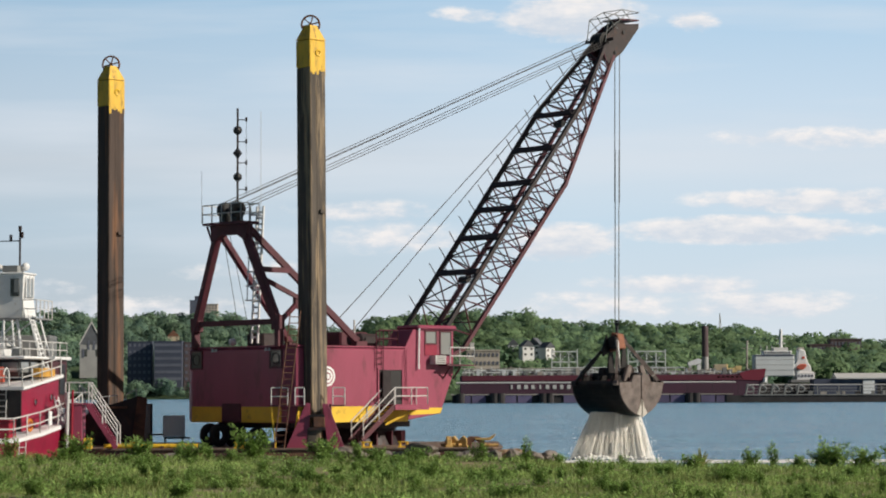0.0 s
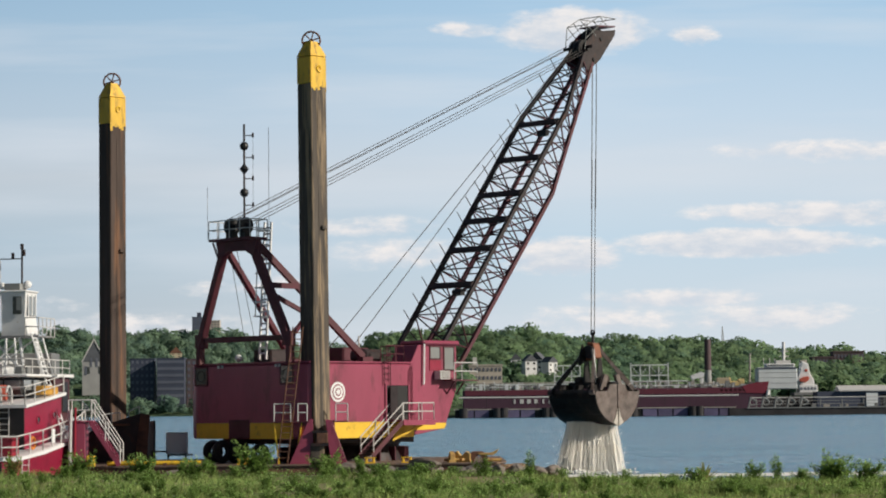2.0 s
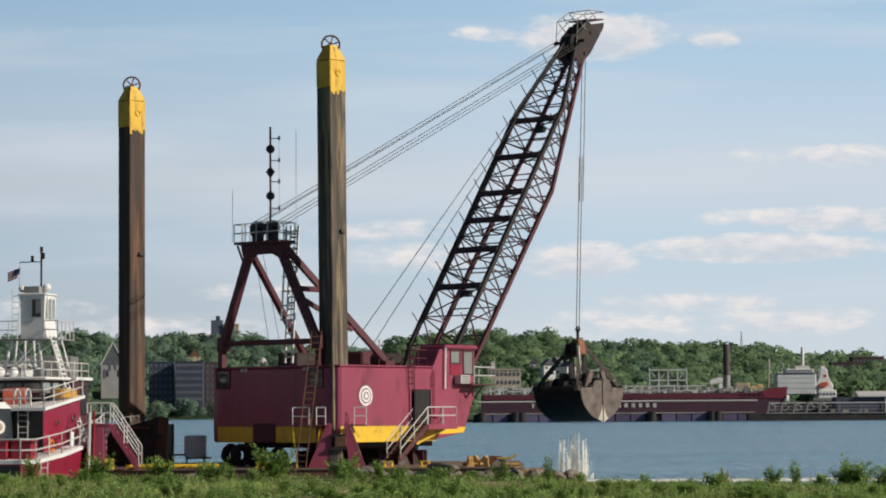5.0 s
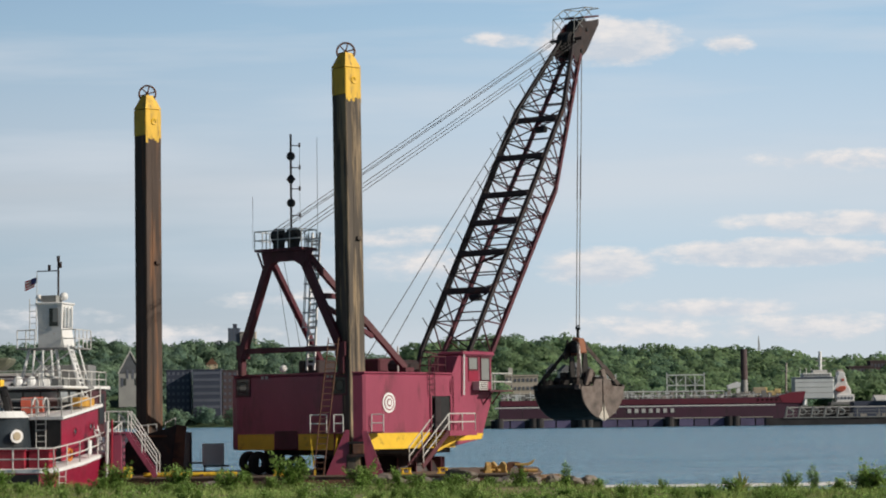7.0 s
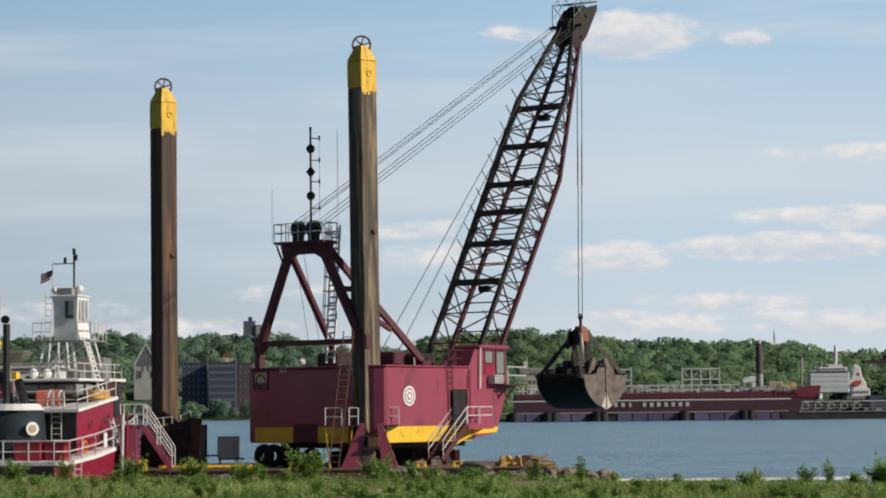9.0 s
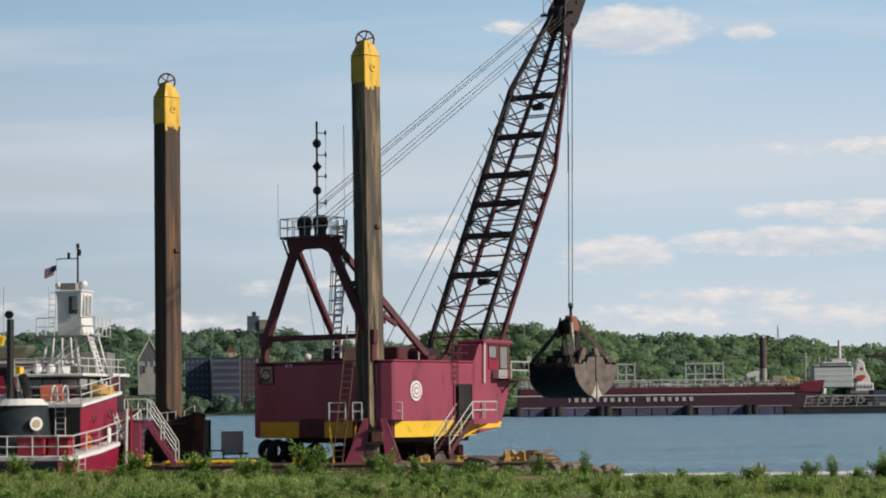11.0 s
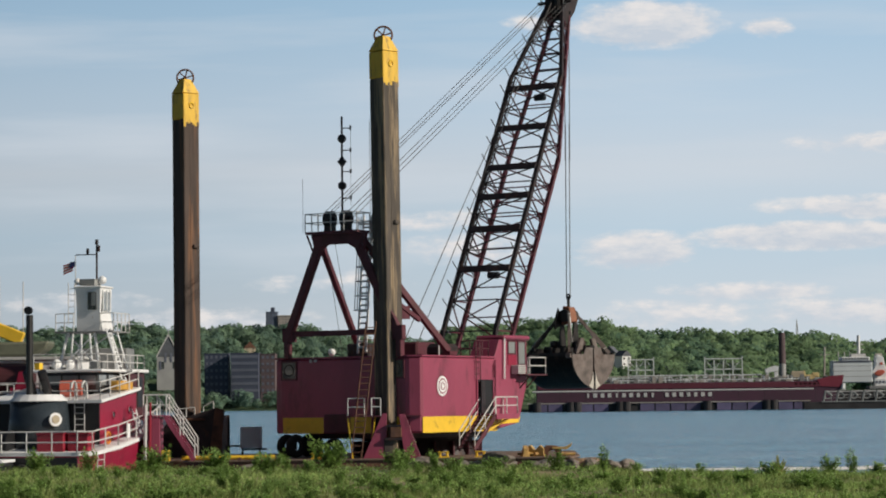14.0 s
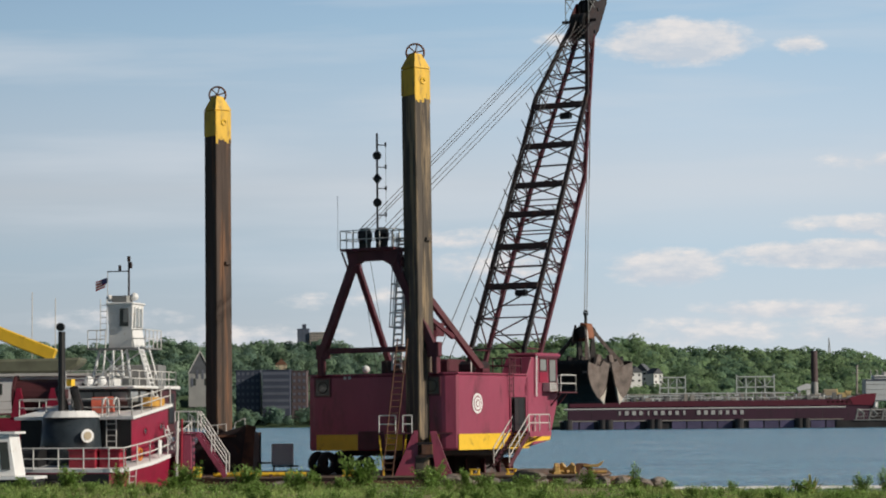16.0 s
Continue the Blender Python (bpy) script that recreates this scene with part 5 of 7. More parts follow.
    for x in (7.2, 8.4, 9.8):
        bm = B()
        bmesh.ops.create_uvsphere(bm, u_segments=10, v_segments=8, radius=0.28, matrix=Matrix.Translation((x, 0.9 * math.sin(x * 3), 6.75)))
        rod(bm, (x, 0.9 * math.sin(x * 3), 6.4), (x, 0.9 * math.sin(x * 3), 6.7), 0.08, 6)
        part("vent_dome", bm, WHITE, g)
    for x, y in ((8.0, 1.8), (8.6, -1.7), (7.3, -1.9)):
        boxed("roof_box", (x, y, 6.65), (0.5, 0.4, 0.45), YELLOW if y > 0 else TANK_GREY, g)
    boxed("notice_board", (5.6, -4.48, 3.1), (0.45, 0.04, 0.75), WHITE, g)
    return g


build_tug()


def build_work_vessel():
    """A second vessel behind the tug: cabin, winch drum, long white house, yellow jib."""
    v = thing("work_vessel", (-31.2, 148, 2.2), "red and white work vessel with a yellow jib", "work vessel")
    boxed("hull", (-3, 0, -0.6), (14, 9, 6.4), TUG_RED, v)
    boxed("house", (-2.5, 1.5, 4.0), (13, 5, 2.4), WHITE, v, "long white deckhouse", bevel=0.1)
    for i in range(6):
        boxed("house_window", (-7.5 + 2.0 * i, -1.02, 4.4), (1.0, 0.06, 0.7), WINDOW, v)
    boxed("house_roof", (-2.5, 1.5, 5.28), (13.4, 5.4, 0.18), RAIL_WHITE, v)
    bm = B()
    prism(bm, [(-4.5, 5.4), (0.9, 5.4), (1.7, 5.9), (1.9, 6.35), (-4.5, 6.25)], -0.6, 1.6)
    part("small_boat", bm, BOAT_GREEN, v, "grey-green open work boat", bevel=0.15)
    bm = B()
    rod(bm, (-1.5, -3.2, 3.9), (1.2, -3.2, 3.9), 1.05, 20)
    rod(bm, (-1.65, -3.2, 3.9), (-1.5, -3.2, 3.9), 1.3, 20)
    rod(bm, (1.2, -3.2, 3.9), (1.35, -3.2, 3.9), 1.3, 20)
    part("winch_drum", bm, PILOT_BROWN, v, "dark maroon-brown winch drum")
    for x in (-1.2, 0.9):
        bm = B()
        prism(bm, [(x - 0.5, 2.5), (x + 0.5, 2.5), (x + 0.12, 4.4), (x - 0.12, 4.4)], -4.5, -4.3)
        part("winch_stand", bm, TUG_RED, v)
    bm = B()
    beam(bm, (-9, 0, 10.2), (0.1, 0, 6.5), 0.5, 0.8)
    part("jib", bm, YELLOW, v, "yellow box jib", bevel=0.06)
    rodded("aerial", (-1.8, 2, 5.7), (-1.8, 2, 10.6), 0.03, RAIL_WHITE, v)
    rodded("aerial", (-0.3, 2, 5.7), (-0.3, 2, 10.2), 0.03, RAIL_WHITE, v)
    boxed("name_board", (1.6, -4.6, 3.05), (2.6, 0.08, 0.75), TUG_RED, v)
    for i in range(5):
        boxed("name_bar", (0.75 + 0.42 * i, -4.66, 3.05), (0.28, 0.05, 0.45), WHITE, v)
    railing("rail", [(-8, -4.4, 2.6), (6.8, -4.4, 2.6)], 1.0, RAIL_WHITE, v, 0.04)
    boxed("grey_shed", (4.8, 3, 4.9), (3.2, 3, 2.0), TANK_GREY, v, bevel=0.05)
    return v


build_work_vessel()


def build_launch():
    b = thing("launch", (-29.95, 120.5, 0), "small white launch with a black hull", "boat")
    bm = B()
    prism(bm, [(-4, -0.6), (3.0, -0.6), (3.9, 1.55), (-4, 1.7)], -1.5, 1.5)
    part("hull", bm, BLACK, b, bevel=0.1)
    boxed("gunwale", (-0.1, 0, 1.68), (8.0, 3.2, 0.14), WHITE, b)
    bm = B()
    prism(bm, [(-2.5, 1.75), (2.9, 1.75), (2.55, 3.9), (-2.5, 3.9)], -1.1, 1.1)
    part("cabin", bm, WHITE, b, "white cabin with raked windows", bevel=0.05)
    for x, w in ((0.9, 1.5), (-0.9, 1.4)):
        boxed("cabin_window", (x, -1.12, 3.1), (w, 0.05, 0.9), GREY_GLASS, b)
    bm = B()
    prism(bm, [(2.15, 2.1), (2.6, 2.1), (2.45, 3.5), (2.0, 3.5)], -1.17, -1.1)
    part("door", bm, WINDOW, b)
    boxed("cabin_roof", (0.1, 0, 3.96), (5.5, 2.5, 0.12), WHITE, b)
    return b


build_launch()


# ---- deck gear ----
def build_gangway():
    g = thing("gangway", (-19.6, 129.6, 1.4), "red steel boarding stair with white rails", "stair")
    boxed("tower", (-0.45, 0, 1.2), (0.9, 1.3, 2.4), MAROON, g, "red stair tower", bevel=0.02)
    boxed("platform", (-0.3, 0, 2.45), (1.3, 1.4, 0.08), MAROON, g)
    for y in (-0.6, 0.6):
        beamed("stringer", (0.3, y, 2.4), (1.85, y, 0.05), 0.07, 0.26, MAROON, g)
        bm = B()
        for h in (0.55, 1.1):
            rod(bm, (-0.9, y, 2.5 + h), (0.35, y, 2.5 + h), 0.04, 5)
            rod(bm, (0.35, y, 2.5 + h), (1.9, y, 0.15 + h), 0.04, 5)
        for x, z in ((-0.9, 2.5), (0.35, 2.5), (1.1, 1.35), (1.9, 0.15)):
            rod(bm, (x, y, z), (x, y, z + 1.1), 0.04, 5)
        part("rail", bm, RAIL_WHITE, g, "white tube rail")
    for i in range(9):
        q = (i + 0.5) / 9
        boxed("tread", (0.3 + 1.55 * q, 0, 2.4 - 2.35 * q), (0.24, 1.15, 0.04), MAROON_STEEL, g)
    boxed("yellow_box", (0.35, -0.85, 0.3), (0.45, 0.4, 0.6), YELLOW, g, "yellow box at the stair foot", bevel=0.04)
    rodded("hose", (-0.8, -0.75, 0.0), (-0.75, -0.75, 3.1), 0.09, RAIL_WHITE, g)
    rodded("hose", (-0.55, -0.72, 0.0), (-0.5, -0.72, 3.2), 0.06, BRIGHT_RED, g)
    return g


build_gangway()


def build_spud_well():
    w = thing("steel_bin", (-19.4, 139.8, 1.4), "dark rusted steel bin on the deck", "steel bin")
    bm = B()
    prism(bm, [(-2.2, 0), (1.95, 0), (2.15, 2.75), (1.6, 2.85), (-0.2, 2.3), (-2.2, 2.5)], -1.3, -1.2)
    part("front_plate", bm, DARK_STEEL, w)
    bm = B()
    prism(bm, [(1.25, 0), (1.95, 0), (2.15, 2.75), (1.6, 2.85)], -1.42, -1.3)
    part("corner_post", bm, RUST, w, "brown rusted corner post")
    for x in (-2.15, 1.95):
        boxed("side_plate", (x, 0.2, 1.2), (0.1, 2.8, 2.4), RUST, w)
    boxed("back_plate", (0, 1.6, 1.2), (4.2, 0.1, 2.4), DARK_STEEL, w)
    railing("rail", [(-0.6, -1.25, 2.3), (0.4, -1.25, 2.4)], 0.5, RAIL_WHITE, w, 0.03, bars=1, gap=0.5)
    railing("rail", [(0.9, -1.25, 2.5), (1.5, -1.25, 2.8)], 0.45, RAIL_WHITE, w, 0.03, bars=1, gap=0.5)
    boxed("ledge", (0.2, -1.4, 2.2), (1.6, 0.3, 0.12), RUST, w)
    return w


build_spud_well()


def build_panel():
    p = thing("control_panel", (-15.55, 137.2, 1.4), "grey panel in a pale frame on the deck", "panel", rz=32)
    bm = B()
    for dx, dz, sx, sz in ((0, 1.7, 1.35, 0.08), (0, 0.55, 1.35, 0.08), (0.65, 1.1, 0.08, 1.2), (-0.65, 1.1, 0.08, 1.2)):
        box(bm, (dx, 0, dz), (sx, 0.1, sz))
    part("frame", bm, WHITE, p, bevel=0.02)
    boxed("plate", (0, 0.02, 1.12), (1.25, 0.05, 1.1), WHITE, p)
    for x in (-0.55, 0.55):
        beamed("leg", (x, 0, 0), (x, 0, 0.6), 0.08, 0.08, DARK_STEEL, p)
    beamed("seat_bar", (-0.7, -0.35, 0.45), (0.75, -0.35, 0.45), 0.4, 0.1, DARK_STEEL, p)
    beamed("side_bar", (-1.6, 0, 0.65), (-0.65, 0, 0.65), 0.1, 0.1, DARK_STEEL, p)
    beamed("side_post", (-1.55, 0, 0.0), (-1.55, 0, 0.65), 0.1, 0.1, DARK_STEEL, p)
    return p


build_panel()


def build_tyre(at, r, rz, tilt):
    t = thing("tyre", at, "large worn black tyre on the deck", "tyre", "tyres on the barge deck")
    bm = B()
    ring(bm, (0, 0, 0), r * 0.68, r * 0.32, "y", 24, 10)
    k = part("tread", bm, RUBBER, t, smooth=True)
    bm = B()
    ring(bm, (0, -r * 0.22, 0), r * 0.42, 0.05, "y", 20, 6)
    part("rim", bm, DARK_STEEL, t)
    t.matrix_basis = pose(*at, tilt, 0, rz)
    return t


for x, y, r, rz, tilt in ((-12.6, 133.6, 0.66, 38, 0), (-11.6, 133.9, 0.66, 50, 0), (-10.4, 132.6, 0.55, 14, 0), (-13.2, 134.4, 0.66, 40, 0), (-12.0, 134.6, 0.66, 62, 0)):
    build_tyre((x, y, 1.4 + r), r, rz, tilt)


def build_bollard(at):
    b = thing("bollard", at, "low yellow double bollard on the deck", "bollard", "bollards on the barge deck")
    boxed("base", (0, 0, 0.05), (0.9, 0.35, 0.1), YELLOW, b)
    for x in (-0.28, 0.28):
        rodded("post", (x, 0, 0.1), (x, 0, 0.42), 0.11, YELLOW, b, n=10)
    boxed("cap", (0, 0, 0.44), (0.85, 0.28, 0.07), YELLOW, b)
    b.scale = (0.7, 0.7, 0.7)
    return b


for p in ((-11.1, 129.7, 1.4), (-4.2, 129.9, 1.4), (-2.2, 130.4, 1.4), (-16.8, 129.8, 1.4)):
    build_bollard(p)


def build_hose(x0, x1, y):
    h = thing("deck_pipe", ((x0 + x1) / 2, y, 1.4), "yellow-brown pipe lying along the deck", "pipe")
    w = (x1 - x0) / 2
    rodded("pipe", (-w, 0, 0.14), (w, 0, 0.14), 0.12, YELLOW, h, n=10)
    for k in range(4):
        x = -w + 2 * w * (k + 0.5) / 4
        boxed("saddle", (x, 0, 0.07), (0.2, 0.4, 0.14), RUST, h)
    return h


build_hose(-18.5, -13.4, 129.6)


def build_fluke(at, rz, lean, rusty):
    f = thing("anchor_fluke", at, "rust-streaked yellow steel fluke lying on rocks" if not rusty else "orange-brown steel fluke lying on rocks", "anchor", "yellow flukes by the barge")
    bm = B()
    prism(bm, [(-0.32, 0), (0.30, 0), (0.42, 0.34), (0.16, 0.36), (-0.10, 0.62), (-0.34, 0.44)], -0.14, 0.14)
    part("fluke", bm, RUST if rusty else OCHRE, f, bevel=0.03)
    rodded("stock", (-0.1, -0.4, 0.14), (0.1, 0.4, 0.14), 0.08, OCHRE, f)
    boxed("base", (0, 0, 0.06), (0.75, 0.4, 0.12), OCHRE, f)
    f.matrix_basis = pose(*at, 0, lean, rz)
    return f


for x, y, rz, lean, rusty in ((0.25, 130.5, 100, 0, 0), (0.62, 130.9, -20, 6, 0), (1.0, 130.6, 160, 0, 0)):
    build_fluke((x, y, 1.4), rz, lean, rusty)


def build_anchor(at, rz):
    """A stockless anchor lying on its crown: arched head, raised claw."""
    f = thing("anchor", at, "rust-streaked ochre anchor lying on rocks", "anchor")
    bm = B()
    prism(bm, [(-0.62, 0), (-0.36, 0), (-0.30, 0.26), (-0.06, 0.38), (0.10, 0.22), (0.16, 0), (0.42, 0), (0.38, 0.34), (0.12, 0.58), (-0.44, 0.60), (-0.66, 0.42)], -0.16, 0.16)
    part("head", bm, RUST, f, "brown rusted arched head", bevel=0.03)
    bm = B()
    prism(bm, [(-0.15, 0.50), (0.62, 0.52), (1.02, 0.74), (0.86, 0.50), (0.66, 0.36), (-0.10, 0.40)], -0.22, -0.14)
    part("claw", bm, OCHRE, f, "ochre painted claw", bevel=0.02)
    rodded("shank", (0.1, 0.1, 0.12), (1.15, 0.2, 0.10), 0.09, OCHRE, f)
    f.matrix_basis = pose(*at, 0, 0, rz)


build_anchor((1.85, 130.6, 1.4), 0)


# ---- across the river ----
def build_dock():
    d = thing("dock", (70, 1120, 0), "low dock with faded purple panels and dark fenders", "dock")
    boxed("wall", (0, 4, 1.6), (132, 6, 4.4), DOCK_DARK, d)
    boxed("coping", (0, 0.9, 4.0), (133, 1.2, 0.5), CONCRETE, d)
    for i in range(18):
        if i in (2, 5, 6, 11, 15):
            continue
        boxed("panel", (-60.5 + 7.2 * i, 0.8, 1.9), (6.5, 0.5, 3.6), DOCK_PURPLE, d)
    for i, x in enumerate((-62, -46, -43, -23, -20, 18, 46, 49)):
        bm = B()
        rod(bm, (x, 0, -1), (x, 0, 4.6), 2.0, 12)
        part("fender", bm, DOCK_DARK, d)
    bm = B()
    rod(bm, (-64, 2, 9.6), (68, 2, 9.6), 0.36, 6)
    part("pipe_rack", bm, RAIL_WHITE, d, "long pale pipe on posts")
    for k in range(12):
        rodded("rack_post", (-63 + 12 * k, 2, 4), (-63 + 12 * k, 2, 9.4), 0.10, DOCK_DARK, d, n=5)


def build_pier():
    p = thing("pier", (195, 1110, 0), "dark timber pier with pipes and loading gear", "pier")
    boxed("deck", (6, 3, 1.7), (138, 8, 3.4), DOCK_DARK, p)
    boxed("kerb", (10, -1.2, 3.5), (130, 0.4, 0.5), TANK_GREY, p)
    rng = random.Random(5)
    for z in (6.6, 5.2, 8.2):
        rodded("pipe", (-52, 2 + z * 0.1, z), (70, 2 + z * 0.1, z), 0.13 if z < 8 else 0.24, TANK_GREY if z < 8 else RAIL_WHITE, p, n=6)
    for k in range(13):
        beamed("pipe_post", (-50 + 10 * k, 2.5, 3.4), (-50 + 10 * k, 2.5, 8.2), 0.4, 0.4, TANK_GREY, p)
    for k in range(5):
        x = -54 + 6 * k
        bm = B()
        rod(bm, (x, 0, 3.4), (x + 1.0, 0, 8.5), 0.5, 6)
        rod(bm, (x + 1.0, 0, 8.5), (x + 4, 0, 6.0), 0.45, 6)
        ring(bm, (x + 2, -0.2, 6.2), 1.5, 0.3, "y", 12, 5)
        part("loading_arm", bm, TANK_GREY, p)
    for k in range(16):
        boxed("pier_gear", (-30 + 6.0 * k + rng.uniform(-2, 2), 1.5, 4.3), (rng.uniform(1, 3), 1.5, rng.uniform(1, 2.2)), rng.choice((TANK_GREY, CONCRETE, DOCK_DARK)), p)


def build_tanker():
    t = thing("tanker", (83, 1160, 0), "dark red tanker moored at the dock", "ship")
    bm = B()
    prism(bm, [(-75, -1), (68.5, -1), (71.2, 9.5), (72.6, 15.9), (66, 15.6), (58, 13.6), (-75, 13.2)], -11, 11)
    part("hull", bm, SHIP_RED, t, "dark red hull", bevel=0.3)
    boxed("deck_line", (-5, -11.1, 11.9), (138, 0.3, 2.4), STRAKE_RED, t, "red sheer strake")
    bm = B()
    prism(bm, [(62, 10.8), (71.8, 10.4), (72.9, 16.2), (67, 15.9), (60, 14.1)], -11.3, -11.0)
    part("bow_plate", bm, BOW_RED, t, "bright red bow")
    rng = random.Random(9)
    for k in range(90):
        x = -73 + 1.55 * k + rng.uniform(-1, 1)
        w, h = rng.uniform(0.8, 2.4), rng.uniform(1.0, 3.8)
        boxed("deck_gear", (x, rng.uniform(-9, -3), 13.2 + h / 2), (w, 1.5, h), rng.choice((TANK_GREY, CONCRETE, SHIP_PALE, TANK_GREY)), t)
    rodded("deck_pipe", (-74, -6, 15.2), (55, -6, 15.2), 0.3, TANK_GREY, t, n=6)
    rodded("deck_pipe", (-74, -4, 16.6), (40, -4, 16.6), 0.25, CONCRETE, t, n=6)
    m = rodded("foremast", (65.0, 0, 15), (65.4, 0, 30), 0.5, CONCRETE, t)
    beamed("crosstree", (63, 0, 26.2), (68, 0, 26.2), 0.3, 0.3, CONCRETE, m)
    boxed("manifold", (51.5, -4, 16.0), (6.2, 4, 4.6), TAN_FAR, t, bevel=0.3)
    boxed("manifold", (46.0, -4, 15.0), (4.0, 4, 2.6), CONCRETE, t, bevel=0.3)
    for wx, ww, wz in ((57.0, 5.5, 15.4), (60.2, 3.0, 16.4), (54.6, 1.2, 17.2)):
        boxed("winch_house", (wx, -4, wz), (ww, 4, 2.4), CREAM_YELLOW, t, bevel=0.3)
    for i in range(70):
        px0, ph = -72 + 1.85 * i + rng.uniform(-0.5, 0.5), rng.uniform(1.6, 4.6)
        rodded("deck_post", (px0, -8.5, 13.0), (px0, -8.5, 13.2 + ph), 0.16, rng.choice((SHIP_PALE, TANK_GREY, SHIP_PALE, CONCRETE)), t, n=4)
    for z, x0, x1 in ((14.6, -74, 55), (15.9, -60, -10), (16.9, -30, 34)):
        rodded("deck_pipe", (x0, -8.6, z), (x1, -8.6, z), 0.22, SHIP_PALE, t, n=5)
    bm = B()
    prism(bm, [(36.2, 17.6), (42.0, 18.6), (42.4, 20.6), (40.6, 21.2), (35.8, 19.4)], -7, -3)
    part("white_hood", bm, WHITE, t, "white hooded crane housing")
    for x, w in ((37.0, 1.0), (41.2, 1.8)):
        boxed("white_post", (x, -5, 15.6), (w, 2.5, 5.4), WHITE, t)
    x = -50.0
    for k, w in enumerate((1.2, 2.6, 2.6, 2.6, 1.2, 2.4, 2.6, 2.2, 2.4, 1.4, 0, 2.4, 2.6, 2.6, 2.4, 2.2, 2.4, 2.4)):
        if w:
            boxed("name_bar", (x, -11.15, 7.7), (w * 0.7, 0.2, 2.0), RAIL_WHITE, t)
        x += 3.45
    for k in range(6):
        boxed("bow_bar", (50 + 2.2 * k, -11.15, 12.2), (1.2, 0.2, 0.9), TAN_FAR, t)
    bm = B()
    rod(bm, (72.2, -11.4, 9.5), (72.6, -11.0, 12.0), 0.8, 8)
    part("anchor", bm, WHITE, t)


def build_white_ship():
    s = thing("white_ship", (170, 1182, 0), "white ship superstructure with an orange-marked funnel", "ship")
    boxed("hull", (4, 0, 5.0), (40, 14, 8), DOCK_DARK, s)
    boxed("accommodation", (-6.0, 0, 18.0), (19.5, 12, 10.8), SHIP_PALE, s, "pale grey accommodation block", bevel=0.4)
    boxed("bridge", (-4.5, -1, 24.3), (14, 10, 1.9), WHITE, s, bevel=0.2)
    for k in range(9):
        boxed("bridge_window", (-10.6 + 1.5 * k, -6.05, 24.4), (1.1, 0.2, 0.8), TANK_GREY, s)
    # shade below the bridge, added as a dark strip on the front
    boxed("deck_shade", (-6.0, -6.05, 22.9), (19.0, 0.2, 0.7), BLUE_FAR, s, "dark strip painted as shade under the bridge deck")
    for z in (15.6, 18.3, 20.8):
        boxed("deck_seam", (-6.0, -6.03, z), (19.0, 0.12, 0.16), TANK_GREY, s)
    boxed("monkey_island", (-2.5, 0, 26.0), (7, 6, 1.8), RAIL_WHITE, s)
    m = rodded("mast", (-2.0, 0, 25), (-2.0, 0, 36), 0.8, WHITE, s)
    for z in (29, 31.5):
        beamed("yard", (-4.2, 0, z), (0.4, 0, z), 0.5, 0.5, RAIL_WHITE, m)
    for x in (-9, -6.5, -12):
        rodded("aerial", (x, 0, 24.5), (x, 0, 28), 0.2, RAIL_WHITE, s)
    bm = B()
    prism(bm, [(4.4, 12.5), (12.6, 12.5), (12.2, 17.0), (10.2, 20.6), (9.4, 25.2), (6.4, 26.4), (5.6, 21.0), (3.9, 17.4)], -4.5, 4.5)
    part("funnel", bm, WHITE, s, "stepped white funnel casing", bevel=0.3)
    boxed("funnel_top", (7.6, 0, 26.2), (3.0, 5, 1.4), CONCRETE, s, bevel=0.2)
    boxed("funnel_mark", (8.4, -4.6, 21.8), (1.3, 0.3, 1.2), SALMON, s, bevel=0.1)
    bm = B()
    prism(bm, [(4.6, 16.2), (7.6, 15.6), (9.8, 17.4), (9.4, 18.8), (6.6, 18.6), (4.8, 17.6)], -6.6, -4.6)
    part("lifeboat", bm, SALMON, s, "salmon-orange lifeboat", bevel=0.4)
    boxed("aft_house", (9.2, 0, 12.6), (9.0, 11, 4.2), WHITE, s, bevel=0.3)
    for k in range(5):
        boxed("aft_window", (5.8 + 1.7 * k, -5.6, 12.8), (0.8, 0.2, 1.1), DIM_BLUE, s)
    boxed("poop_deck", (10.5, -1, 10.2), (17, 12, 1.4), TANK_GREY, s)


def build_shed():
    s = thing("warehouse", (205.6, 1165, 3), "long dark warehouse with a white roof edge", "warehouse")
    boxed("wall", (12, 0, 4.0), (74, 14, 8.2), BLUE_FAR, s)
    bm = B()
    prism(bm, [(-8.6, 8.1), (8.6, 8.1), (0, 11.0), (-8.6, 8.7)], -14.5, 52, "x")
    part("roof", bm, RAIL_WHITE, s, "pale roof")
    boxed("white_bay", (1.5, -7.4, 4.2), (5.5, 1.2, 6.6), WHITE, s)
    for k in range(5):
        boxed("door", (8 + 6 * k, -7.1, 3.6), (4.4, 0.3, 5.8), DOCK_DARK, s)


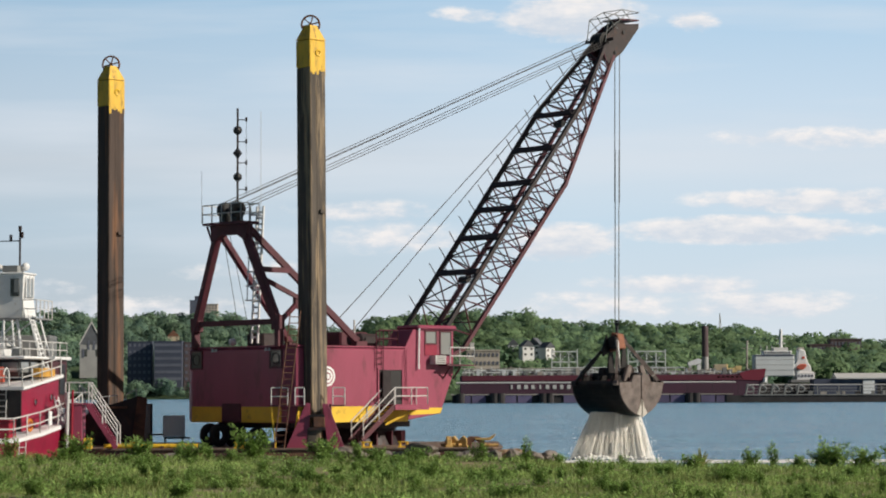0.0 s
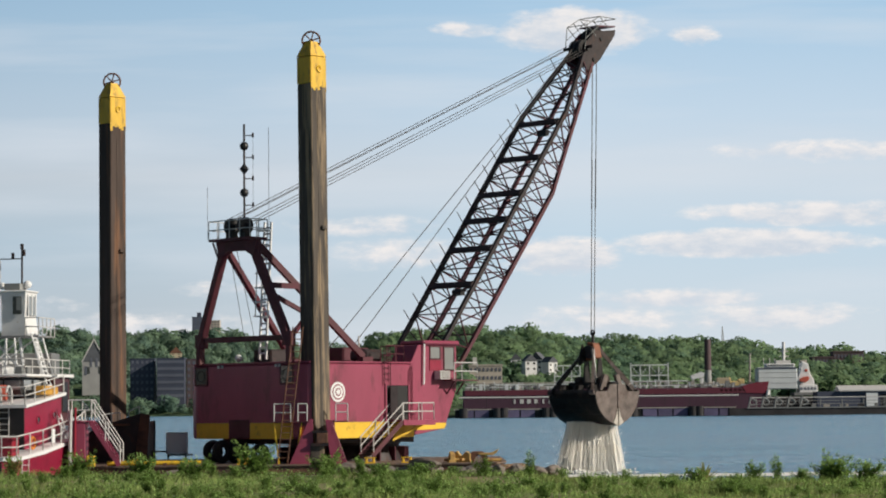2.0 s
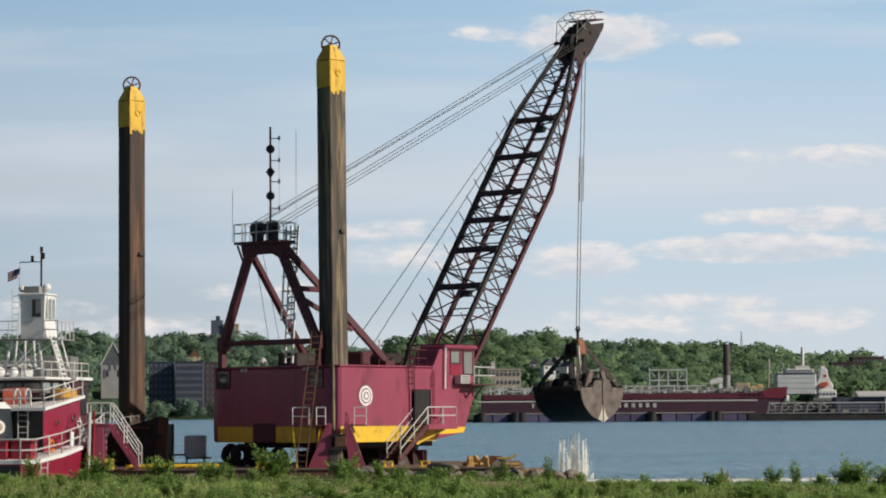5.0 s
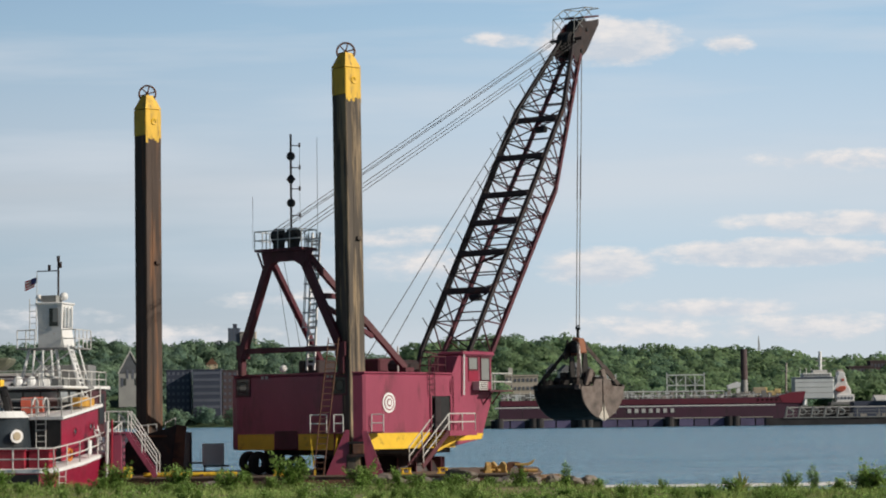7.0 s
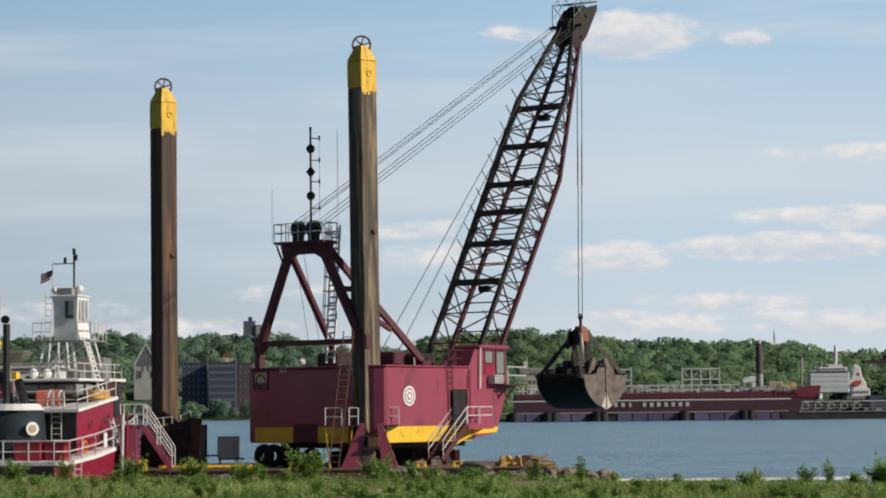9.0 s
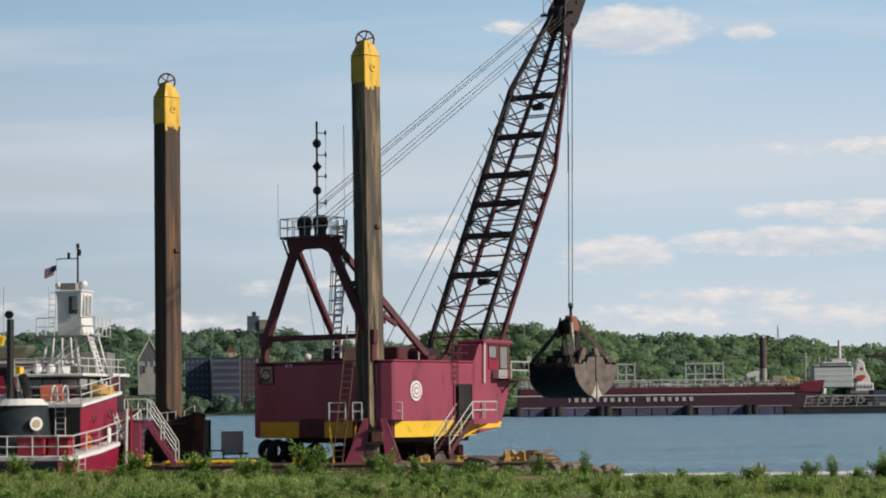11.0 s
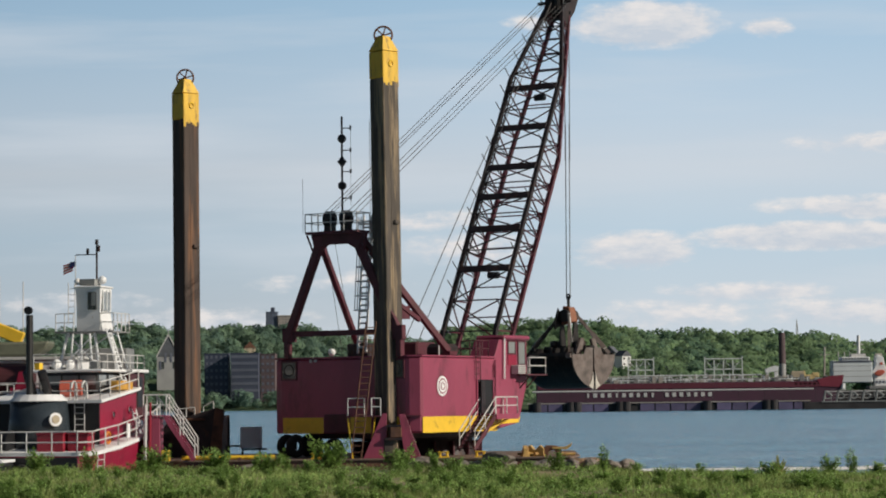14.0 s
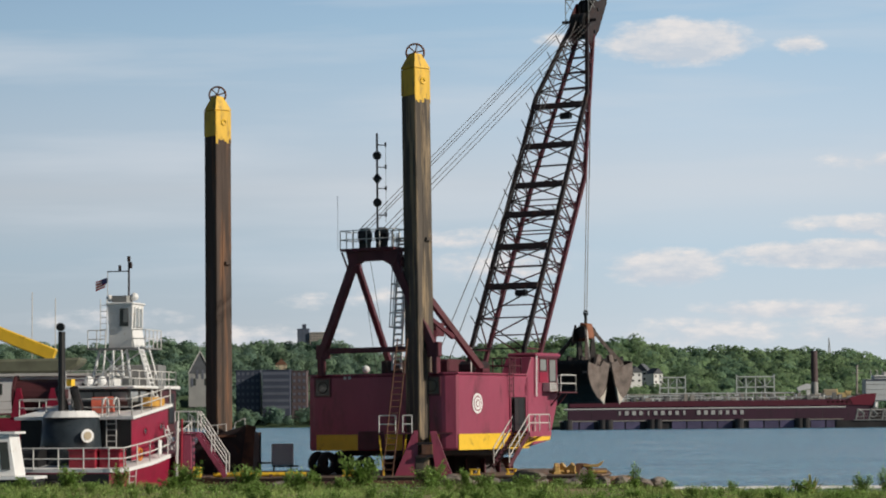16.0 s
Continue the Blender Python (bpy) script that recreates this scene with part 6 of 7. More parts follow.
def build_gantry(x, y, w, h, z0):
    g = thing("pipe_gantry", (x, y, z0), "grey steel pipe gantry on the shore", "gantry", "gantries on the far shore")
    n = max(3, int(w / 4))
    for k in range(n + 1):
        q = -w / 2 + w * k / n
        beamed("post", (q, 0, 0), (q, 0, h * (1.0 if k in (0, n) else 0.92)), 0.55, 0.55, SHIP_PALE, g)
    for z in (h * 0.95, h * 0.72, h * 0.4):
        beamed("beam", (-w / 2, 0, z), (w / 2, 0, z), 0.55, 0.55, SHIP_PALE, g)
    for k in range(n * 2):
        q = -w / 2 + w * (k + 0.5) / (2 * n)
        beamed("hanger", (q, 0.6, h * 0.2), (q, 0.6, h * 0.95), 0.26, 0.26, TANK_GREY, g)
    for k in range(n):
        q, e = -w / 2 + w * k / n, -w / 2 + w * (k + 1) / n
        beamed("brace", (q, 0.3, h * (0.72 if k % 2 else 0.95)), (e, 0.3, h * (0.95 if k % 2 else 0.72)), 0.22, 0.22, SHIP_PALE, g)
    for z in (h * 0.84, h * 0.56):
        beamed("pipe_run", (-w / 2, 0.9, z), (w / 2, 0.9, z), 0.3, 0.3, TANK_GREY, g)
    for k in range(n):
        bm = B()
        bmesh.ops.create_cone(bm, cap_ends=True, segments=10, radius1=w / n * 0.32, radius2=w / n * 0.3, depth=h * 0.5, matrix=Matrix.Translation((-w / 2 + w * (k + 0.5) / n, 1, h * 0.25)))
        part("vessel", bm, SHIP_PALE if k % 2 else TANK_GREY, g)
    return g


def house(x, y, z, w, d, h, wall, roof, label, rz=0, name="house", floors=2):
    b = thing(name, (x, y, z), label, name, rz=rz)
    boxed("wall", (0, 0, h / 2 - 8), (w, d, h + 16), wall, b)
    bm = B()
    prism(bm, [(-w / 2 - 0.4, h), (w / 2 + 0.4, h), (0, h + w * (0.95 if name == "church" else 0.55))], -d / 2 - 0.4, d / 2 + 0.4)
    part("roof", bm, roof, b)
    for r in range(floors):
        for k in (-0.27, 0.27):
            boxed("window", (w * k, -d / 2 - 0.05, h * (r + 0.55) / floors), (w * 0.18, 0.15, h * 0.28 / floors * 1.3), WINDOW, b)
    return b


def block(x, y, z, w, d, h, mat, label, rows, cols, strip, name="apartment_block"):
    b = thing(name, (x, y, z), label, "building")
    boxed("wall", (0, 0, h / 2 - 4), (w, d, h + 8), mat, b)
    boxed("parapet", (0, 0, h + 0.4), (w + 0.8, d + 0.8, 0.8), mat, b)
    for r in range(rows):
        for k in range(cols):
            boxed("window", (-w / 2 + w * (k + 0.5) / cols, -d / 2 - 0.1, h * (r + 0.55) / rows), (w / cols * (0.96 if strip else 0.5), 0.3, h / rows * 0.42), DIM_BLUE, b)
    return b


def build_far_shore():
    build_dock()
    build_pier()
    build_tanker()
    build_white_ship()
    build_shed()
    build_gantry(62, 1215, 13, 23, 4)
    build_gantry(104, 1215, 19, 23, 4)
    build_gantry(24, 1212, 26, 13, 4)
    build_gantry(84, 1212, 22, 14, 4)
    build_gantry(150, 1212, 30, 12, 4)
    c = thing("chimney", (134, 1216, 3), "tall dark brick chimney", "chimney")
    bm = B()
    rod(bm, (0, 0, 0), (0, 0, 35.5), 1.9, 16, 1.6)
    part("shaft", bm, GREY_STONE, c)
    bm = B()
    rod(bm, (0, 0, 20), (0, 0, 35.7), 1.80, 16, 1.66)
    part("cap", bm, BRICK_FAR, c, "darker upper shaft")
    m = thing("radio_tower", (217, 1862, 40), "thin grey lattice radio tower on the ridge", "tower")
    bm = B()
    for a in (0, 120, 240):
        q = math.radians(a)
        rod(bm, (2.4 * math.cos(q), 2.4 * math.sin(q), 0), (0, 0, 27), 0.3, 4)
    for z in range(2, 26, 3):
        s = 2.4 * (1 - z / 27)
        ring(bm, (0, 0, z), s, 0.2, "z", 3, 3)
    part("lattice", bm, TANK_GREY, m)
    block(22.8, 1372, 19.5, 19, 12, 9.5, PALE_TAN, "low cream masonry building by the shore", 2, 8, False, "office_block")
    boxed("lift_tower", (-6.2, 0, 11.5), (2.4, 3, 6), RAIL_WHITE, bpy.data.objects["office_block"])
    for x, y, w, rz in ((49, 1400, 7, 15), (55, 1420, 8, -20), (60, 1380, 6, 30), (42, 1430, 6, 0)):
        house(x, y, 24.5 + (y - 1380) * 0.06, w, 8, 6.5, WHITE, SLATE, "white gabled house among the trees", rz)
    house(84, 1350, 16, 6, 7, 5, RAIL_WHITE, SLATE, "small pale house below the woods", 20)
    block(247, 1560, 26, 15, 14, 9.5, BRICK_FAR, "dark brick block on the hill", 2, 7, False)
    block(264, 1564, 28, 20, 14, 11, BRICK_FAR, "dark brick block on the hill", 2, 9, False)
    block(230, 1560, 25, 22, 12, 5, BRICK_FAR, "low dark brick block on the hill", 1, 8, False)
    # west shore
    block(-330, 2590, 18, 26, 20, 44, BLUE_FAR, "blue-grey apartment block near the shore", 6, 5, False)
    block(-298, 2580, 18, 30, 20, 44, BLUE_FAR, "blue-grey apartment block with pale balcony rows", 6, 1, True)
    block(-274, 2592, 18, 16, 20, 43, BRICK_FAR, "brown apartment block near the shore", 6, 3, False)
    block(-325, 3120, 93, 15, 14, 35, SLATE_BLUE, "dark blue-grey tower block on the ridge", 9, 3, False)
    block(-306, 3118, 93, 20, 14, 30, PALE_TAN, "tan tower block on the ridge", 9, 5, False)
    boxed("lift_room", (1, 0, 38), (5, 6, 7), BLUE_FAR, bpy.data.objects["apartment_block.006"])
    c = house(-400, 2700, 40, 26, 40, 22, GREY_STONE, SLATE, "grey stone church with a steep gable and slate roof", 8, "church", 1)
    for sx in (-1, 1):
        beamed("barge_board", (sx * 13.6, -20.7, 21.6), (0, -20.7, 47.2), 1.0, 1.2, RAIL_WHITE, c)
    rodded("finial", (0, -20.5, 46), (0, -20.5, 52), 0.5, GREY_STONE, c)
    for k in (-0.35, -0.12, 0.12, 0.35):
        boxed("lancet", (26 * k, -20.3, 12 + 9 * (abs(k) < 0.2)), (2.2, 0.4, 10), DIM_BLUE, c)
    house(-486, 2760, 44, 22, 22, 14, BRICK_FAR, SLATE, "brown gabled house on the slope", 30)
    house(-330, 2900, 70, 14, 16, 6, TAN_FAR, RUST, "house with a red roof among the trees", 10)
    for k, (x, y) in enumerate(((-520, 2640), (-545, 2700), (-570, 2640), (-600, 2680))):
        block(x, y, 30, 22, 18, 20 + 6 * (k % 2), TANK_GREY, "grey low-rise block on the shore", 3, 5, False)


build_far_shore()


# ---- plants, stones and foam on the bank ----
def leaf_cloud(rng, count, radius, height, leaf, stems):
    """Leaves set along several stems; returns a leaf mesh and a stem mesh."""
    V, F = [], []
    sb = B()
    for s in range(stems):
        a, tilt = rng.uniform(0, 6.28), rng.uniform(0.05, 0.6)
        top = Vector((math.cos(a) * radius * tilt * 1.6, math.sin(a) * radius * tilt * 1.6, height * rng.uniform(0.55, 1.05)))
        rod(sb, (0, 0, -0.03), top, 0.008, 4, 0.003)
        for _ in range(count // stems):
            q = rng.uniform(0.12, 1.0)
            spread = radius * 0.42 * (1.15 - q)
            c = top * q + Vector((rng.normal(0, spread * 0.6), rng.normal(0, spread * 0.6), rng.normal(0, 0.03)))
            yaw, drop = rng.uniform(0, 6.28), rng.uniform(-0.5, 0.9)
            l, w = leaf * rng.uniform(0.6, 1.3), leaf * rng.uniform(0.16, 0.30)
            d = Vector((math.cos(yaw) * math.cos(drop), math.sin(yaw) * math.cos(drop), math.sin(drop)))
            side = Vector((-math.sin(yaw), math.cos(yaw), 0)) * w
            b = len(V)
            V += [tuple(c), tuple(c + d * l * 0.5 + side), tuple(c + d * l), tuple(c + d * l * 0.5 - side)]
            F += [(b, b + 1, b + 2), (b, b + 2, b + 3)]
    me = bpy.data.meshes.new("foliage")
    me.from_pydata(V, [], F)
    me.materials.append(WEED)
    return me, sb


def build_weeds():
    rng = np.random.default_rng(21)
    kinds = []
    for k, (count, rad, h, leaf, stems) in enumerate(((1050, 0.44, 0.60, 0.105, 17), (780, 0.36, 0.50, 0.09, 13), (420, 0.20, 0.62, 0.09, 6), (820, 0.50, 0.38, 0.095, 15))):
        me, sb = leaf_cloud(rng, count, rad, h, leaf, stems)
        w = thing("weed", (0, 30 - k, 2.6), "leafy green weed clump on the bank", "weed", "weeds on the river bank")
        f = new("foliage", me)
        f.parent = w
        tagged(part("stalk", sb, STEM, w), kind="stuff")
        kinds.append(w)
    spots = []
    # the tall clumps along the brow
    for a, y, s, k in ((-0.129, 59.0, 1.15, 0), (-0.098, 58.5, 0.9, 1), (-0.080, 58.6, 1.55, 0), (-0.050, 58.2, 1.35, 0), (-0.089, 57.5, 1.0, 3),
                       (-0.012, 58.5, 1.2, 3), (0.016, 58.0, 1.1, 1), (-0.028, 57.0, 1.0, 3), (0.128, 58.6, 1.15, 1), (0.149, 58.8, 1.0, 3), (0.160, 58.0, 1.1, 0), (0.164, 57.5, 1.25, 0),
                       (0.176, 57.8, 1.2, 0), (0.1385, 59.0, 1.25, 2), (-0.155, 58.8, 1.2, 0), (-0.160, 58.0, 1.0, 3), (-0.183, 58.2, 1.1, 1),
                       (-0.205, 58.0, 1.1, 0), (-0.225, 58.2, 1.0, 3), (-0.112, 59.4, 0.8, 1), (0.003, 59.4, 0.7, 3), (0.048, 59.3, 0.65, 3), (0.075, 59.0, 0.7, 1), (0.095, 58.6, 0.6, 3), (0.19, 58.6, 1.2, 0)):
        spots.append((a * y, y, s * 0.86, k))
    while len(spots) < 265:
        y = rng.uniform(38, 57.0)
        a = rng.uniform(-0.24, 0.21)
        if noise.noise(Vector((a * y * 0.35, y * 0.25, 11))) < 0.02 - (0.25 if y < 50 else 0) + (0.14 if a > 0.02 else 0):
            continue
        spots.append((a * y, y, rng.uniform(0.32, 0.64), int(rng.integers(4))))
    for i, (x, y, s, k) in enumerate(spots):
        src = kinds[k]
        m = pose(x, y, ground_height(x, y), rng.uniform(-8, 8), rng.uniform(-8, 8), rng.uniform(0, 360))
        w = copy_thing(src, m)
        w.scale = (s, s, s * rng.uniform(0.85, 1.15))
    for i, w in enumerate(kinds):
        x, y = (-6 + 4 * i), 56.5 + 0.4 * i
        w.matrix_basis = pose(x, y, ground_height(x, y), 0, 0, 40 * i)


build_weeds()


def build_yucca():
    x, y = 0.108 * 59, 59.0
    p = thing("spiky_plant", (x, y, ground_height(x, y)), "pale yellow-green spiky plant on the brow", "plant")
    rng = random.Random(3)
    for k in range(26):
        a, t = rng.uniform(0, 6.28), rng.uniform(0.15, 1.15)
        l = rng.uniform(0.36, 0.56)
        d = Vector((math.cos(a) * math.sin(t), math.sin(a) * math.sin(t), math.cos(t)))
        bm = B()
        s = Vector((-math.sin(a), math.cos(a), 0)) * 0.04
        q = [bm.verts.new(v) for v in (-s, s, d * l * 0.6 + s * 0.8, d * l, d * l * 0.6 - s * 0.8)]
        bm.faces.new(q)
        part("leaf", bm, YUCCA, p)


build_yucca()


def build_rocks():
    rng = random.Random(12)
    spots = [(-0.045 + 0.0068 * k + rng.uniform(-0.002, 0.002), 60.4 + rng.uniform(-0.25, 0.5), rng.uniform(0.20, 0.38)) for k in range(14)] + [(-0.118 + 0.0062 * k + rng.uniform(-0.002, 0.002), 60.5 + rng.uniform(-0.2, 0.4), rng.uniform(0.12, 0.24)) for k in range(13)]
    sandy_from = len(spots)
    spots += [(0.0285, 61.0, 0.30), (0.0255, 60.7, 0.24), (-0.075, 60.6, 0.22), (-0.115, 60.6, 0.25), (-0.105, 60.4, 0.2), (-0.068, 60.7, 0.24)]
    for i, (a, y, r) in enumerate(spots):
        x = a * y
        bm = B()
        bmesh.ops.create_icosphere(bm, subdivisions=3, radius=1.0)
        for v in bm.verts:
            v.co *= 0.85 + 0.35 * noise.noise(v.co * 1.3 + Vector((i * 5, 0, 0))) + 0.08 * noise.noise(v.co * 5)
            v.co = Vector((v.co.x * r * 1.7, v.co.y * r, v.co.z * r * 0.75))
        sandy = i in (sandy_from, sandy_from + 1)
        k = part("rock", bm, SAND_ROCK if sandy else ROCK)
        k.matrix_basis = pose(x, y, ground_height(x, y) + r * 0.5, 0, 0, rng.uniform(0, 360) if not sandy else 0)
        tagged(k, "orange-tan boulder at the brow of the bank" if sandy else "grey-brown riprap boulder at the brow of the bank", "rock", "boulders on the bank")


build_rocks()


def build_foam():
    """Broken white foam drifting in a long streak beyond the bank."""
    rng = np.random.default_rng(31)
    V, F = [], []
    for _ in range(2000):
        x = rng.uniform(3.5, 34)
        y = 150.5 + rng.normal(0, 1.1) - 0.02 * x
        if noise.noise(Vector((x * 0.5, 0, 4))) < -0.28 and rng.uniform() < 0.7:
            continue
        rx, ry = rng.uniform(0.2, 0.9), rng.uniform(0.2, 0.6)
        b = len(V)
        k = 7
        V.append((x, y, 0.06))
        for i in range(k):
            a = 6.283 * i / k
            q = rng.uniform(0.6, 1.2)
            V.append((x + rx * q * math.cos(a), y + ry * q * math.sin(a), 0.012))
        F += [(b, b + 1 + i, b + 1 + (i + 1) % k) for i in range(k)]
    me = bpy.data.meshes.new("foam")
    me.from_pydata(V, [], F)
    me.materials.append(FOAM)
    tagged(new("foam", me), "broken white foam streak on the water", "foam", kind="stuff")


build_foam()


# ---- water falling from the bucket, in rigid strands ----
def strand(i, rng, w, h):
    """A ragged sheaf of thin falling threads, wider towards its foot, with loose drops."""
    V, F = [], []
    for r in range(7):
        x0, y0 = rng.gauss(0, w * 0.8), rng.gauss(0, w * 0.6)
        q0, q1 = (0.0, 1.0) if r == 0 else (rng.uniform(0, 0.5), rng.uniform(0.6, 1.05))
        wide = w * (rng.uniform(0.5, 0.9) if r == 0 else rng.uniform(0.06, 0.2))
        turn, n = rng.uniform(0.25, 1.0), 9
        base = len(V)
        for j in range(n + 1):
            q = q0 + (q1 - q0) * j / n
            k = wide * (0.5 + 0.9 * abs(noise.noise(Vector((i * 3.1 + r, q * 9, 0))))) * (0.75 + 0.5 * q)
            c = Vector((x0 * (0.7 + 0.6 * q) + 0.05 * noise.noise(Vector((i * 7, r, q * 4))), y0 + 0.05 * noise.noise(Vector((i * 7, q * 4, r + 5))), -h * q))
            e = Vector((k * math.cos(turn), k * math.sin(turn), 0.0))
            V += [tuple(c - e), tuple(c + e)]
        F += [(base + 2 * j, base + 2 * j + 1, base + 2 * j + 3, base + 2 * j + 2) for j in range(n)]
    for _ in range(46):
        q = rng.uniform(0.05, 1.0)
        r = rng.uniform(0.010, 0.034)
        c = Vector((rng.gauss(0, w * (0.9 + 1.6 * q)), rng.gauss(0, w * 1.2), -h * q))
        b = len(V)
        V += [tuple(c + Vector(d) * r) for d in ((1, 0, -0.5), (-0.6, 0.8, -0.5), (-0.6, -0.8, -0.5), (0, 0, 2.2))]
        F += [(b, b + 2, b + 1), (b, b + 1, b + 3), (b + 1, b + 2, b + 3), (b + 2, b, b + 3)]
    me = bpy.data.meshes.new("water_strand")
    me.from_pydata(V, [], F)
    me.materials.append(FALLING)
    return new("water_strand", me)


STRANDS = []


def build_fall():
    rng = random.Random(77)
    for i in range(220):
        s = strand(i, rng, rng.uniform(0.10, 0.22), 3.7)
        tagged(s, "white silty water pouring from the bucket", "falling water", "water pouring from the bucket", kind="stuff")
        # place along the seam and under the near shell; spread outwards towards the foot
        along = -1.9 + 3.75 * ((i * 7) % 220 + rng.uniform(0, 1)) / 220
        across = -0.30 + rng.gauss(0, 0.16)
        stop = 2.7 + 2.0 * ((i * 13) % 220) / 220 - (0.9 if along > 0.6 else 0.0)
        STRANDS.append((s, along, across, stop, rng.uniform(0, 360)))


build_fall()

SPLASH = []


def build_splash():
    rng = random.Random(5)
    for i in range(9):
        bm = B()
        for _ in range(60):
            a, d = rng.uniform(0, 6.28), abs(rng.gauss(0, 0.5))
            bmesh.ops.create_icosphere(bm, subdivisions=1, radius=rng.uniform(0.03, 0.13), matrix=Matrix.Translation((d * math.cos(a) * 1.3, d * math.sin(a), abs(rng.gauss(0, 0.12)))))
        s = part("splash", bm, FOAM)
        tagged(s, "white splash where the poured water lands", "splash", "splashes on the water", kind="stuff")
        SPLASH.append((s, -2.2 + 0.55 * i))


build_splash()


# ---- all that moves ----
SWING = [  # seconds, slew, boom angle, bucket pin x y z
    (0, 43.41, 47.34, 11.37, 155.41, 8.89), (0.5, 44.47, 47.63, 10.97, 155.66, 8.91), (1, 45.36, 48.04, 10.52, 155.81, 8.97),
    (1.5, 46.04, 48.59, 10.12, 155.86, 9.08), (2, 46.80, 49.07, 9.66, 155.95, 9.21), (2.5, 47.46, 49.64, 9.34, 155.97, 9.23),
    (3, 48.22, 50.08, 8.87, 156.06, 9.23), (3.5, 49.00, 50.55, 8.50, 156.13, 9.30), (4, 49.70, 50.92, 8.14, 156.21, 9.31),
    (6.5, 52.93, 53.00, 6.61, 156.36, 9.61), (7, 53.57, 53.53, 6.37, 156.34, 9.70), (7.5, 54.16, 53.92, 6.20, 156.34, 9.85),
    (8, 54.83, 54.37, 5.95, 156.34, 9.88), (8.5, 55.38, 54.72, 5.76, 156.34, 9.95), (9, 55.85, 55.22, 5.54, 156.28, 10.03),
    (11.5, 57.71, 57.33, 4.42, 155.91, 10.43), (12, 58.28, 57.69, 4.18, 155.89, 10.47), (12.5, 59.06, 58.20, 3.95, 155.85, 10.57),
    (13, 59.66, 58.55, 3.73, 155.83, 10.65), (13.5, 60.16, 58.78, 3.52, 155.83, 10.67), (14, 60.68, 58.82, 3.28, 155.90, 10.70),
    (14.5, 61.16, 58.74, 3.02, 156.01, 10.71), (15, 61.58, 58.75, 2.80, 156.08, 10.75), (15.5, 62.08, 58.64, 2.59, 156.20, 10.74),
    (16, 62.39, 58.69, 2.35, 156.23, 10.79),
]


def toward(a, b):
    """A pose at a whose x axis points to b."""
    a, b = Vector(a), Vector(b)
    return Matrix.Translation(a) @ (b - a).to_track_quat("X", "Z").to_matrix().to_4x4()


def drift(t):
    """Slip of the pin along the rope while the bucket drains."""
    return float(np.interp(t, [0, 1, 2, 3, 4, 6.5, 16], [-0.5, -0.5, -0.5, -0.38, -0.25, 0.05, 0.05]))


def splay(t):
    """Degrees by which a strand leans out, for each metre from the middle of the fall."""
    return float(np.interp(t, [0, 1, 2, 3, 4, 16], [-13.0, -10.0, -6.5, -5.0, 0.0, 0.0]))


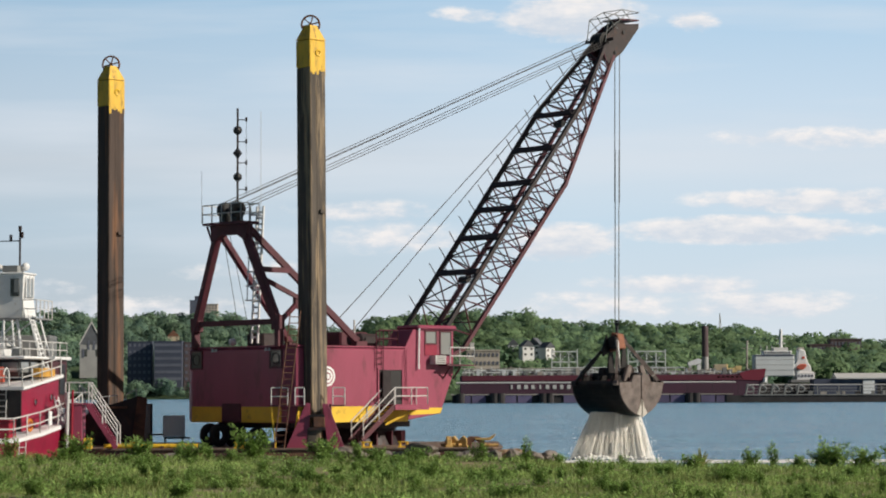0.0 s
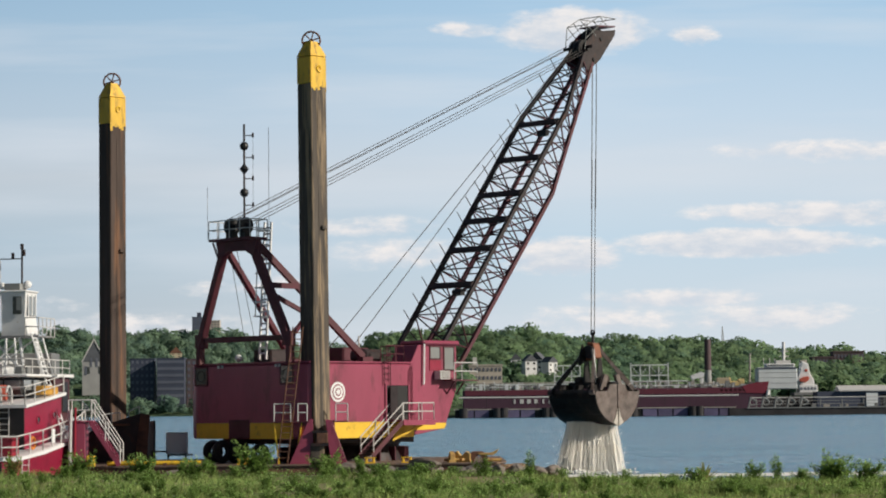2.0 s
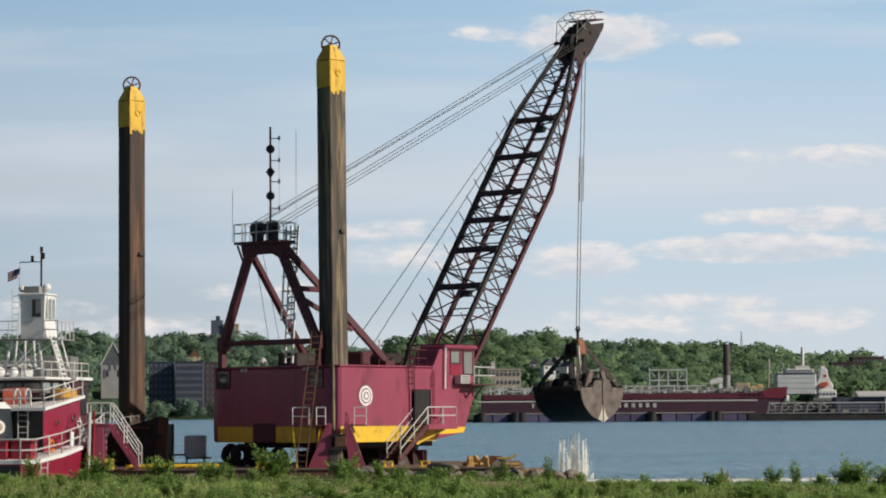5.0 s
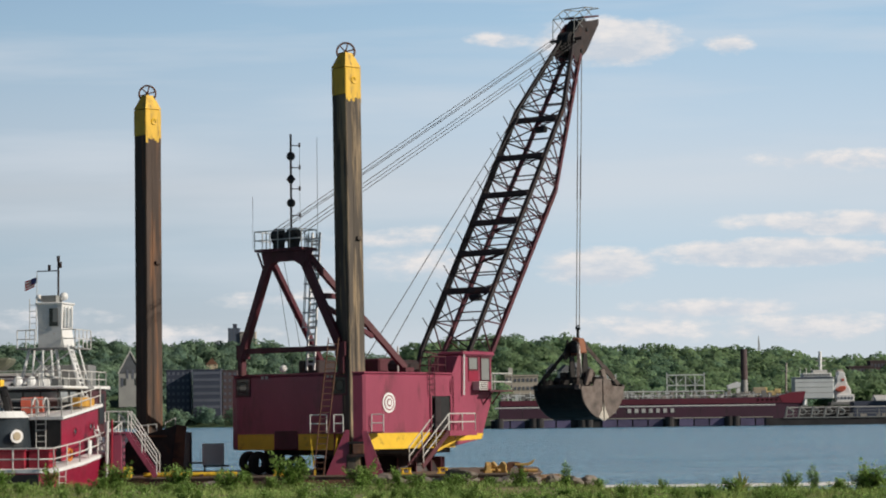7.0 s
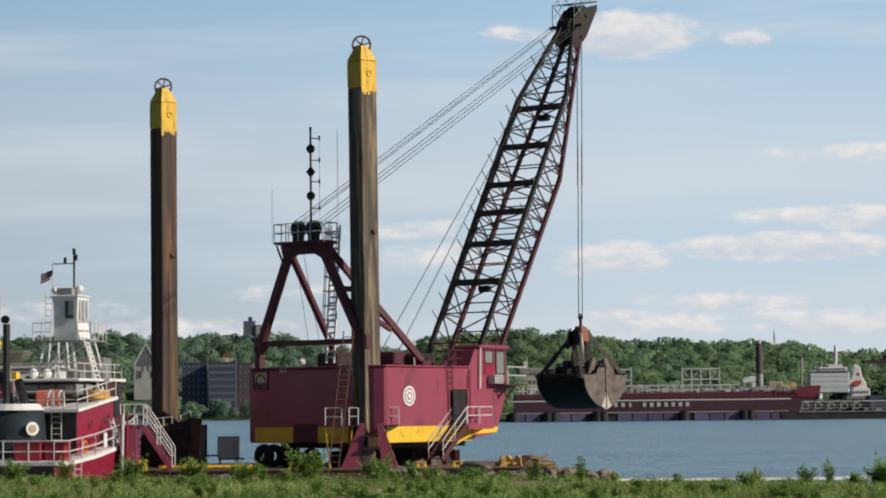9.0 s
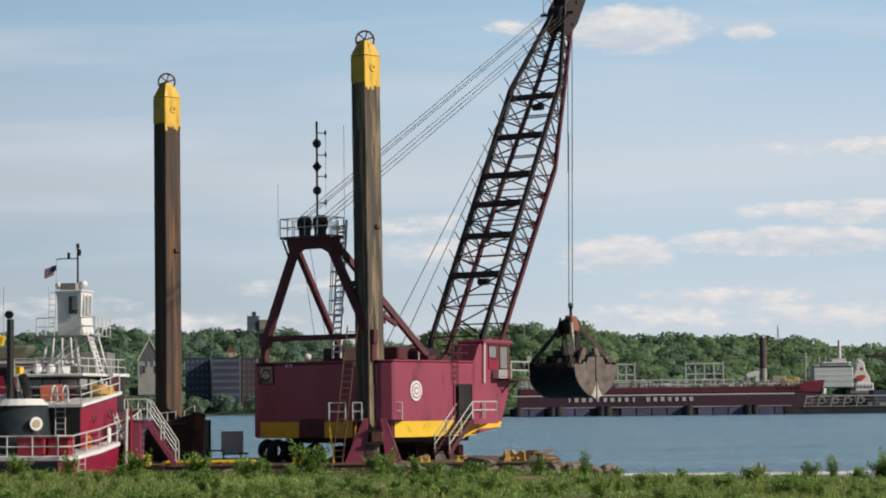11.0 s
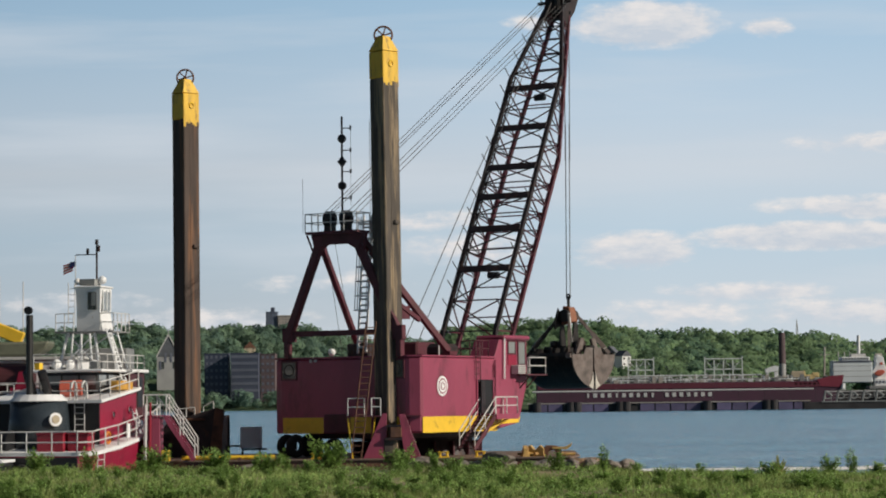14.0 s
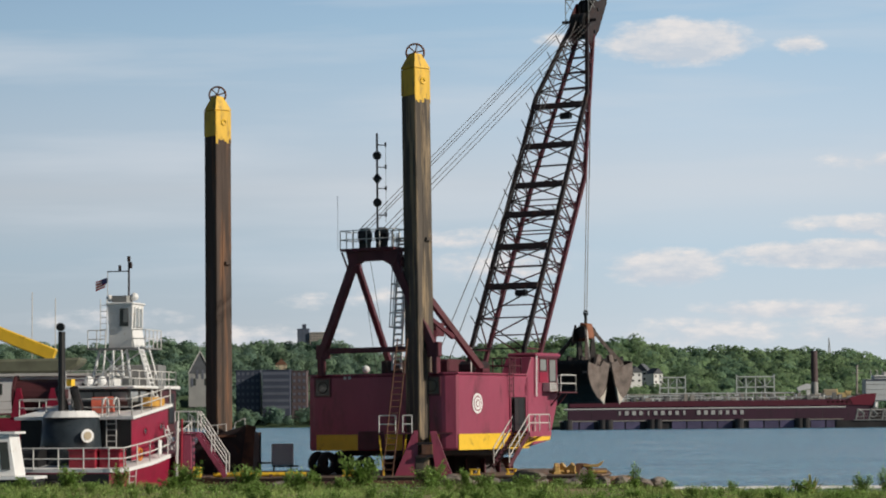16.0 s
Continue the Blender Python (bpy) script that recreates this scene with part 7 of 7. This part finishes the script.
def motions():
    crane, boom, low, high, bucket, up, down = [], [], [], [], [], [], []
    haul = [([], []) for _ in DRUMS]
    for t, slew, luff, bx, by, bz in SWING:
        m = pose(*SLEW, 0, 0, slew)
        k = pose(4.97, 0, 6.84 - 1.4, 0, -luff, 0)
        crane.append((t, m))
        boom.append((t, k))
        head = k @ HEAD_PIN
        low.append((t, toward(GANTRY_PIN, head)))
        high.append((t, toward(head, GANTRY_PIN)))
        for (a, b), drum in zip(haul, DRUMS):
            tip = k @ Vector((28.0, 0.44, 1.0))
            a.append((t, toward(drum, tip)))
            b.append((t, toward(tip, drum)))
        tip = m @ (k @ TIP) + Vector((0.25, 0, 0))
        pin = Vector((bx, by, bz + drift(t)))
        bucket.append((t, Matrix.Translation(pin) @ pose(0, 0, 0, 0, 0, -44 + 0.25 * (slew - 43))))
        up.append((t, toward(tip, pin)))
        down.append((t, toward(pin + Vector((0, 0, 0.45)), tip)))
    walk(CRANE, crane)
    walk(BOOM, boom)
    walk(PENDANT_LOW, low)
    walk(PENDANT_HIGH, high)
    for (a, b), (p, q) in zip(haul, HAUL):
        walk(p, a)
        walk(q, b)
    walk(BUCKET, bucket)
    walk(FALL_HIGH, up)
    walk(FALL_LOW, down)
    for s, shell in zip((-1, 1), SHELLS):
        walk(shell, [(t, pose(0, 0, -2.75, s * a, 0, 0)) for t, a in ((0, 0), (6.5, 0), (13.0, 0.6), (14.0, 1.2), (14.5, 2.4), (15.0, 5.5), (15.5, 10.0), (16.0, 15.5))])
    # the pouring strands follow the bucket; when their flow ends they drop into the river
    def under(t):
        for (t0, *r0), (t1, *r1) in zip(SWING, SWING[1:]):
            if t0 <= t <= t1:
                k = (t - t0) / (t1 - t0)
                return [a + (b - a) * k for a, b in zip(r0, r1)]
        return list(SWING[-1][1:])

    for s, along, across, stop, turn in STRANDS:
        rows = []
        times = [0.0, 0.5, 1.0, 1.5, 2.0, 2.5, 3.0, 3.5, 4.0, 4.5, 5.0, 5.5, 6.0]
        for t in times:
            slew, luff, bx, by, bz = under(min(t, stop))
            way = radians(-44 + 0.25 * (slew - 43))
            x = bx + math.cos(way) * along - math.sin(way) * across
            y = by - 0.55 + 0.5 * across + 0.1 * along
            z = bz + drift(t) - 5.30
            fell = max(0.0, t - stop)
            z -= min(9.0, 4.9 * fell * fell + 1.5 * fell)
            rows.append((t, pose(x, y, z, 0, splay(t) * (x - bx - 0.1), 0) @ pose(0, 0, 0, 0, 0, 14)))
        rows.append((16.0, rows[-1][1]))
        walk(s, rows)
    for s, offset in SPLASH:
        rows = []
        for t in (0.0, 1.0, 2.0, 3.0, 4.0, 4.6, 5.2, 6.0):
            slew, luff, bx, by, bz = under(min(t, 4.2))
            sink = 0.0 if t < 4.1 else min(1.2, 0.8 * (t - 4.1))
            rows.append((t, pose(bx - 0.2 + offset * 0.9, by - 0.6 + 0.2 * offset, 0.02 - sink, 0, 0, 40 * offset)))
        rows.append((16.0, rows[-1][1]))
        walk(s, rows)


motions()
